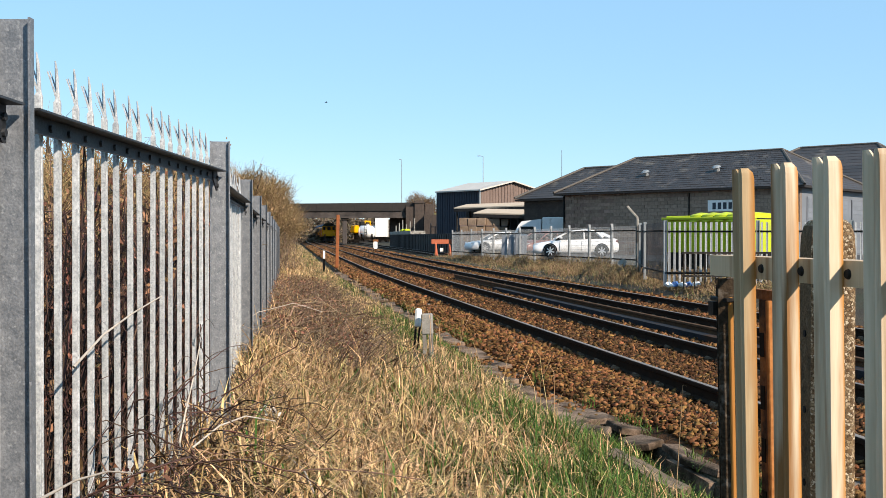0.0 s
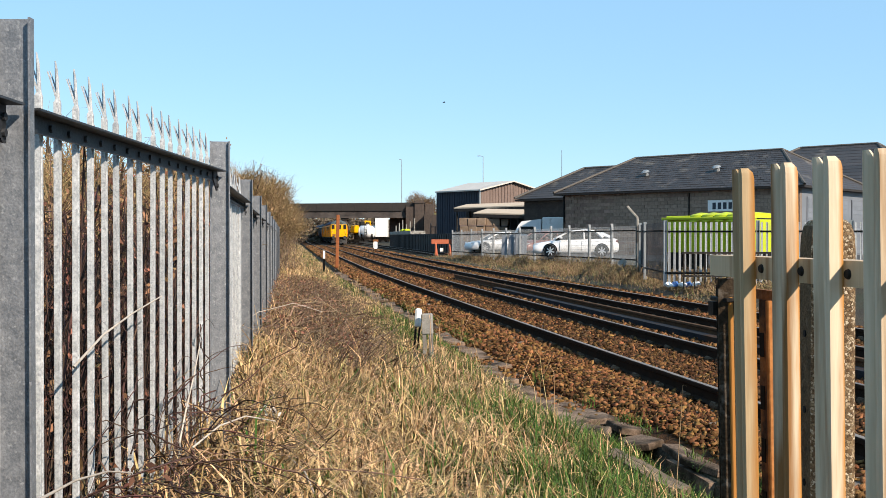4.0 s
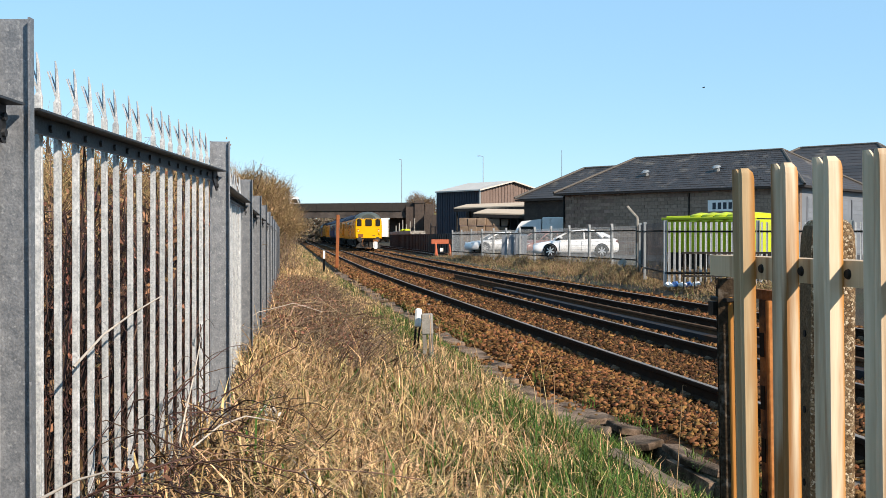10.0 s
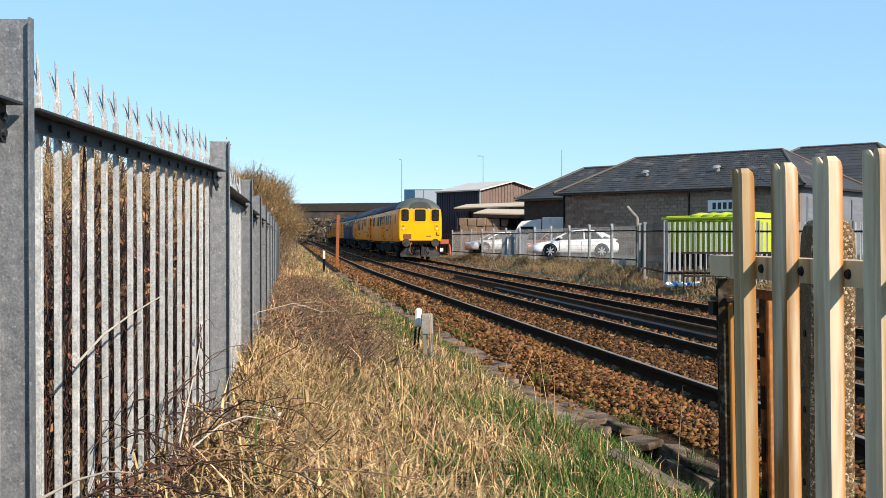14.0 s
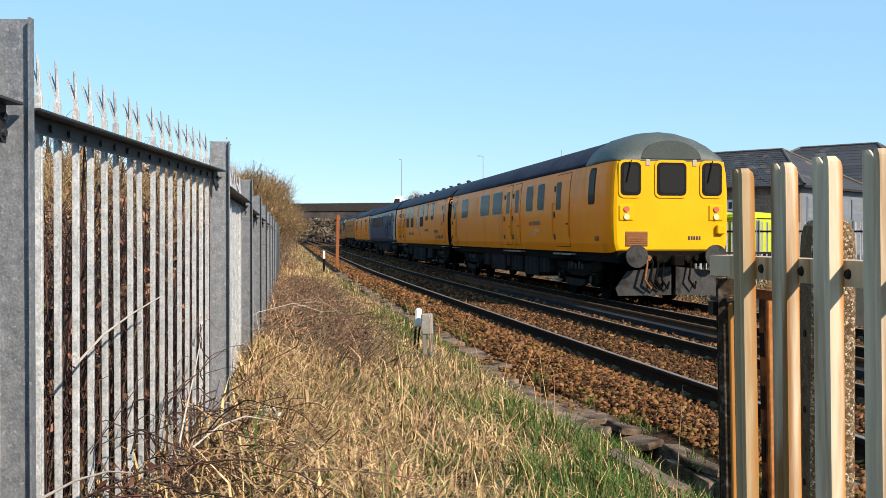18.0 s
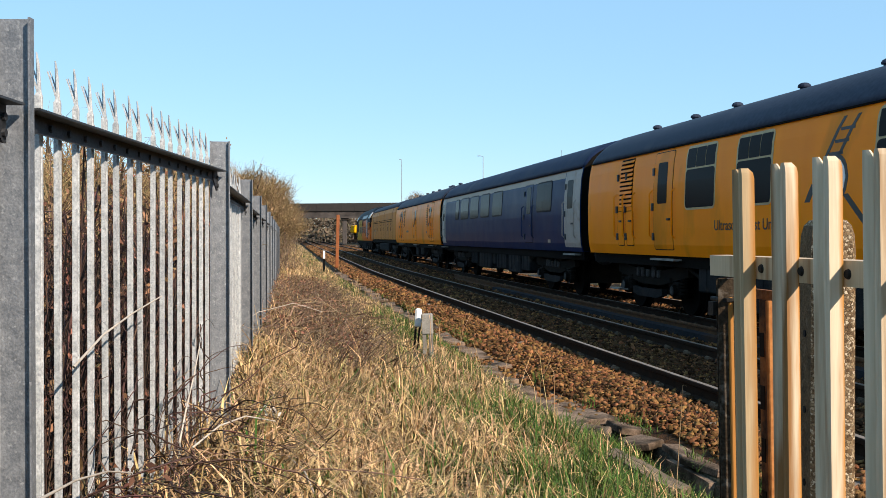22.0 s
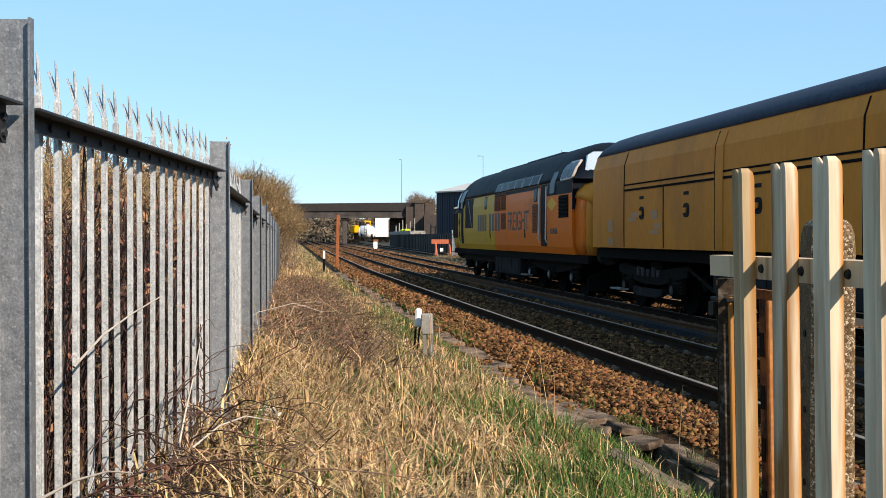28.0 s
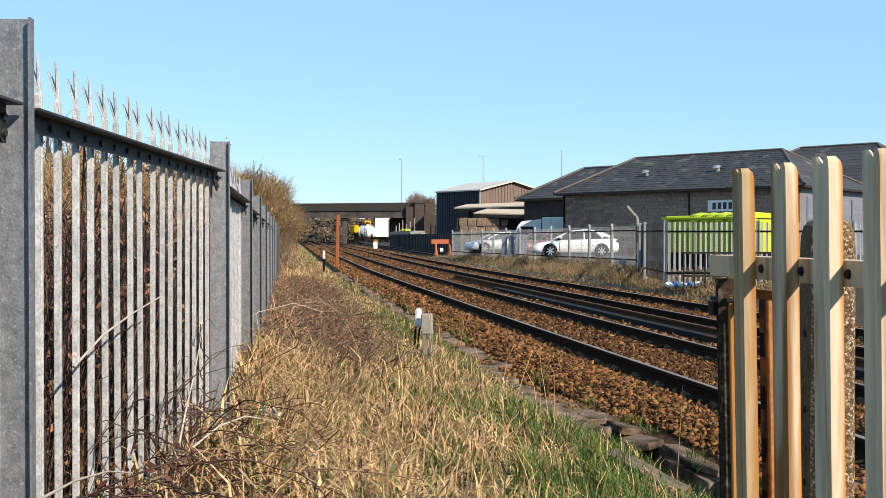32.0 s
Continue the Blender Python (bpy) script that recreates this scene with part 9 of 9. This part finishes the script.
        for s in (-1, 1):
            bm = bmesh.new()
            box(bm, end * (L / 2 - cut - 0.06) - 0.05, s * 0.95 - 0.12, 1.2, end * (L / 2 - cut - 0.06) + 0.05, s * 0.95 + 0.12, 1.55, 0.03)
            part("marker_lamp", fixed(bm), M_UNDER, t)
    P = LOCO
    slant = P[4:]
    for s in (-1, 1):
        # black cab tops, side glass, doors, grilles
        part("cab_top", fixed(patch(bmesh.new(), L, 1.62, 3.85, 2.5, 2.82, 0.005, s, prof=P)), M_LOCOBLACK, t, "black upper cab side")
        part("cab_top", fixed(patch(bmesh.new(), L, L - 2.4, L - 1.52, 2.36, 2.82, 0.005, s, prof=P)), M_LOCOBLACK, t, "black upper cab side")
        part("cab_top", fixed(patch(bmesh.new(), L, L - 4.55, L - 2.405, 2.62, 2.82, 0.005, s, prof=P)), M_LOCOBLACK, t, "black upper cab side")
        part("bodyside_band", fixed(patch(bmesh.new(), L, 4.6, 10.3, 2.72, 2.82, 0.004, s, prof=P)), M_LOCOBLACK, t)
        w = part("cab_window", fixed(patch(bmesh.new(), L, 1.66, 2.68, 2.83, 3.3, 0.04, s, 0.12, thick=0.06, prof=P)), M_OFFWHITE, t, "pale-rimmed cab side window")
        for x0, x1 in ((1.71, 2.1), (2.13, 2.63)):
            part("pane", fixed(patch(bmesh.new(), L, x0, x1, 2.87, 3.26, 0.046, s, 0.09, thick=0.05, prof=P)), M_WINDSCREEN, w)
        part("cab_window", fixed(patch(bmesh.new(), L, 3.1, 3.55, 2.55, 3.1, 0.03, s, 0.06, thick=0.05, prof=P)), M_WINDSCREEN, t)
        for a, b in ((3.9, 4.5), (L - 2.62, L - 2.18)):
            d = part("cab_door", fixed(patch(bmesh.new(), L, a, b, 1.2, 3.15, 0.006, s, 0.05, prof=P)), M_BLACK, t, "black recessed cab door")
            for x in (a - 0.08, b + 0.05):
                bm = bmesh.new()
                tube(bm, [(L / 2 - x, s * 1.36, 1.3), (L / 2 - x, s * 1.40, 1.4), (L / 2 - x, s * 1.38, 2.75)], 0.016, 5)
                part("handrail", bm, M_WHITE if a < 6 else M_GALV_DARK, d)
        part("cab_window", fixed(patch(bmesh.new(), L, L - 1.98, L - 1.58, 2.46, 3.26, 0.045, s, 0.06, thick=0.06, prof=P)), M_LOCOBLACK, t)
        part("pane", fixed(patch(bmesh.new(), L, L - 1.86, L - 1.66, 2.56, 3.12, 0.052, s, 0.03, thick=0.05, prof=P)), M_GLARE, t, "cab pane coloured pale for a sky reflection")
        part("cab_window", fixed(patch(bmesh.new(), L, L - 2.78, L - 2.05, 2.52, 3.2, 0.04, s, 0.06, thick=0.06, prof=P)), M_GLASS, t)
        for x0, x1, z0, z1 in ((8.65, 9.35, 2.27, 2.8), (9.45, 10.25, 2.27, 2.8), (8.65, 9.3, 1.68, 2.18)):
            louvre(t, L, x0, x1, z0, z1, s, M_GRILLE, 9, prof=P, back=M_GRILLE)
        louvre(t, L, 4.8, 5.35, 1.56, 2.34, s, M_GRILLE, 9, prof=P, back=M_GRILLE)
        louvre(t, L, 1.9, 2.75, 1.92, 2.47, s, M_UNDER, 6, prof=P)
        window(t, L, 4.9, 5.2, 2.42, 2.75, s, prof=P, r=0.06)
        window(t, L, 11.5, 11.85, 2.4, 2.75, s, prof=P, r=0.06)
        g = part("radiator_grille", fixed(patch(bmesh.new(), L, 13.9, 15.35, 1.77, 2.78, 0.008, s, 0.02, prof=P)), M_BLACK, t, "black radiator grille with brace")
        bm = bmesh.new()
        ya = s * (side_y(2.2, P) + 0.02)
        loft(bm, [[(L / 2 - 14.05, ya, 1.8), (L / 2 - 14.12, ya, 1.8), (L / 2 - 14.74, ya, 2.74), (L / 2 - 14.67, ya, 2.74)], [(L / 2 - 14.05, ya - s * 0.02, 1.8), (L / 2 - 14.12, ya - s * 0.02, 1.8), (L / 2 - 14.74, ya - s * 0.02, 2.74), (L / 2 - 14.67, ya - s * 0.02, 2.74)]])
        part("brace", fixed(bm), M_GALV, g)
        part("mullion", fixed(patch(bmesh.new(), L, 14.85, 14.9, 1.77, 2.78, 0.016, s, prof=P)), M_LOCOBLACK, g)
        for i in range(6):
            x = 4.9 + i * 0.92
            part("roof_light", fixed(patch(bmesh.new(), L, x, x + 0.78, 2.87, 3.14, 0.035, s, 0.04, prof=P)), M_ROOFGLASS, t)
            part("window_bar", fixed(patch(bmesh.new(), L, x - 0.11, x - 0.03, 2.86, 3.15, 0.04, s, prof=P)), M_LAMP, t)
        words(t, L, "FREIGHT", 8.4, 5.8, 1.64, 0.8, s, P)
        bars(t, L, 9.5, 11.25, 1.64, 2.2, s, M_LETTER, 4, 0.35, P)
        bars(t, L, 11.55, 13.1, 1.64, 2.2, s, M_LETTER, 5, 0.3, P)
        bars(t, L, 2.9, 3.6, 1.52, 1.66, s, M_LETTER, 5, 0.3, P)
        bars(t, L, 16.45, 16.75, 1.5, 1.62, s, M_LETTER, 4, 0.3, P)
        g = part("bonnet_grille", fixed(patch(bmesh.new(), L, L - 1.15, L - 0.08, 1.42, 2.36, -0.045, s, 0.02, prof=P)), M_DARKGRILLE, t, "dark brown bonnet grille")
        for x in (L - 0.82, L - 0.45):
            part("grille_bar", fixed(patch(bmesh.new(), L, x, x + 0.03, 1.42, 2.36, -0.035, s, prof=P)), M_LOCOBLACK, g)
        dm = bmesh.new()
        y = s * (side_y(2.0, P) + 0.004)
        loft(dm, [[(L / 2 - 16.42, yy, 2.02), (L / 2 - 16.6, yy, 2.16), (L / 2 - 16.8, yy, 2.02), (L / 2 - 16.6, yy, 1.88)] for yy in (y, y - s * 0.015)])
        part("emblem", fixed(dm), M_LOCOBLACK, t, "dark diamond emblem")
        dm = bmesh.new()
        y = s * (side_y(2.3, P) + 0.004)
        loft(dm, [[(L / 2 - 2.95, yy, 2.28), (L / 2 - 3.4, yy, 2.46), (L / 2 - 3.85, yy, 2.28), (L / 2 - 3.4, yy, 2.1)] for yy in (y, y - s * 0.015)])
        part("emblem", fixed(dm), M_YELLOW_END, t, "yellow diamond emblem")
        for x in (6.2, 10.9):
            part("filler", fixed(patch(bmesh.new(), L, x, x + 0.12, 1.42, 1.66, 0.008, s, 0.02, prof=P)), M_BLACK, t)
        part("cantrail_line", fixed(patch(bmesh.new(), L, 1.7, L - 1.7, 2.815, 2.83, 0.007, s, prof=P)), M_RUST, t)
        bm = patch(bmesh.new(), L, 10.9, 13.0, 1.3, 1.42, 0.02, s, 0.03, prof=P)
        part("bodyside_step", fixed(bm), M_LIME, t)
    gear = thing("gear", Matrix(), "", "")
    running_gear(gear, L - 0.6, (L / 2 - 4.0, -L / 2 + 4.6), (-2.05, 0, 2.05), [(6.8, 10.3, 0.5, 0.3, 0.95)], floor=1.02)
    reshape(gear, Matrix.Translation((-0.3, 0, 0)))
    for o in list(gear.children):
        o.parent = t
    bpy.data.objects.remove(gear)
    for x in (L / 2 - 4.3, -L / 2 + 4.3):
        for q in (-2.05, 0, 2.05):
            for s in (-1, 1):
                bm = bmesh.new()
                cyl(bm, (x + q, s * 1.17, 0.46), (x + q, s * 1.19, 0.46), 0.075, 12)
                part("axle_cap", fixed(bm), M_CONCRETE, t, "pale dusty axle cap")
    for e in (-1, 1):
        bm = bmesh.new()
        pts = [(-1.2, 0.2), (1.2, 0.2), (1.2, 0.5), (0.6, 0.75), (-0.6, 0.75), (-1.2, 0.5)]
        cut = 0.6 if e > 0 else 0.0
        if e > 0:
            loft(bm, [[(e * (L / 2 - cut - 0.25), y, z) for y, z in pts], [(e * (L / 2 - cut - 0.2), y, z) for y, z in pts]])
            part("snow_plough", fixed(bm), M_UNDER, t)
        else:
            loft(bm, [[(-L / 2 + 0.35, y, z) for y, z in ((-1.15, 1.0), (-1.15, 0.74), (-0.95, 0.6), (0.95, 0.6), (1.15, 0.74), (1.15, 1.0))], [(-L / 2 + 1.5, y, z) for y, z in ((-1.15, 1.0), (-1.15, 0.8), (-0.95, 0.7), (0.95, 0.7), (1.15, 0.8), (1.15, 1.0))]])
            part("valance", fixed(bm), M_UNDER, t, "black valance under the bonnet")
            for s in (-1, 1):
                bm = bmesh.new()
                loft(bm, [[(-L / 2 + x, s * 1.05, z0), (-L / 2 + x, s * 1.13, z0), (-L / 2 + x, s * 1.13, z1), (-L / 2 + x, s * 1.05, z1)] for x, z0, z1 in
                          ((1.7, 0.66, 0.92), (2.4, 0.58, 0.9), (3.4, 0.66, 0.86), (4.4, 0.58, 0.9), (5.4, 0.66, 0.86), (6.4, 0.58, 0.9), (7.3, 0.66, 0.92))])
                part("side_frame", fixed(bm), M_GEAR, t)
                for x in (1.35, 1.75):
                    bm = bmesh.new()
                    box(bm, -L / 2 + x - 0.2, s * 1.2 - 0.09, 0.42 + (x - 1.35) * 0.6, -L / 2 + x + 0.12, s * 1.2 + 0.06, 0.45 + (x - 1.35) * 0.6)
                    part("cab_step", bm, M_OLDPOST, t)
        for y in (-0.5, -0.3, 0.3, 0.5):
            bm = bmesh.new()
            q = L / 2 - cut
            tube(bm, [(e * (q + 0.02), y, 1.0), (e * (q + 0.14), y, 0.85), (e * (q + 0.16), y + 0.04, 0.5), (e * (q + 0.08), y + 0.1, 0.4)], 0.024, 6)
            part("brake_hose", bm, M_BLACK, t)
    return t


M_DARKGRILLE = surf("dark brown grille", (0.018, 0.0115, 0.0072), (0.0432, 0.0274, 0.0158), 0.8, 0, 8, 50, 0.3, spec=0.08)
M_GRILLE = surf("dirty orange-brown grille", (0.13, 0.038, 0.013), (0.21, 0.06, 0.018), 0.7, 0, 5, 50, 0.1, spec=0.08)
# A light base colour stands in for sky glare on the glass.
M_GLARE = surf("pale glare painted on glass", (0.30, 0.36, 0.42), (0.40, 0.46, 0.52), 0.2, 0, 2, 20, 0.0, vary=0.0)
M_ROOFGLASS = glass("dusty roof glass", (0.012, 0.013, 0.016), 0.2)
# Tint raised to paint in a faint reflection of the sky.
M_WINDSCREEN = glass("pale cab glass", (0.10, 0.115, 0.13), 0.08)
cars = [driving_coach(), survey_coach(), blue_coach(), brake_van(), generator_van(), locomotive()]
# where each vehicle's ends lie behind the head of the train
PLACES = [(-0.1, 19.4), (20.35, 39.8), (40.4, 60.2), (60.85, 78.4), (78.8, 96.9), (96.77, 115.17)]
for t, (a, b), (c, d) in zip(cars, LENGTHS, PLACES):
    reshape(t, Matrix.Diagonal(((d - c) / (b - a), 1, 1, 1)))


# ---- what moves ----
# Distances along the far track's centre line, from a table of the curve.
LINE = []
_d, _p = 0.0, None
for _i in range(-800, 1301):
    _q = on_line(_i * 0.25, TRAIN_OFF)
    if _p is not None:
        _d += (_q - _p).length
    LINE.append((_d, _q))
    _p = _q
LINE_D = np.array([d for d, q in LINE])
LINE_X = np.array([q.x for d, q in LINE])
LINE_Y = np.array([q.y for d, q in LINE])
LINE_Z = np.array([q.z for d, q in LINE])
D_ZERO = float(np.interp(0.0, LINE_Y, LINE_D))
FRONT_18 = 21.9               # metres from the camera's level to the train's front at 18 s
# metres a second at some times: the train slows a little as it passes
SPEEDS = ((0, 9.85), (16.5, 9.85), (18, 9.62), (26.5, 9.58), (28.2, 9.15), (30.2, 9.0), (32, 8.75))


def run(t):
    """Metres covered since 18 s."""
    ts = np.linspace(18, t, 400)
    v = np.interp(ts, [k[0] for k in SPEEDS], [k[1] for k in SPEEDS])
    return float(((v[1:] + v[:-1]) / 2 * np.diff(ts)).sum())


def rail_point(s):
    d = D_ZERO + s
    return Vector((float(np.interp(d, LINE_D, LINE_X)), float(np.interp(d, LINE_D, LINE_Y)), float(np.interp(d, LINE_D, LINE_Z))))


def vehicle_rows(a, b):
    """Rows for a vehicle whose ends lie a and b metres behind the train's front."""
    rows = []
    for k in range(0, 65):
        i = k * 0.5
        front = FRONT_18 - run(i)
        p, q = rail_point(front + a + 3), rail_point(front + b - 3)
        mid, w = (p + q) / 2, (p - q)
        rows.append((i, pose(mid.x, mid.y, mid.z, 0, 0, math.degrees(math.atan2(w.y, w.x)))))
    return rows


def motions():
    for t, (a, b) in zip(cars, PLACES):
        walk(t, vehicle_rows(a, b))
    lorry, van = [], []
    for i in range(0, 33, 2):
        lorry.append((i, pose((624 + 73 * (i - 12) - 784) / 1790 * 196.5, 196.5, 6.5, 0, 0, 0)))
        van.append((i, pose((682 - 72 * (i - 18.5) - 784) / 1790 * 193.5, 193.5, 6.39, 0, 0, 180)))
    walk(LORRY, lorry)
    walk(VAN, van)
    flight = ((0, 578, 182), (3, 740, 182), (6, 903, 182), (8, 1086, 190), (10, 1245, 156), (11, 1307, 138), (12, 1383, 136), (13, 1481, 115), (14.5, 1640, 82), (17, 1880, 30), (24, 2500, -90), (32, 3200, -230))
    walk(BIRD, [(t, pose((px - 784) / 1790 * 95, 95, H + (420 - py) / 1790 * 95, 0, -8, 10)) for t, px, py in flight])


motions()
